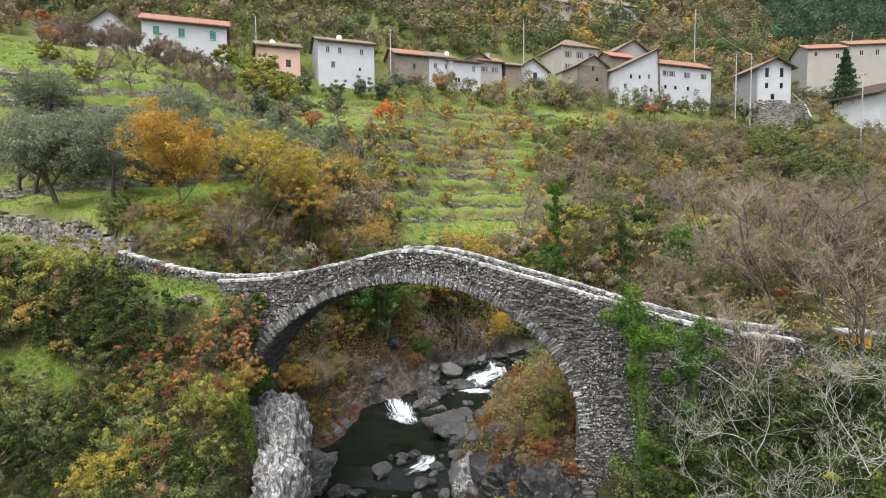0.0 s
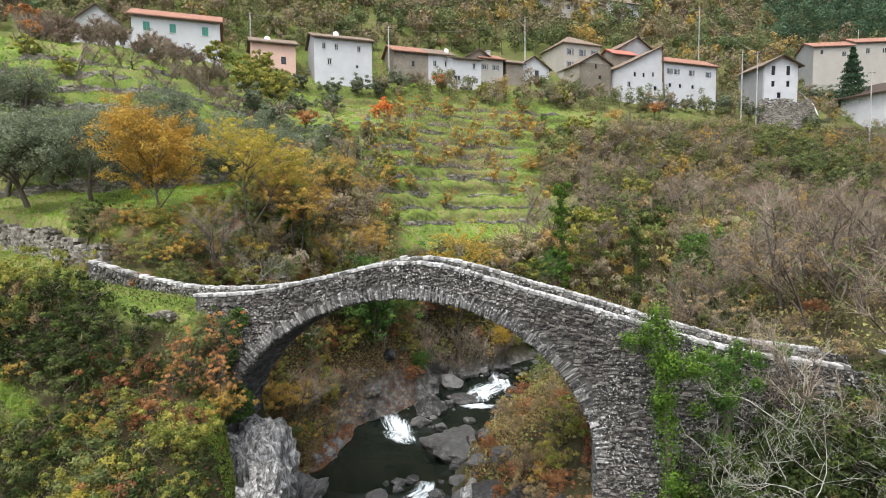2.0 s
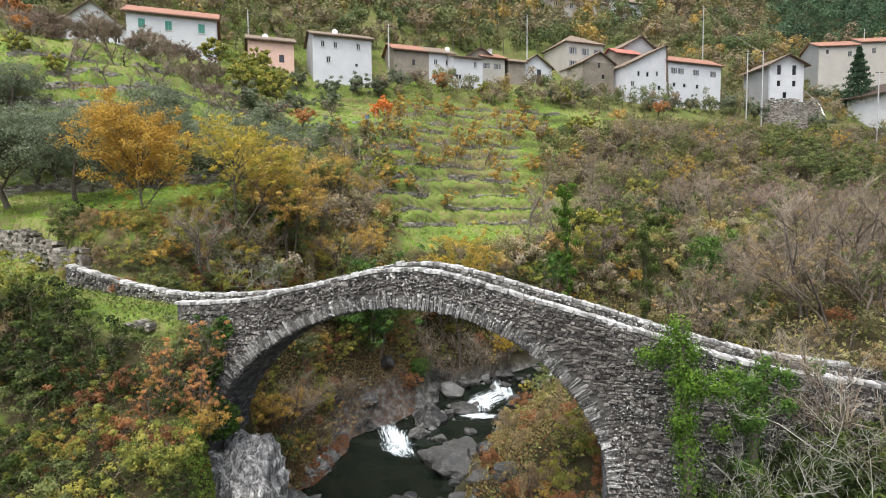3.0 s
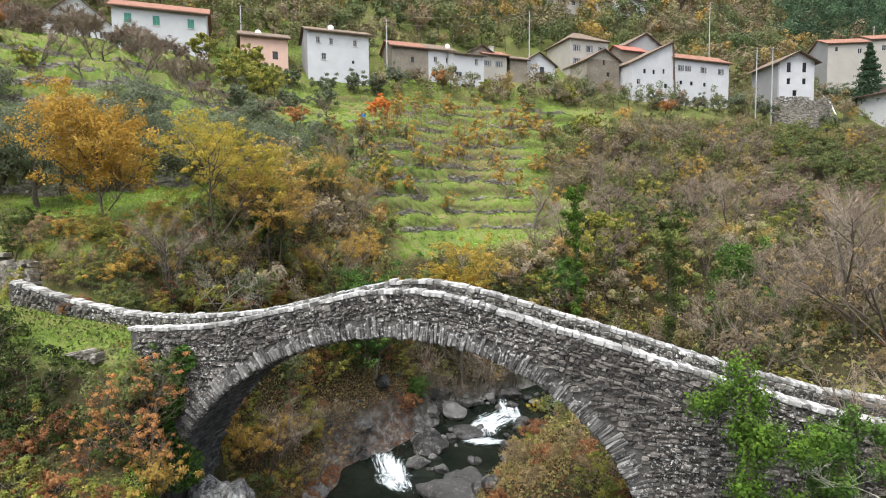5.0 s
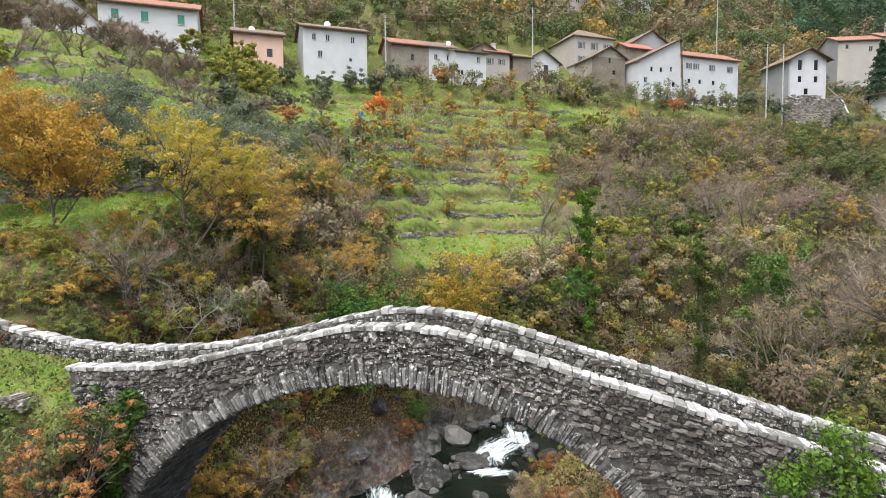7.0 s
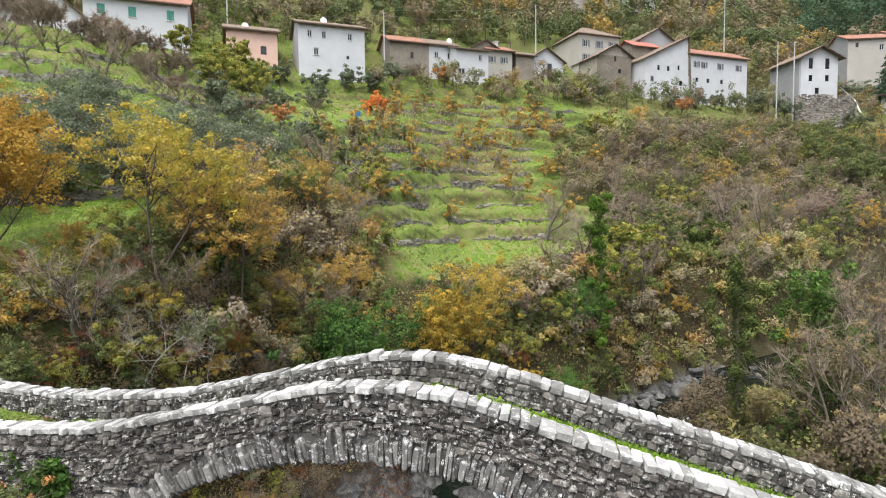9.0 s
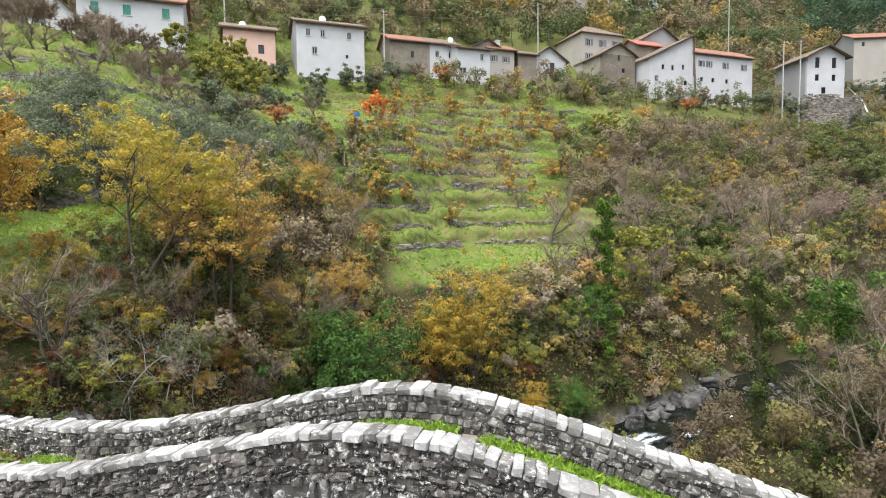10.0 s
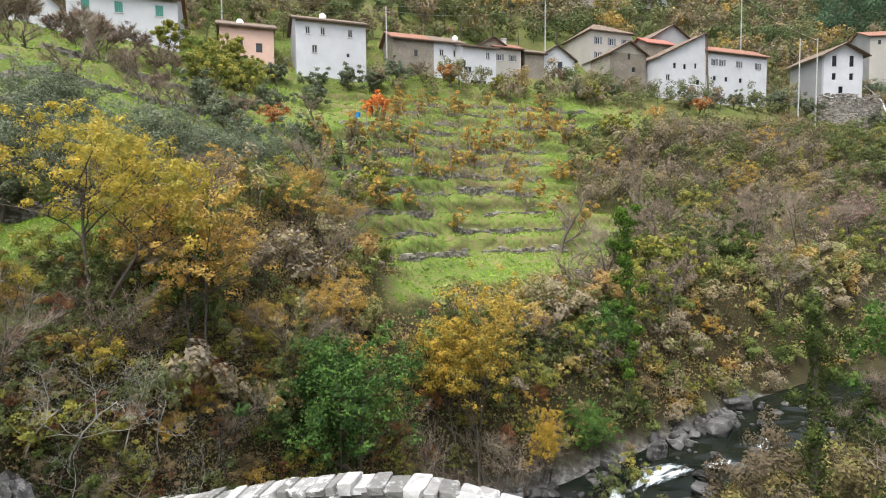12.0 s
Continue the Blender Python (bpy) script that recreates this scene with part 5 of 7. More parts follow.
b4 = tree("half-bare tree with dull green leaves", 34, 6.2, 3000, 0.15, F_DULL, 0.55, 2, 5, M_BARK, "woodland_tree", stems=2, twigs=500, thick=0.012, tri=True)
b5 = tree("woodland tree with yellow-green leaves", 35, 6.0, 3000, 0.15, F_YGREEN, 0.55, 2, 5, M_BARK, "woodland_tree", stems=2, twigs=300, thick=0.012, tri=True)
b6 = bare_of(36, 6.5, "bare tree with plum-brown twigs", twigs=1300, leaves=1600, fol=F_PURPLE, stems=3, kids=4, levels=2, thick=0.011, leaf=0.12)
b7 = tree("woodland tree with ochre leaves", 37, 6.0, 3000, 0.15, F_OCHRE, 0.55, 2, 5, M_BARK, "woodland_tree", stems=3, twigs=500, thick=0.011, tri=True)


def share(lst, *w):
    lst = sorted(lst, key=lambda p: math.sin(p[0] * 12.9 + p[1] * 78.2))
    out, i = [], 0
    for k in w:
        j = i + int(round(k * len(lst)))
        out.append(lst[i:j])
        i = j
    return out


far_r = scatter(165, 3, 80, 48, 125, lambda x, y: free(x, y) and x > 5 and 41 < up(x, y) < 82 and x > 5.5 + 1.2 * max(0, up(x, y) - 72) and not (x < 11 and 51 + 0.3 * x < up(x, y) < 67) and off_stream(x, y) < -5 and x < 0.75 * y + 12, 41, 2.1)
near_r = scatter(90, 5.5, 60, 29, 75, lambda x, y: free(x, y) and not (x < 15 and 35 < y < 45) and off_stream(x, y) > 5.2 and x < 0.62 * y + 14, 42, 1.9)
bank = scatter(30, -16, 6, 38, 62, lambda x, y: free(x, y) and off_stream(x, y) < -5.4 and 40 < up(x, y) < 60 and not (x > -10 and up(x, y) > 46.5 + 0.35 * (x + 7)), 43, 1.8)
fA, fB, fC, fD, fE, fF, fG = share(far_r, 0.16, 0.16, 0.22, 0.18, 0.12, 0.06, 0.1)
nA, nB, nC, nD, nE, nF, nG = share(near_r, 0.34, 0.3, 0.28, 0.03, 0.0, 0.05, 0.0)
kA, kB, kC, kD, kE, kF, kG = share(bank, 0.1, 0.2, 0.2, 0.16, 0.12, 0.04, 0.18)
kB = kB + [(-1.6, 47.2), (-0.4, 48.2), (-3.6, 46.4), (0.8, 49.2), (-4.6, 45.4), (-10.8, 34.0), (-14.6, 30.8), (-12.2, 31.2), (-11.4, 36.8), (-9.6, 38.2), (-13.8, 33.6), (-12.9, 35.8), (-11.0, 32.6)]
nB = nB + [(10.4, 21.4), (14.0, 21.6)]
nC = nC + [(12.6, 20.4), (16.4, 18.8)]
kC = kC + [(-9.6, 35.2), (-8.6, 38.4), (-10.2, 37.4), (-12.0, 33.2), (-8.4, 43.8), (-6.4, 44.8)]
for ob, a, b, c, sd in ((b1, nA, fA, kA, 51), (b2, nB, fB, kB, 52), (b3, nC, fC, kC, 53), (b4, nD, fD, kD, 54), (b5, nE, fE, kE, 55), (b6, nF, fF, kF, 56), (b7, nG, fG, kG, 57)):
    rr = random.Random(sd)
    put_all(ob, [(x, y, rr.uniform(0.6, 1.0)) for x, y in a + b] + [(x, y, rr.uniform(0.4, 0.7)) for x, y in c], "valley woods", sd)
greens = tree("broad tree with dull olive-green leaves on the slope", 46, 6.4, 4200, 0.2, F_DULL, 0.8, 2, 7, M_BARK, "woodland_tree", stems=2, thick=0.012, tri=True)
put_all(greens, [(x, y, 0.9 + 0.3 * abs(math.sin(x + y))) for x, y in scatter(16, 40, 66, 88, 116, lambda x, y: free(x, y) and 62 < up(x, y) < 80 and x > 0.42 * y, 47, 3.0)], "green trees of the slope", 47)
plums = bare_of(48, 6.0, "bare tree with reddish purple twigs", twigs=1300, leaves=1900, fol=F_PURPLE, stems=3, kids=4, levels=2, thick=0.011, leaf=0.15)
put_all(plums, [(x, y, 0.8 + 0.3 * abs(math.sin(x + y))) for x, y in scatter(14, 34, 58, 80, 98, lambda x, y: free(x, y) and 56 < up(x, y) < 63 and off_stream(x, y) < -6, 49, 2.4)], "purple-brown trees of the slope", 49)
# near-black bushes added to draw the shade patch on the wooded slope
darks = shrub("dark thicket standing in for a patch of shade among the bare woods", 44, 4.0, 4200, 0.16, F_SHADE, 0.7, 200, "dark_thicket")
put_all(darks, [(17.5, 68.9, 1.2), (19.5, 71.0, 1.1), (18.6, 74.5, 1.1), (21.5, 76.0, 1.2), (16.4, 72.5, 0.9), (23.0, 80.0, 1.1), (7.6, 66.5, 1.0), (8.2, 63.0, 0.9), (26.0, 84.0, 1.0)], "dark thickets of the slope", 50)
# small bare orchard trees on the terraces
lvine = tree("small fruit tree with thin ochre leaves on a terrace", 39, 3.2, 900, 0.2, F_OCHRE, 0.45, 2, 4, M_BARK, "fruit_tree", twigs=300, tri=True, thick=0.016)
lvine_spots = [(x, y, 0.7 + 0.4 * abs(math.sin(x * 2 + y))) for x, y in scatter(30, -17, 7, 64, 104, lambda x, y: 65 < up(x, y) < 90, 18, 2.6)]
put_all(lvine, lvine_spots + [(-13, 68, 0.9), (-11, 76, 0.8), (-5, 80, 0.9), (-14, 84, 1.0), (2, 79, 0.8), (-2, 88, 0.9), (5, 84, 1.0), (-8, 91, 1.0), (3, 93, 1.1), (-16, 90, 1.0), (8, 96, 1.2), (-11.5, 63, 1.1), (6, 75, 1.0), (-17, 64, 1.0), (-18, 68, 1.1), (10, 88, 1.2)], "orchard trees on the terraces", 60)
orch = bare_of(38, 4.0, "small bare orchard tree on a grassy terrace", twigs=900, kids=4, levels=2, thick=0.03, bend=0.2)
orch_spots = [(x, y, 0.6 + 0.4 * abs(math.sin(x * 2 + y))) for x, y in scatter(20, -48, -25, 50, 70, lambda x, y: 63 < -0.45 * x + 0.893 * y < 77 and x > -0.84 * y, 17, 2.4)]
put_all(orch, orch_spots + [(3.4, 71.2, 1.9), (-8.6, 66.5, 0.8), (-7.0, 78, 0.9), (-2, 82, 0.8), (-12, 86, 0.8), (0.5, 76.5, 0.9), (-40.0, 48.8, 0.7), (-35.7, 49.0, 0.6), (-31.6, 50.5, 0.75), (-39.4, 52.6, 0.8), (-34.8, 51.8, 0.7), (-42.0, 48.2, 0.7), (-41.0, 55.1, 0.9), (-31.3, 54.6, 0.6), (-36.8, 56.0, 0.8), (-33.4, 58.0, 0.8), (-28.2, 57.2, 0.7), (-14, 78, 0.7), (1.5, 90, 0.9), (-20, 72, 0.9), (-31, 62, 0.9), (-28, 62, 0.9), (-34, 61, 0.9), (-17.2, 59.6, 0.7), (8, 80, 1.0), (12, 84, 1.1), (16, 92, 1.1), (20, 98, 1.2), (14, 100, 1.0), (25, 104, 1.2), (-10, 92, 0.8), (5, 100, 0.9)], "orchard trees on the terraces", 58)

# pale lichened trees on the bank behind the path, and in front of the bridge
pale = bare_of(40, 6.4, "leaning bare tree with pale lichened branches", F_PALE, M_BARKP, 0, kids=4, levels=4, thick=0.0065, least=0.001, bend=0.25)
put_all(pale, [(-13.5, 32.4, 0.75), (-12.8, 33.6, 0.7), (-13.9, 31.5, 0.7), (-12.3, 34.8, 0.65), (-14.4, 33.0, 0.6), (-11.6, 35.8, 0.6), (-12.9, 32.0, 0.6), (-14.8, 31.4, 0.6), (-12.2, 33.0, 0.6), (7.2, 20.6, 1.0), (7.4, 17.0, 1.0), (9.6, 18.6, 1.0), (12.4, 18.2, 1.0), (8.0, 18.8, 0.8), (10.4, 17.4, 0.9), (11.4, 19.2, 0.85), (13.8, 18.6, 0.85), (16.6, 18.0, 0.9), (13.4, 20.4, 0.9), (15.8, 19.6, 1.0), (14.6, 17.0, 1.1), (10.8, 20.4, 1.0), (8.8, 21.2, 0.9), (11.8, 16.2, 1.2), (8.4, 15.4, 1.1), (17.4, 20.6, 0.9), (-14.8, 15.2, 0.5)], "pale bare trees", 59)


def ivy_on(label, path, radius, n, leaf, fol, seed, name="ivy_clad_trunk"):
    """A trunk wrapped in ivy along a path of points."""
    ob = tagged(empty(name), label, "tree")
    s = Soup()
    tube(s, path, [0.16 * (1 - 0.6 * i / len(path)) for i in range(len(path))], 6)
    part("trunk", s.mesh("trunk", M_BARK), None, ob)
    r = np.random.RandomState(seed)
    p = np.array(path, float)
    t = r.uniform(0, len(p) - 1.001, n)
    i = t.astype(int)
    c = p[i] + (p[i + 1] - p[i]) * (t - i)[:, None]
    lump = 0.55 + 0.45 * np.sin(t * 7.3 + seed) * np.sin(t * 3.1 + 1)
    v = r.normal(size=(n, 3))
    v /= np.linalg.norm(v, axis=1)[:, None]
    b = r.uniform(0, len(p) - 1.001, 26)
    bi = b.astype(int)
    blob = p[bi] + (p[bi + 1] - p[bi]) * (b - bi)[:, None] + r.normal(size=(26, 3)) * radius * np.array([0.9, 0.9, 0.5])
    which = r.randint(0, 26, n)
    c = np.where((r.uniform(size=n) < 0.6)[:, None], blob[which] + v * (radius * r.uniform(0.15, 0.75, n))[:, None], c + v * (radius * (0.3 + 0.7 * lump) * r.uniform(0.3, 1, n))[:, None])
    # upward leaves get lighter tints: light from above put into the colour
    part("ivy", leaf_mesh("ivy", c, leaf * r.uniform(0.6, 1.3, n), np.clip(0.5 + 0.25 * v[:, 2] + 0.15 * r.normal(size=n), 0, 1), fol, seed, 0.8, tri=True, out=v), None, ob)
    return ob


gz = lambda x, y: float(land(x, y))
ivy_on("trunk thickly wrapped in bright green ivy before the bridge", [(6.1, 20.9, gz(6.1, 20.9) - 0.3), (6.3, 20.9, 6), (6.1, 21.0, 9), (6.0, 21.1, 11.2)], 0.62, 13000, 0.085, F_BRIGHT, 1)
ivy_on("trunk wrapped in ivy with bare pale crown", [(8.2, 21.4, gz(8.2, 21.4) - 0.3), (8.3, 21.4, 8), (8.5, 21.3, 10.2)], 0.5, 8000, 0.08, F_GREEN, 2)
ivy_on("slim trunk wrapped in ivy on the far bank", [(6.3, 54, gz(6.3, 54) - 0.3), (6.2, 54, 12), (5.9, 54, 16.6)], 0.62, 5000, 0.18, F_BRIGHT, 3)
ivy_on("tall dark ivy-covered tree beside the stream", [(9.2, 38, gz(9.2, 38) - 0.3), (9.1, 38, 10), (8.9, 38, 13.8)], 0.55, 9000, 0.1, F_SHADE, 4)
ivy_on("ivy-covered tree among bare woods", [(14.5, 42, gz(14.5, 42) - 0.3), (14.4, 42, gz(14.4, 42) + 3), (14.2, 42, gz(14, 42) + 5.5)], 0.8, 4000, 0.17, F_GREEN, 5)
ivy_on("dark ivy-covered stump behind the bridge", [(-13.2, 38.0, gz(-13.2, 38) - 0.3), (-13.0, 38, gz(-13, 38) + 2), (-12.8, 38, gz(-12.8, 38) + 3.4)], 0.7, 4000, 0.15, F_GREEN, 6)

# bushes
s1 = shrub("tangled wild shrub with dull green leaves", 61, 2.4, 2200, 0.1, F_DULL, 0.46)
s2 = shrub("tangled bramble bush with yellow-green leaves", 62, 2.2, 2200, 0.1, F_YGREEN, 0.46, name="bramble")
s3 = shrub("russet bramble with dry leaves", 63, 2.0, 2600, 0.09, F_RUST, 0.44, 300, "russet_bramble")
s4 = shrub("brown withered scrub with thin stems", 64, 2.2, 1600, 0.085, F_BROWN, 0.44, 700, "withered_scrub")
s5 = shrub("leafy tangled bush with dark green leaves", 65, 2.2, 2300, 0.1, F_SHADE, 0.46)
s6 = shrub("wild bush with ochre autumn leaves", 66, 2.2, 2400, 0.09, F_OCHRE, 0.44, 300, "wild_bush")
spots = {k: [] for k in range(6)}


def sow(n, x0, x1, y0, y1, test, seed, weights, gap=1.1, lo=0.6, hi=1.2):
    r = random.Random(seed)
    for x, y in scatter(n, x0, x1, y0, y1, test, seed, gap):
        spots[r.choices(range(6), weights)[0]].append((x, y, r.uniform(lo, hi)))


# bank below the meadow and across the stream
sow(56, -16.5, -6.5, 28.6, 41, lambda x, y: by_bridge(x, y)[1] > 2.0 and off_stream(x, y) < -5.0 and math.dist((x, y), (-6.6, 38.5)) > 2.6 and math.dist((x, y), (-6.2, 36)) > 2, 70, (3.5, 4, 1.5, 1.5, 0.5, 3), 1.1, 0.5, 1.1)
sow(30, -17, 4, 38, 60, lambda x, y: free(x, y) and off_stream(x, y) < -4.8 and up(x, y) < 47.5 + 0.35 * (max(x, -9) + 7) and math.dist((x, y), (-2.6, 45.5)) > 2.2 and math.dist((x, y), (-6.6, 38.5)) > 2.6, 71, (3, 3, 2, 3, 1.5, 2), 1.3, 0.6, 1.1)
# near bank on the path's side
patch = lambda x, y: math.hypot((x + 18.9) / 2.3, (y - 21.3) / 1.0) < 1
sow(165, -24, -8.0, 10, 24, lambda x, y: free(x, y) and by_bridge(x, y)[1] < -2.8 and off_stream(x, y) < -4.4 and not patch(x, y) and math.dist((x, y), (-9.2, 21.6)) > 1.2, 72, (3, 5, 2.4, 0.8, 8, 0.8), 0.8, 0.4, 1.05)
sow(34, -30, -15.5, 22.4, 26.2, lambda x, y: -6 < by_bridge(x, y)[1] < -2.3 and not patch(x, y), 82, (4, 2.2, 0.8, 1.2, 9, 0.6), 1.0, 0.5, 1.1)
# shrubs below the path at the bridge end
sow(34, -15, -9.6, 20.4, 23.6, lambda x, y: by_bridge(x, y)[1] < -2.0, 97, (2.5, 3, 3.5, 3, 1.5, 3), 0.75, 0.35, 0.7)
# bank behind the bridge's right end
sow(34, 9, 26, 26.5, 36, lambda x, y: by_bridge(x, y)[1] > 2.4 and off_stream(x, y) > 7, 92, (3, 3, 1, 4, 3, 1), 1.0, 0.45, 0.85)
# brushwood below the oak, beside the path wall
sow(40, -22.5, -14.5, 27.4, 30.8, lambda x, y: y > 27.9 - 0.12 * (x + 19) and by_bridge(x, y)[1] > 1.9, 98, (2, 2, 4, 4, 2, 3), 0.62, 0.4, 0.7)
# the steep bank above the pool
on_bank = lambda x, y: by_bridge(x, y)[1] > 2.0 and gz(x, y) > 2.2 and math.dist((x, y), (-8.0, 40.6)) > 1.9
sow(120, -16, -7.5, 28.2, 40, on_bank, 95, (3, 3, 4, 5, 0.6, 3.5), 0.72, 0.35, 0.75)
sow(100, -13, 4, 39, 50.5, lambda x, y: on_bank(x, y) and up(x, y) < 47.5 + 0.35 * (max(x, -9) + 7) and math.dist((x, y), (-2.6, 46.6)) > 1.2, 96, (2.5, 3.5, 4, 3.5, 0.5, 3), 0.85, 0.4, 0.8)
# growth between the rapids and the slope
sow(40, 6, 30, 50, 72, lambda x, y: -9 < off_stream(x, y) < -3.6, 90, (3, 3, 1, 4, 1, 1), 1.1, 0.5, 1.0)
# tall tangle beside the grassy path
sow(26, -28, -16.4, 21.8, 25.4, lambda x, y: -4.6 < by_bridge(x, y)[1] < -1.3 - 0.9 * (x > -19) and not patch(x, y), 85, (3, 2.4, 0.7, 1.2, 9, 0.5), 0.9, 0.9, 1.3)
# rust-brown growth on the far bank under the arch
sow(26, -13, -2.5, 29, 42, lambda x, y: -9 < off_stream(x, y) < -5.0 and gz(x, y) > 1.6, 86, (0.6, 1.5, 5, 4, 0.4, 1.5), 0.8, 0.3, 0.6)
# thick growth down the bank behind the bridge
sow(95, -14, -3, 30, 46, lambda x, y: by_bridge(x, y)[1] > 2.2 and off_stream(x, y) < -5.2 and math.dist((x, y), (-8.2, 40.6)) > 2.2 and up(x, y) < 50, 88, (3, 4, 1.5, 2, 0.3, 3.5), 0.85, 0.5, 1.0)
sow(18, 8.5, 16.5, 21.2, 24.0, lambda x, y: by_bridge(x, y)[1] < -1.9, 89, (3, 2, 0.5, 3, 4, 0.3), 0.8, 0.3, 0.5)
# slope above the stream and under the oak
spots[1] += [(-9.6, 19.2, 0.6), (-9.0, 17.8, 0.6), (-10.0, 20.6, 0.5)]
spots[4] += [(-9.3, 20.2, 0.5), (-8.9, 18.8, 0.55), (-9.4, 16.8, 0.6)]
spots[0] += [(-18.8, 29.6, 0.5), (3.2, 46.4, 0.9), (4.4, 48.2, 1.0)]
spots[1] += [(-17.0, 30.2, 0.6), (5.6, 49.6, 0.9)]
sow(40, -12, -3, 38, 52, lambda x, y: off_stream(x, y) < -5 and up(x, y) < 47.5 + 0.35 * (x + 7) and math.dist((x, y), (-8.2, 41)) > 2.4 and math.dist((x, y), (-2.6, 46)) > 1.8, 84, (2, 2.5, 2, 4, 0.4, 3), 1.2, 0.6, 1.0)
sow(44, -2, 11, 45.5, 60, lambda x, y: -14 < off_stream(x, y) < -4.6 and up(x, y) < 47.5 + 0.35 * (x + 7) and math.dist((x, y), (-2.6, 46.4)) > 1.6, 87, (3, 4, 1, 3, 1, 1.6), 1.1, 0.6, 1.1)
# right bank, near and under the arch
sow(44, -20.5, -13.5, 28.2, 31.8, lambda x, y: y > 28.5 - 0.12 * (x + 19) and y < 31.8 + 0.35 * (x + 16), 79, (2, 3, 3.5, 3, 1, 3), 0.62, 0.4, 0.75)
sow(22, -4, 16, 40, 60, lambda x, y: -7.5 < off_stream(x, y) < -4.4 and math.dist((x, y), (-2.6, 45.5)) > 1.5, 78, (3, 3, 2, 4, 0.6, 2), 1.0, 0.5, 0.9)
sow(14, -0.5, 4.2, 18, 23.4, lambda x, y: off_stream(x, y) > 4.6 and by_bridge(x, y)[1] < -1.8, 77, (0.6, 1, 4, 7, 0.5, 1), 0.9, 0.35, 0.6)
sow(34, 0.8, 5.0, 21.6, 28.0, lambda x, y: off_stream(x, y) > 4.6, 83, (0.8, 1.2, 4, 8, 0, 0.8), 0.65, 0.35, 0.65)
sow(34, 0.2, 7, 26.5, 40, lambda x, y: off_stream(x, y) > 4.4 and by_bridge(x, y)[1] > 1.6, 73, (1, 1, 3, 8, 0.3, 0.6), 1.0, 0.6, 1.0)
sow(44, 3, 22, 9, 24, lambda x, y: free(x, y) and off_stream(x, y) > 9.0 and by_bridge(x, y)[1] < -2.4 and x > 5.2 and not (x > 12 and y > 17.5), 74, (3, 2, 0.5, 2, 8, 0.3), 1.1, 0.6, 1.2)
for k, ob in enumerate((s1, s2, s3, s4, s5, s6)):
    put_all(ob, spots[k], "bushes of the valley", 80 + k)
thick = shrub("thicket of bright green ivy and brambles", 69, 3.4, 5200, 0.095, F_BRIGHT, 0.5, 150, "ivy_thicket")
put_all(thick, [(7.4, 21.4, 0.9), (12.2, 21.0, 0.7), (9.2, 21.6, 0.7), (6.6, 20.6, 0.55), (7.6, 19.6, 0.6), (6.8, 18.4, 0.6), (12.8, 17.6, 0.5), (10.6, 16.4, 0.5), (15.0, 19.0, 0.45), (9.4, 18.8, 0.45), (11.8, 18.2, 0.5)], "ivy thickets before the bridge", 70)
# dark olive thickets whose colour also holds the shade of dense growth
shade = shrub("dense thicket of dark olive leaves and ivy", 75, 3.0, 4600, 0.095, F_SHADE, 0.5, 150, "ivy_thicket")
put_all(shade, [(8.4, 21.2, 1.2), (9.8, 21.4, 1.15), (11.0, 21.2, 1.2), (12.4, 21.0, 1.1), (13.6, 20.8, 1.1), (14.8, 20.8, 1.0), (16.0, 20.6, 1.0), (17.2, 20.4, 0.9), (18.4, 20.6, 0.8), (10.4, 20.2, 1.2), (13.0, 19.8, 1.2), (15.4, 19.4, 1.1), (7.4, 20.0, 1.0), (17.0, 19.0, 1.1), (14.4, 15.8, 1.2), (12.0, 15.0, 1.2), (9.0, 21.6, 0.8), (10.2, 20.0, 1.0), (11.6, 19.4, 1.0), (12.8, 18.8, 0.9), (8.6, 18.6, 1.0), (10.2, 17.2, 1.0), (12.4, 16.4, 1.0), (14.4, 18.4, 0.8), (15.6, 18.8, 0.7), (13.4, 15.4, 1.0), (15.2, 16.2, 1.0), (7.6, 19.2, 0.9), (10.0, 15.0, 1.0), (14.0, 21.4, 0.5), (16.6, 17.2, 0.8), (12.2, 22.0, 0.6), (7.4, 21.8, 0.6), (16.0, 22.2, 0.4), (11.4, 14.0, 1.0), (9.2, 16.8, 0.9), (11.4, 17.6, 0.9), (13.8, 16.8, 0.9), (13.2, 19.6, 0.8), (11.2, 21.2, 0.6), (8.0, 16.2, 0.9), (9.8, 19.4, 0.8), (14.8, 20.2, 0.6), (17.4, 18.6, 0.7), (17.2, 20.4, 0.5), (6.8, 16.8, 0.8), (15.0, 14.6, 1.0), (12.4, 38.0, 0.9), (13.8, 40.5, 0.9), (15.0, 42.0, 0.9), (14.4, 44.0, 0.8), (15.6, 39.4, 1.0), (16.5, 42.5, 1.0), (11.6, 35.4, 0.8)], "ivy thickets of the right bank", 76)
gol = shrub("low bush with yellow autumn leaves", 70, 2.2, 3200, 0.085, F_MIXED, 0.5, 150, "yellow_bush")
put_all(gol, [(-12.4, 18.6, 0.7), (-11.8, 17.6, 0.8), (-13.2, 17.2, 0.6), (-10.6, 14.4, 0.8), (-19, 18, 0.5), (-9.4, 19.6, 0.4), (-9.9, 22.6, 0.35), (2.6, 46.2, 0.6), (-13.8, 34.2, 0.8), (-15.8, 33.2, 0.7), (-11.6, 40.4, 0.7), (-8.8, 45.6, 0.8)], "yellow bushes of the valley", 71)
saps = tree("slender sapling with orange and yellow leaves beside the bridge", 67, 4.6, 2800, 0.08, F_RUSSET, 0.36, 1, 8, M_BARK, "sapling", stems=3, thick=0.012, first=0.15, twigs=250, tri=True)
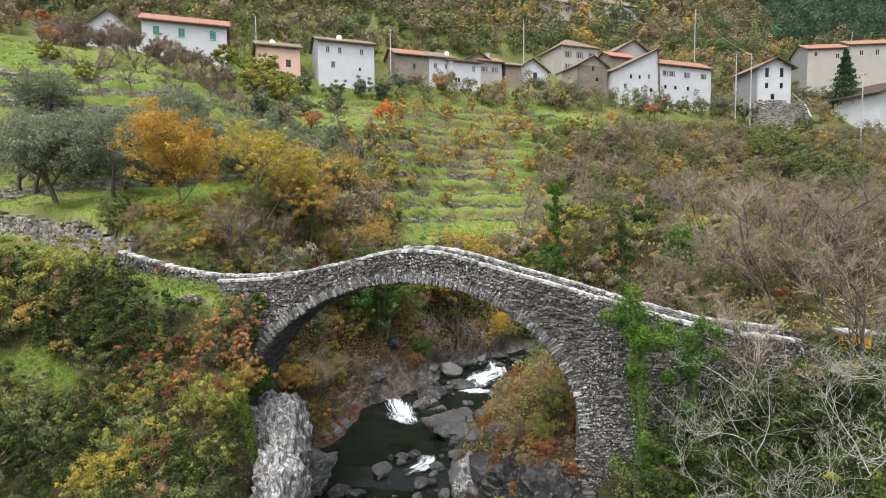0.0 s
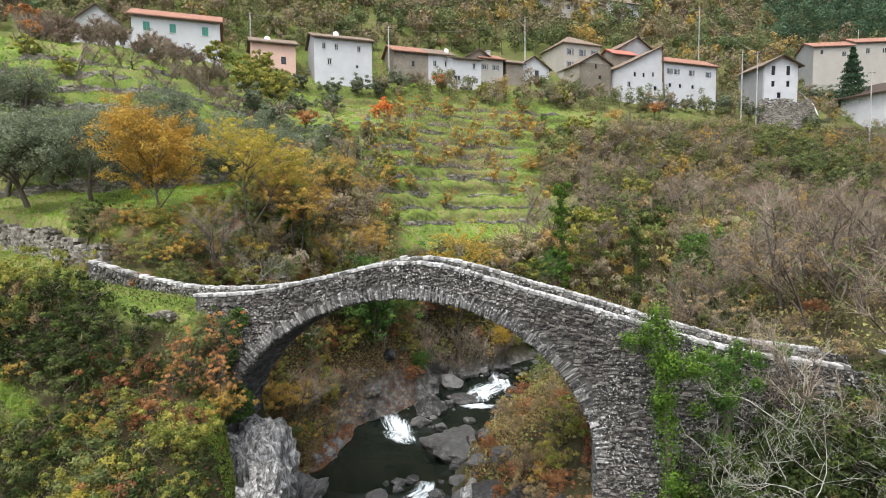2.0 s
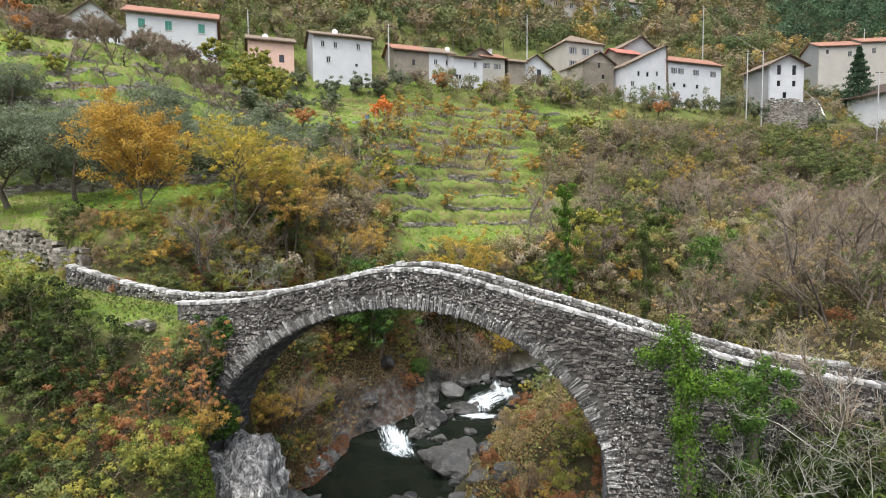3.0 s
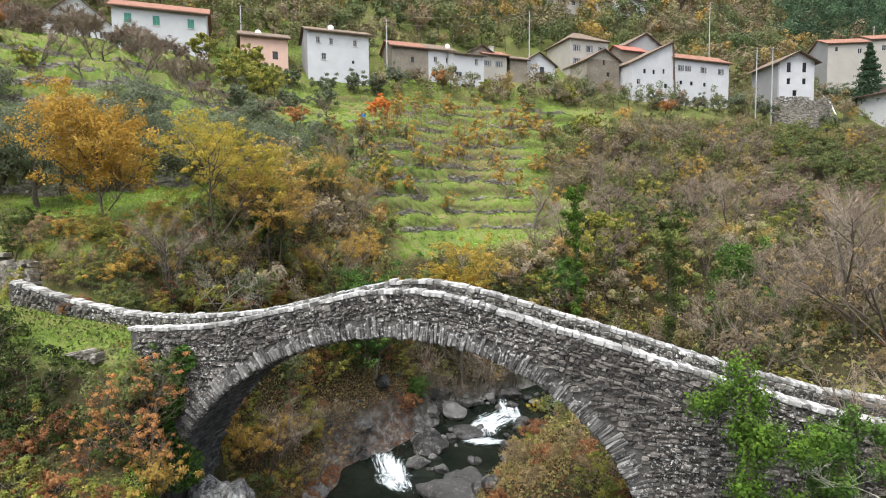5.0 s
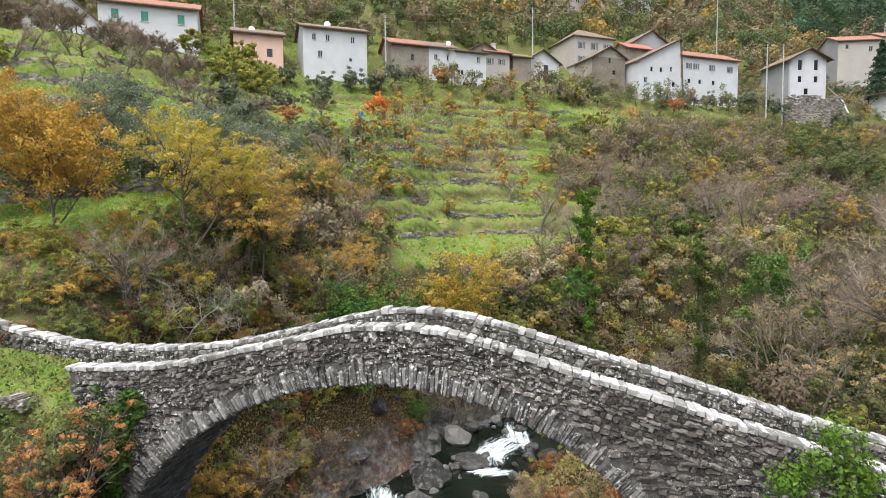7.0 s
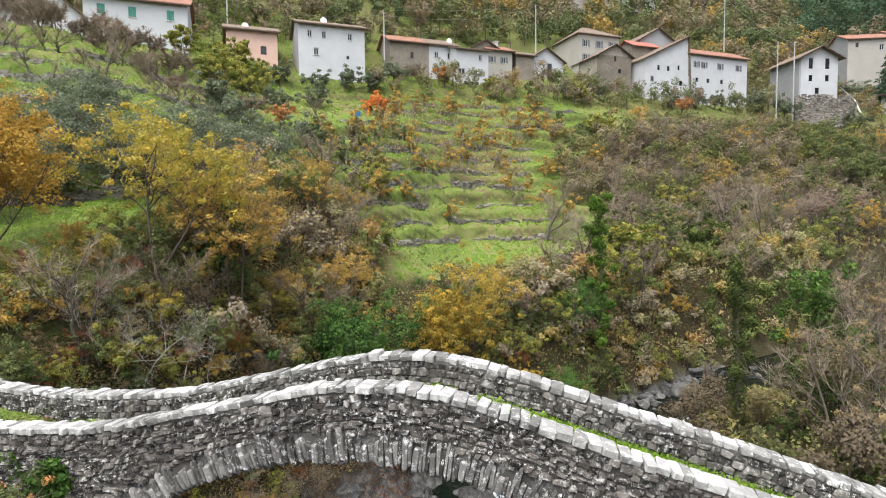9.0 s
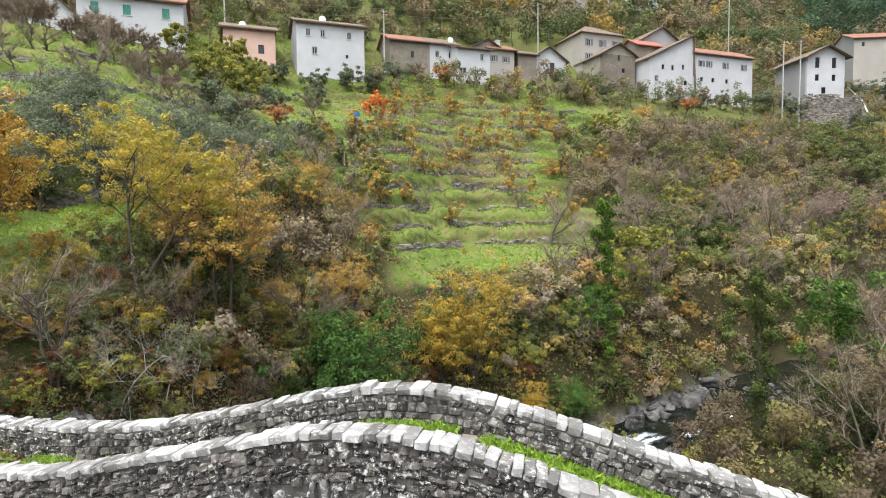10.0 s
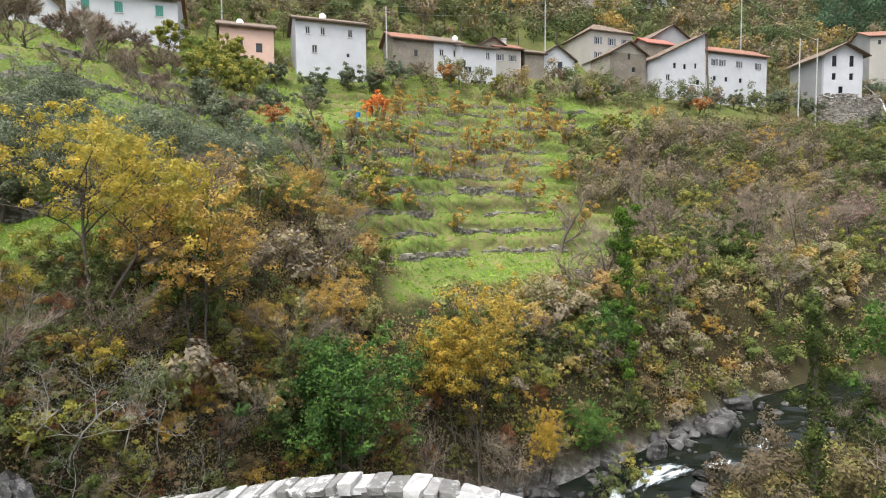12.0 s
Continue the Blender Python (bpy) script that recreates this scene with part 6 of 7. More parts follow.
put_all(saps, [(-10.5, 22.8, 0.72), (-11.6, 22.9, 0.55), (-9.9, 22.3, 0.5), (-11.2, 22.0, 0.5)], "saplings at the bridge end", 68)

# ---- stream ----
ys = np.arange(-45, 64, 0.25)
wv, wf = [], []
for i, y in enumerate(ys):
    cx, cz = float(stream_x(y)), float(bed_z(y))
    for k in range(13):
        t = k / 12 * 2 - 1
        wv.append((cx + t * (6.0 if y < 44 else 4.6), y, cz + 0.05 * float(wobble(cx + t * 6, y * 2, 1.6, 31)) * (1.5 if 33 < y < 44 or y > 46 else 0.25)))
for i in range(len(ys) - 1):
    for k in range(12):
        a = i * 13 + k
        wf.append((a, a + 1, a + 14, a + 13))
water = tagged(new("stream_water", mesh_of("stream_water", wv, wf, M_WATER, True)), "dark clear water of a rocky mountain stream", "water", kind="structure")


def foam(x, y, w, l, turn, seed, drop=0.0, label="white water tumbling between the boulders"):
    """A broken sheet of white water on the stream: w across, l along the flow."""
    n = 40
    c, s = math.cos(turn), math.sin(turn)
    a, b = np.meshgrid(np.linspace(-1, 1, n + 1), np.linspace(-1, 1, n + 1), indexing="ij")
    bend = 0.25 * w * np.sin(b * 2.4 + seed)
    px, py = x + (a * w / 2 + bend) * c - b * l / 2 * s, y + (a * w / 2 + bend) * s + b * l / 2 * c
    pz = np.maximum(bed_z(py), land(px, py) - 0.05) + 0.07 + drop * ss(b * 1.2) + 0.07 * np.maximum(0, wobble(px, py, 4, seed + 2))
    v = np.stack([px.ravel(), py.ravel(), pz.ravel()], -1)
    f = [(i * (n + 1) + j, (i + 1) * (n + 1) + j, (i + 1) * (n + 1) + j + 1, i * (n + 1) + j + 1) for i in range(n) for j in range(n)]
    me = mesh_of("white_water", v, f, M_FOAM, True)
    edge = 0.17 - 0.5 * (np.abs(a) ** 2.5 + np.abs(b) ** 3) - 0.1 * (b < -0.2)
    me.attributes.new("white", "FLOAT", "POINT").data.foreach_set("value", edge.ravel().astype(np.float32))
    flow = np.stack([(a * w / 2 * 3.4).ravel(), (b * l / 2 * 1.0).ravel(), np.full(a.size, seed * 3.7)], -1)
    me.attributes.new("flow", "FLOAT_VECTOR", "POINT").data.foreach_set("vector", flow.astype(np.float32).ravel())
    return tagged(new("white_water", me), label, "rapids", "rapids of the stream")


foam(-6.0, 37.6, 4.0, 3.6, -0.5, 3, 0.15)
foam(-5.2, 36.6, 2.8, 2.4, -0.2, 4, 0.0)
foam(-0.1, 43.7, 3.2, 5.2, -0.3, 5, 0.1)
foam(0.5, 45.4, 2.8, 3.0, -0.6, 9, 0.1)
foam(-0.9, 41.5, 3.0, 1.8, -0.2, 6, 0.0)
foam(-3.6, 30.0, 1.8, 3.0, -0.3, 7, 0.2, "small white cascade between stones")
foam(6.9, 49.0, 1.8, 5.4, -1.05, 11, 0.3)
foam(10.4, 50.6, 1.3, 2.6, -0.9, 13, 0.2)
foam(13.6, 53.2, 1.6, 2.4, -0.9, 14, 0.1)
foam(4.2, 47.4, 1.6, 2.4, -1.0, 15)


def boulder(label, x, y, size, seed, flat=0.6, z=None, name="boulder", group="boulders in the stream"):
    r = random.Random(seed)
    bm = bmesh.new()
    bmesh.ops.create_icosphere(bm, subdivisions=3 if size > 0.9 else 2, radius=0.5)
    cuts = [(Vector((r.gauss(0, 1), r.gauss(0, 1), r.gauss(0.2, 0.8))).normalized(), r.uniform(0.24, 0.42)) for _ in range(10)]
    off = Vector((seed * 1.7, seed * 0.3, 0))
    for v in bm.verts:
        for nrm, dd in cuts:
            e = v.co.dot(nrm) - dd
            if e > 0:
                v.co -= nrm * e * 0.95
        v.co += v.co.normalized() * (0.1 * noise.noise(v.co * 2.6 + off) + 0.04 * noise.noise(v.co * 7 + off))
    bmesh.ops.scale(bm, vec=(size, size * r.uniform(0.6, 0.95), size * flat), verts=bm.verts)
    me = bpy.data.meshes.new(name)
    bm.to_mesh(me)
    bm.free()
    me.materials.append(M_ROCK)
    ob = tagged(new(name, me), label, "rock", group)
    zz = max(float(bed_z(y)), gz(x, y)) if z is None else z
    ob.matrix_world = Matrix.Translation((x, y, zz + size * flat * 0.18)) @ Matrix.Rotation(r.uniform(0, 6.28), 4, "Z") @ Matrix.Rotation(r.uniform(-0.2, 0.2), 4, "X")
    return ob


BIG = [(-4.2, 40.7, 2.5, 0.75), (-4.5, 38.4, 1.7, 0.6), (-2.4, 35.2, 4.4, 0.34), (-1.6, 37.2, 3.4, 0.3), (-0.3, 34.7, 1.5, 0.6), (-3.2, 45.2, 2.2, 0.6), (-5.2, 46.2, 2.2, 0.6), (-4.0, 47.4, 1.5, 0.7), (-2.2, 42.6, 2.6, 0.3), (-3.0, 41.8, 1.2, 0.5), (-7.4, 27.5, 1.4, 0.6), (-6.4, 27.3, 1.3, 0.5), (-4.7, 31.0, 1.0, 0.4), (-4.0, 31.4, 1.1, 0.4), (-3.4, 31.0, 0.9, 0.4), (-5.6, 29.6, 1.6, 0.22), (-3.3, 24.6, 3.2, 0.42), (0.3, 27.6, 4.0, 0.42), (-0.9, 28.7, 2.6, 0.45), (-0.4, 31.6, 1.8, 0.4), (0.9, 30.6, 2.0, 0.5), (-1.6, 33.4, 1.0, 0.5), (-1.9, 33.0, 0.8, 0.5), (-8.2, 39.7, 1.6, 0.7), (-7.4, 41.8, 1.4, 0.8), (2.4, 43.4, 1.6, 0.6), (1.9, 40.2, 1.9, 0.6), (0.6, 38.4, 1.5, 0.5), (7.4, 51.6, 2.0, 0.7), (12.2, 55.0, 2.4, 0.7), (18.3, 53.2, 2.0, 0.6), (9.0, 48.4, 1.7, 0.5), (11.4, 50.0, 1.8, 0.45), (8.4, 49.9, 1.0, 0.6), (14.6, 58.5, 2.2, 0.6)]
for i, (x, y, w, f) in enumerate(BIG):
    boulder("big grey water-worn boulder in the stream", x, y, w, 100 + i, f)
rr = random.Random(78)
for i in range(34):
    y = rr.uniform(45.5, 57)
    boulder("grey boulder on the bank above the rapids", float(stream_x(y)) + rr.uniform(-4.2, -2.4) * 1.2, y, rr.uniform(0.4, 1.5), 600 + i, 0.65, name="bank_boulder", group="boulders along the bank")
rr = random.Random(79)
for i in range(44):
    boulder("grey stone at the edge of the pool", rr.uniform(-5.6, 0.8), rr.uniform(24, 31.5), rr.uniform(0.3, 1.1), 700 + i, 0.6, name="river_stone", group="stones along the stream")
rr = random.Random(77)
for i in range(230):
    y = rr.uniform(20, 60)
    d = rr.choice((-1, 1)) * rr.uniform(1.2, 5.0) if i % 3 else rr.uniform(-3.5, 3.5)
    x = float(stream_x(y)) + d * (1 if y < 38 else 1.2)
    w = rr.uniform(0.2, 1.0) ** 1.6 + 0.12
    if not (-9.6 < x < -1.8 and 31.5 < y < 37.6) and not (-9.6 < x < -6 and y < 33):
        boulder("grey rounded stone at the water's edge", x, y, w, 300 + i, 0.6, name="river_stone", group="stones along the stream")


def crag(label, x, y, z, sx, sy, sz, seed, turn=0.0, mat=None):
    """A jagged, layered rock face."""
    bm = bmesh.new()
    bmesh.ops.create_icosphere(bm, subdivisions=5, radius=0.5)
    r = random.Random(seed)
    tilt = Vector((r.uniform(-0.5, 0.5), r.uniform(-0.3, 0.3), 1)).normalized()
    off = Vector((seed * 3.1, seed * 1.3, seed * 0.7))
    for v in bm.verts:
        q = Vector((v.co.x * sx, v.co.y * sy, v.co.z * sz))
        k = abs(v.co.x) ** 4 + abs(v.co.y) ** 4 + abs(v.co.z) ** 4
        q *= (0.0625 / max(k, 1e-6)) ** 0.2
        nrm = v.co.normalized()
        h = q.dot(tilt) * 2.2 + 1.2 * noise.noise(q * 0.5 + off)
        tall = Vector((q.x + 0.3 * q.z, q.y, q.z * 0.35))
        q += nrm * (0.16 * (h - math.floor(h) - 0.5) - 0.9 * abs(noise.noise(tall * 0.7 + off)) + 0.4 * noise.noise(tall * 1.5 + off) - 0.5 * abs(noise.noise(tall * 2.6 + off)) - 0.22 * abs(noise.noise(tall * 5.5 + off)) + 0.06 * noise.noise(q * 7 + off) + 0.4)
        v.co = q
    me = bpy.data.meshes.new("rock_outcrop")
    bm.to_mesh(me)
    bm.free()
    me.materials.append(mat or M_CLIFF)
    ob = tagged(new("rock_outcrop", me), label, "rock", "rock outcrops of the bank")
    ob.matrix_world = Matrix.Translation((x, y, z)) @ Matrix.Rotation(turn, 4, "Z")


def cliff_mat():
    """Pale rock with dark cracks and streaks that run down the face."""
    k = Nodes("pale_streaked_cliff", 0.8, 0.3)
    v = k.t.nodes.new("ShaderNodeNewGeometry").outputs["Position"]
    mp = k.add("Mapping", Scale=(1.0, 1.0, 0.3), Rotation=(0.25, 0.3, 0.0))
    k.link(v, mp.inputs[0])
    streak, grain = k.noise(mp.outputs[0], 4.6, 6.0, 0.7), k.noise(v, 8.0, 5.0, 0.7)
    crack = k.noise(mp.outputs[0], 2.4, 3.0, 0.5)
    col = k.ramp(k.math("ADD", k.math("MULTIPLY", streak, 0.7), k.math("MULTIPLY", grain, 0.3)), [(0.36, (0.06, 0.058, 0.055)), (0.46, (0.2, 0.197, 0.19)), (0.54, (0.4, 0.395, 0.385)), (0.64, (0.62, 0.615, 0.6))])
    col = k.mix(k.ramp(k.math("ABSOLUTE", k.math("SUBTRACT", crack, 0.5)), [(0.0, G3(0.85)), (0.035, G3(0.0))]), col, (0.035, 0.033, 0.03))
    k.bump(k.math("ADD", streak, grain), 0.9, 0.12)
    return k.done(col)


M_CLIFF = cliff_mat()
M_WET = stone_mat("wet_dark_rock", (0.014, 0.013, 0.013), (0.035, 0.034, 0.032), (0.085, 0.082, 0.078), 0.25, (0.25, 0.25, 0.235), rough=0.4)
crag("pale streaked rock cliff under the bridge springing", -9.8, 24.9, 2.6, 2.7, 3.8, 5.4, 1)
crag("pale jagged rock rib falling to the pool", -8.0, 21.6, 1.6, 1.7, 7.0, 6.2, 2, 0.3)
crag("low grey rock shelf at the edge of the pool", -9.6, 28.6, -0.5, 2.6, 4.4, 1.8, 9, 0.0, M_ROCK)
crag("dark rock face behind the bridge end", -14.2, 30.0, 8.9, 4.0, 1.6, 2.6, 3, -0.2, M_ROCK)
crag("grey rock ledge beside the stream", -10.6, 34.8, -0.1, 2.6, 3.8, 1.2, 4, 0.0, M_ROCK)
crag("low grey rock ledge under the arch", -8.6, 39.4, 0.3, 2.0, 2.0, 1.2, 5, 0.0, M_ROCK)
crag("low rock at the foot of the pier", 3.0, 27.4, 0.6, 3.4, 3.0, 2.2, 6, 0.0, M_WET)
crag("dark wet rock before the pier", 1.8, 22.4, 0.2, 4.6, 3.4, 2.4, 8, 0.0, M_WET)
crag("dark rock face at the foot of the pier", 3.4, 23.2, 1.3, 3.2, 2.6, 3.4, 11, 0.3, M_WET)
crag("dark rock rib below the shrubs", 2.0, 25.4, 0.8, 3.0, 2.6, 3.0, 12, 0.9, M_WET)
crag("flat rock shelf in the stream bed", 0.6, 28.8, 0.1, 4.0, 3.4, 1.5, 7)

# ---- dry-stone walls ----
def dry_wall(label, line, height, seed, stone=0.3, group="dry-stone walls", gaps=0.0):
    """A wall of loose stones along a line of (x, y, z of its foot)."""
    r = random.Random(seed)
    s = Soup()
    p = [Vector(q) for q in line]
    for a, b in zip(p, p[1:]):
        run = (b - a)
        ln = run.length
        ang = math.atan2(run.y, run.x)
        z = 0.0
        high = height * (1 if gaps == 0 else r.choice((0.25, 0.6, 0.9, 1.1, 1.2)))
        while z < high:
            h = r.uniform(0.55, 0.9) * stone * 0.6
            t = -r.uniform(0, stone * 0.5)
            while t < ln:
                l = stone * r.uniform(0.6, 1.6)
                q = a + run * min(1, max(0, (t + l / 2) / ln))
                m = Matrix.Translation((q.x, q.y, q.z + z + h / 2)) @ Matrix.Rotation(ang + r.uniform(-0.1, 0.1), 4, "Z") @ Matrix.Rotation(r.uniform(-0.08, 0.08), 4, "Y") @ Matrix.Diagonal((l * 0.97, 0.42 + r.uniform(-0.08, 0.08), h * 1.03, 1))
                if z + h < high * r.uniform(0.8, 1.1):
                    soup_block(s, m, r, CUBES)
                t += l
            z += h
    ob = tagged(empty("dry_stone_wall"), label, "wall", group)
    tagged(part("wall_rubble", s.mesh("wall_rubble", M_WALL), None, ob), kind="stuff")
    return ob


def path_edge(x):
    return 26.41 - 0.1228 * (x + 1.5) + 0.3 * max(0, -19.3 - x)


dry_wall("rough dry-stone wall along the grassy path", [(x, path_edge(x) + 0.25, gz(x, path_edge(x) - 0.5) - 0.1) for x in np.arange(-19.2, -36, -1.0)], 1.75, 1, 0.34)
dry_wall("low broken stones beside the grassy path", [(-14.0, 24.4, gz(-14.0, 24.8) - 0.25), (-13.4, 24.3, gz(-13.4, 24.7) - 0.25), (-12.8, 24.2, gz(-12.8, 24.6) - 0.28)], 0.28, 2, 0.15, gaps=0.3)


def on_slope(s, x):
    """The y at which the ground x metres across lies s metres up the hill."""
    y = (s + 0.45 * x) / 0.893
    for _ in range(6):
        y -= (up(x, y) - s) / 0.893
    return y


# the retaining walls of the terraces, one to each riser
def riser_y(k, x):
    lo, hi = on_slope(57, x), on_slope(97, x)
    f = lambda y: float(rise(x, y)) / STEP + 0.1 * float(wobble(x, y, 0.06, 3)) - (k + 0.8)
    for _ in range(16):
        mid = (lo + hi) / 2
        lo, hi = (mid, hi) if f(mid) < 0 else (lo, mid)
    return lo


for k in range(7, 18):
    r = random.Random(k)
    x0, x1 = (-9.5, 5.5) if k == 7 else (r.uniform(-19, -15), r.uniform(1, 5))
    if k > 14:
        x1 += 8
    line = []
    for x in np.arange(x0, x1, 1.5):
        y = riser_y(k, x)
        line.append((x, y - 0.35, gz(x, y - 0.75) - 0.1))
    dry_wall("mossy dry-stone terrace wall across the orchard", line, r.uniform(0.6, 0.9), 10 + k, 0.36, "terrace walls", 0.3)
dry_wall("dark mossy retaining wall behind the olive meadow", [(x, (49.6 + 0.45 * x) / 0.893, gz(x, (49.0 + 0.45 * x) / 0.893) - 0.1) for x in np.arange(-42, -17, 1.5)], 1.1, 71, 0.34, "terrace walls")
dry_wall("low dry-stone wall before the grassy clearing", [(x, on_slope(53.0 + 0.25 * x, x) - 0.3, gz(x, on_slope(53.0 + 0.25 * x, x) - 0.9) - 0.1) for x in np.arange(-1.0, 7.0, 1.2)], 0.9, 72, 0.32, "terrace walls", 0.3)
for k in (13, 14, 15, 16):
    line = [(x, riser_y(k, x) - 0.35, gz(x, riser_y(k, x) - 0.75) - 0.1) for x in np.arange(-48 + (k - 13), -27, 1.5)]
    dry_wall("mossy dry-stone terrace wall below the farmhouses", line, 1.0, 40 + k, 0.42, "terrace walls")

# grass growing along the bridge deck
r_ = np.random.RandomState(12)
n_ = 14000
u_ = r_.uniform(-10.4, 12, n_)
e_ = np.where(r_.uniform(size=n_) < 0.7, 0.92 - np.abs(r_.normal(size=n_)) * 0.22, -0.92 + np.abs(r_.normal(size=n_)) * 0.12)
e_ = np.where(u_ < -7.5, r_.uniform(-0.9, 0.9, n_), e_)
ok_ = (wobble(u_, e_ * 0.5, 1.3, 40) > -0.25) | (u_ > 1)
u_, e_ = u_[ok_], np.clip(e_[ok_], -0.93, 0.93)
c_ = np.stack([BO.x + BU.x * u_ + BN.x * e_, BO.y + BU.y * u_ + BN.y * e_, np.array([crest(v) for v in u_]) - 0.72 + 0.06 * r_.uniform(size=len(u_))], -1)
tagged(new("deck_grass", leaf_mesh("deck_grass", c_, r_.uniform(0.12, 0.3, len(u_)), r_.uniform(0.5, 1, len(u_)), F_GRASS, 12, 0.22, tri=True, upright=1.2)), "bright green grass growing along the bridge deck", "grass", kind="stuff")

# ivy and creepers on the bridge's left end
n_ = 5000
u_, z_ = r_.uniform(-9.9, -7.9, n_), r_.uniform(5.6, 10.6, n_)
ok_ = (np.abs(u_ + 9.1 + 0.5 * np.sin(z_ * 1.7)) < 0.75 + 0.3 * np.sin(z_ * 3.1)) & (z_ < 10.4 + 0.3 * np.sin(u_ * 5))
u_, z_ = u_[ok_], z_[ok_]
d_ = -1.42 - np.abs(r_.normal(size=len(u_))) * 0.12
c_ = np.stack([BO.x + BU.x * u_ + BN.x * d_, BO.y + BU.y * u_ + BN.y * d_, z_], -1)
tagged(new("wall_ivy", leaf_mesh("wall_ivy", c_, r_.uniform(0.08, 0.17, len(u_)), r_.uniform(0, 1, len(u_)), F_GREEN, 13, 0.8)), "dark green ivy climbing the bridge wall", "ivy", kind="stuff")


# ---- poles, wires and garden things ----
def pole(label, x, y, h, arm=True, mat=None, lean=0.0):
    ob = tagged(empty("utility_pole", Matrix.Translation((x, y, gz(x, y) - 0.3)) @ Matrix.Rotation(lean, 4, "Y")), label, "pole", "utility poles of the village")
    s = Soup()
    tube(s, [(0, 0, 0), (0, 0, h)], [0.14, 0.09], 8)
    part("shaft", s.mesh("shaft", mat or M_POLE, True), None, ob)
    if arm:
        part("crossarm", boxes((-0.7, 0.7, -0.05, 0.05, h - 0.5, h - 0.38)), M_EAVE, ob)
    return ob, Vector((x + math.sin(lean) * h, y, gz(x, y) - 0.3 + h - 0.4))


tops = []
for x, y, ztop in ((-41.9, 96, 48.4), (-18.9, 100, 46.4), (5.4, 128, 56.3), (48.6, 150, 63.9), (49.9, 127, 46.9), (53.3, 128, 47.1), (94.3, 166, 61.5), (75.5, 128, 42.3)):
    tops.append(pole("grey concrete utility pole beside the village houses", x, y, ztop - gz(x, y) + 0.3)[1])


def wire(a, b, sag):
    s = Soup()
    tube(s, [a.lerp(b, t / 14) - Vector((0, 0, sag * 4 * (t / 14) * (1 - t / 14))) for t in range(15)], [0.022] * 15, 3)
    tagged(new("overhead_wire", s.mesh("overhead_wire", M_POLE)), "thin grey overhead wire strung between poles", "wire", "overhead wires")


for a, b, sg in ((0, 1, 1.2), (1, 2, 1.5), (2, 3, 2.0), (3, 6, 3.0), (0, 2, 1.2), (3, 5, 1.0), (4, 5, 0.1)):
    wire(tops[a], tops[b], sg)

vr = np.random.RandomState(8)
vp = []
for k in (10, 11, 12, 13, 14, 15, 16):
    x = np.arange(-15, 2, 0.09)
    xs = np.arange(-16, 4, 1.0)
    y = np.interp(x, xs, [riser_y(k, q) for q in xs]) + vr.choice((0.6, 1.2), len(x)) + vr.normal(size=len(x)) * 0.08
    vp.append(np.stack([x, y, land(x, y) + vr.uniform(0.3, 1.5, len(x))], -1))
vp = np.concatenate(vp)
tagged(new("vine_rows", leaf_mesh("vine_rows", vp, vr.uniform(0.5, 1.1, len(vp)), vr.uniform(0, 1, len(vp)), F_TWIG, 8, 0.06, tri=True, upright=1.5)), "rows of bare brown grape vines on the terraces", "vines", kind="stuff")
vp = vp[vr.uniform(size=len(vp)) < 0.8] + vr.normal(size=(1, 3)) * 0.05
tagged(new("vine_leaves", leaf_mesh("vine_leaves", vp, vr.uniform(0.15, 0.3, len(vp)), vr.uniform(0, 1, len(vp)), F_OCHRE, 9, 0.8, tri=True)), "last yellow leaves on the grape vines", "vines", kind="stuff")

post = tagged(empty("vine_post"), "thin weathered wooden vine stake on a terrace", "post")
part("stake", boxes((-0.035, 0.035, -0.035, 0.035, -0.3, 1.9)), M_WOOD, post)
first = True
rr = random.Random(5)
for k in (10, 11, 12, 13, 14, 15):
    for x in np.arange(-15, 1.5, 1.6):
        xx = x + rr.uniform(-0.3, 0.3)
        y = riser_y(k, xx) + rr.uniform(0.5, 1.1)
        m = Matrix.Translation((xx, y, gz(xx, y))) @ Matrix.Rotation(rr.uniform(-0.06, 0.06), 4, "X")
        o = post if first else copy_thing(post, m)
        if first:
            post.matrix_basis = m
            first = False
        o["group"] = "vine stakes on the terraces"

x, y = -16.2, 58.9
ob = tagged(empty("white_post", Matrix.Translation((x, y, gz(x, y)))), "upright white painted board standing on the slope", "board")
part("panel", boxes((-0.22, 0.22, -0.04, 0.04, -0.2, 1.9)), M_WHITEP, ob)
part("stake", boxes((-0.04, 0.04, 0.042, 0.12, -0.4, 1.7)), M_WOOD, ob)
M_BLUE = plain_mat("blue_plastic", (0.02, 0.16, 0.4), 0.4, 0.15)
x, y = -18.2, 81.0
bm = bmesh.new()
bmesh.ops.create_cone(bm, cap_ends=True, segments=16, radius1=0.32, radius2=0.32, depth=0.95)
bmesh.ops.bevel(bm, geom=[e for e in bm.edges if abs(e.verts[0].co.z - e.verts[1].co.z) < 0.01], offset=0.05, segments=2, affect="EDGES")
ob = tagged(empty("water_barrel", Matrix.Translation((x, y, gz(x, y) + 0.45))), "blue plastic water barrel on a grassy terrace", "barrel")
part("body", bm, M_BLUE, ob)
part("lid", boxes((-0.2, 0.2, -0.2, 0.2, 0.478, 0.51)), M_BLUE, ob)
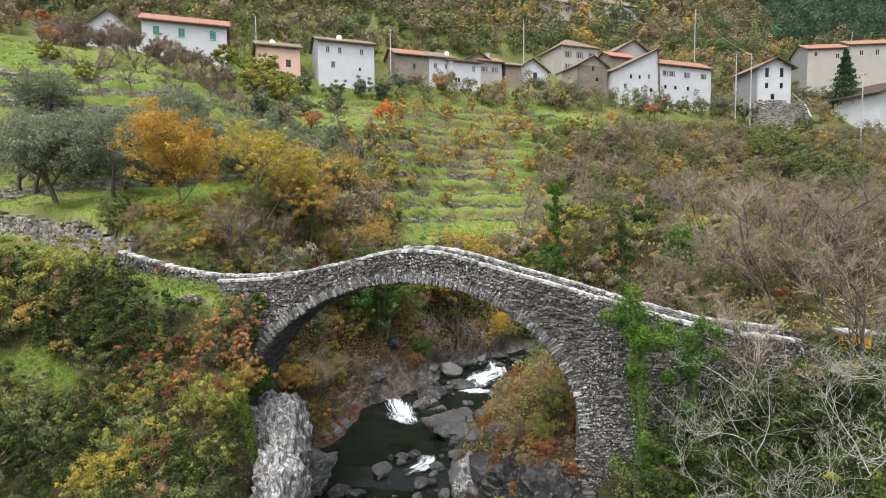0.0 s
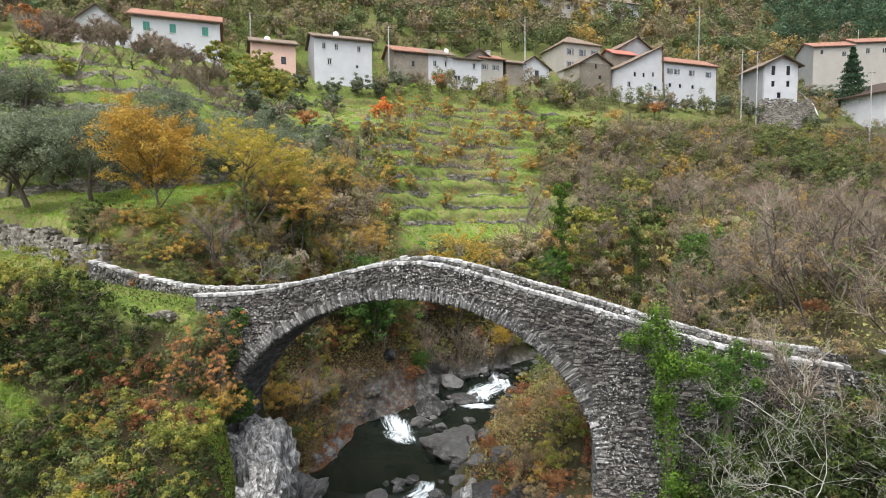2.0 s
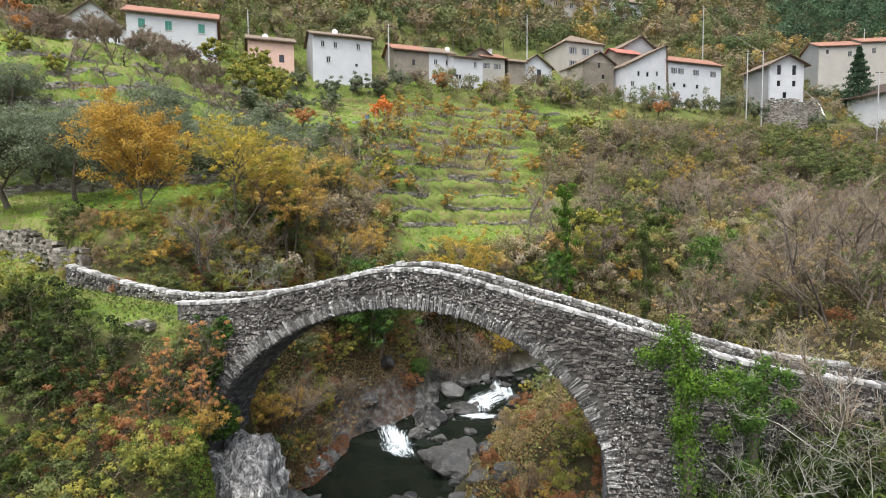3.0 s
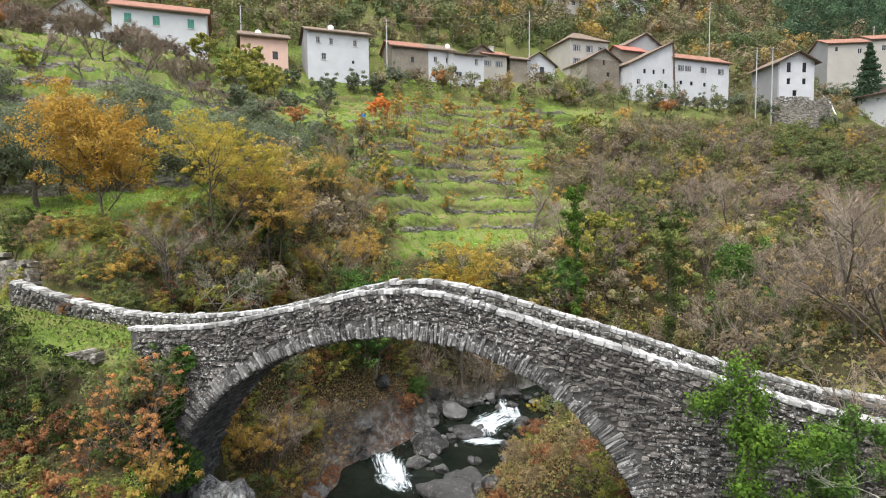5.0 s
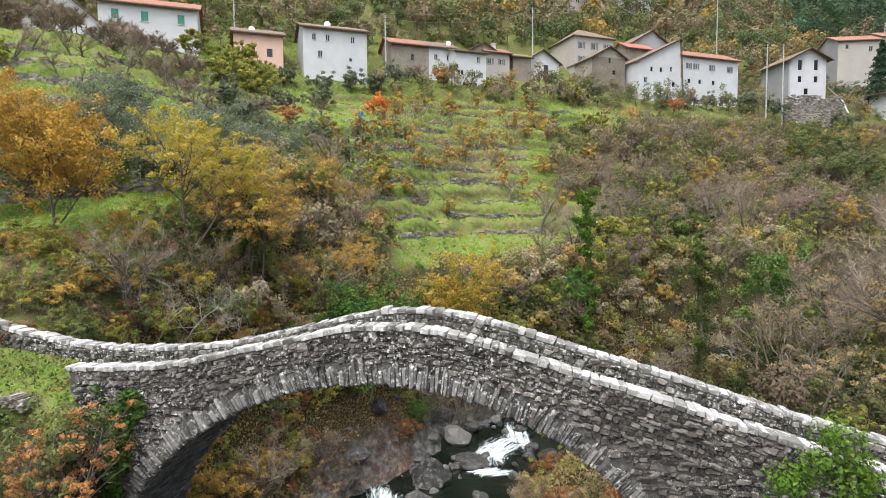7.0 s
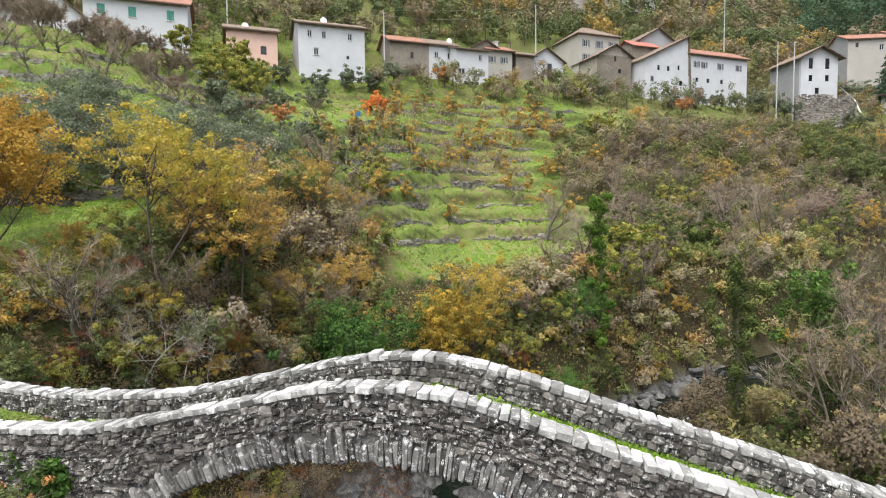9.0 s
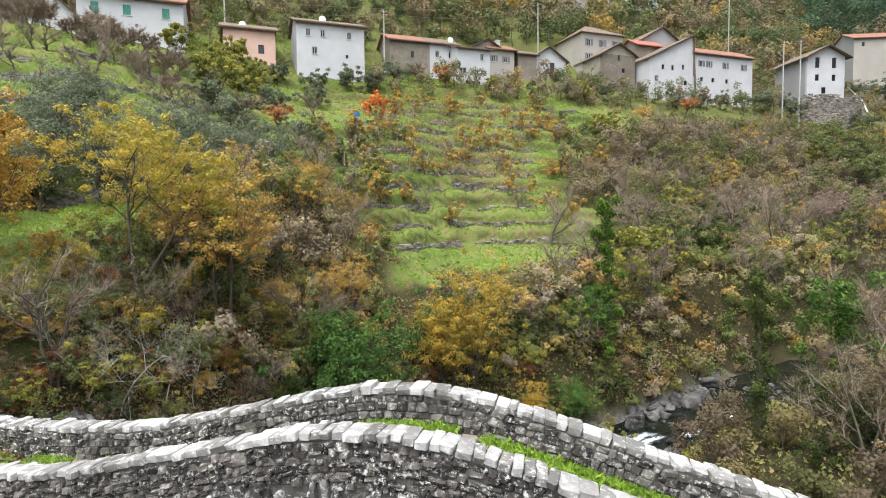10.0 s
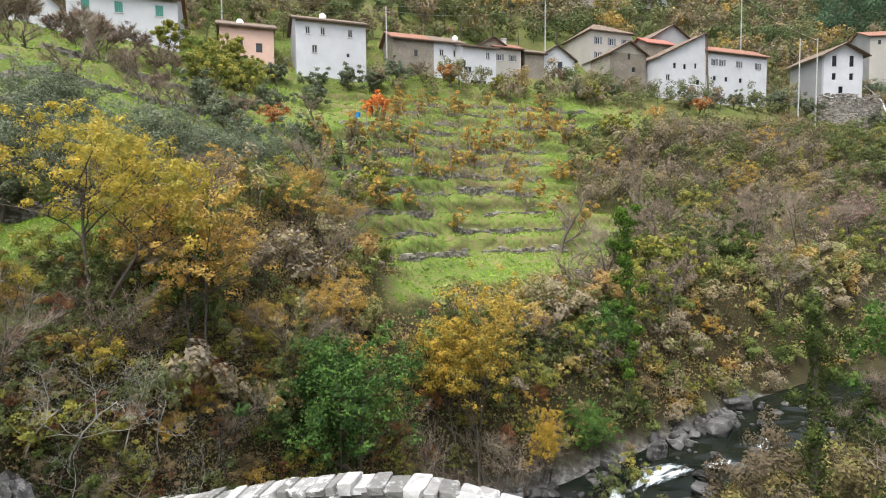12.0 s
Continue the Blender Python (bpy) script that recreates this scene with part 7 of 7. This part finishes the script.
M_TIN = plain_mat("grey_corrugated_sheet", (0.35, 0.38, 0.4), 0.5, 0.2, metal=0.4)
for i, (x, y, a) in enumerate(((-15.8, 56.5, 0.5), (-16.8, 57.2, 0.4))):
    ob = tagged(empty("corrugated_sheet", Matrix.Translation((x, y, gz(x, y) + 0.15)) @ Matrix.Rotation(a, 4, "Z") @ Matrix.Rotation(0.5, 4, "X")), "grey corrugated metal sheet lying on the slope", "metal sheet", "sheets on the slope")
    v, f = [], []
    for j in range(33):
        for z in (0, 1.0):
            v.append((j / 32 * 2.2 - 1.1, z, 0.04 * math.sin(j * 1.57)))
            v.append((j / 32 * 2.2 - 1.1, z, 0.04 * math.sin(j * 1.57) - 0.01))
    for j in range(32):
        a0 = j * 4
        f += [(a0, a0 + 4, a0 + 6, a0 + 2), (a0 + 1, a0 + 3, a0 + 7, a0 + 5)]
    part("sheet", (v, f), M_TIN, ob)
# the ochre block beside the path at the bridge's right end
M_OCHREP = plain_mat("stained_yellow_paint", (0.6, 0.33, 0.02), 0.8, 0.75, 2.2, 0.3, streak=True)
ob = tagged(empty("roadside_box", Matrix.Translation((15.6, 24.4, gz(15.6, 24.4)))), "stained yellow roadside box under a pale stone slab", "box")
zt = 9.1 - gz(15.6, 24.4)
part("body", boxes((-0.45, 0.45, -0.3, 0.3, -0.4, zt)), M_OCHREP, ob)
part("slab", boxes((-0.7, 0.6, -0.42, 0.42, zt + 0.003, zt + 0.1)), M_COPE, ob)
# drain pipe and stacked poles beside the tall gable house
s = Soup()
tube(s, [(63.7, 132.3, 39.4), (66.4, 132.2, 36.8), (67.6, 132.0, 34.0)], [0.14] * 3, 8)
ob = tagged(empty("drain_pipe"), "bent white drain pipe running down from the house", "pipe")
part("pipe", s.mesh("pipe", M_WHITEP, True), None, ob)
tw = [(x, 130.0 + 0.2 * (x - 56), 31.0) for x in np.arange(54.5, 67, 1.5)]
dry_wall("grey stone terrace wall under the gable house", tw, 6.6, 60, 0.5, "terrace walls")
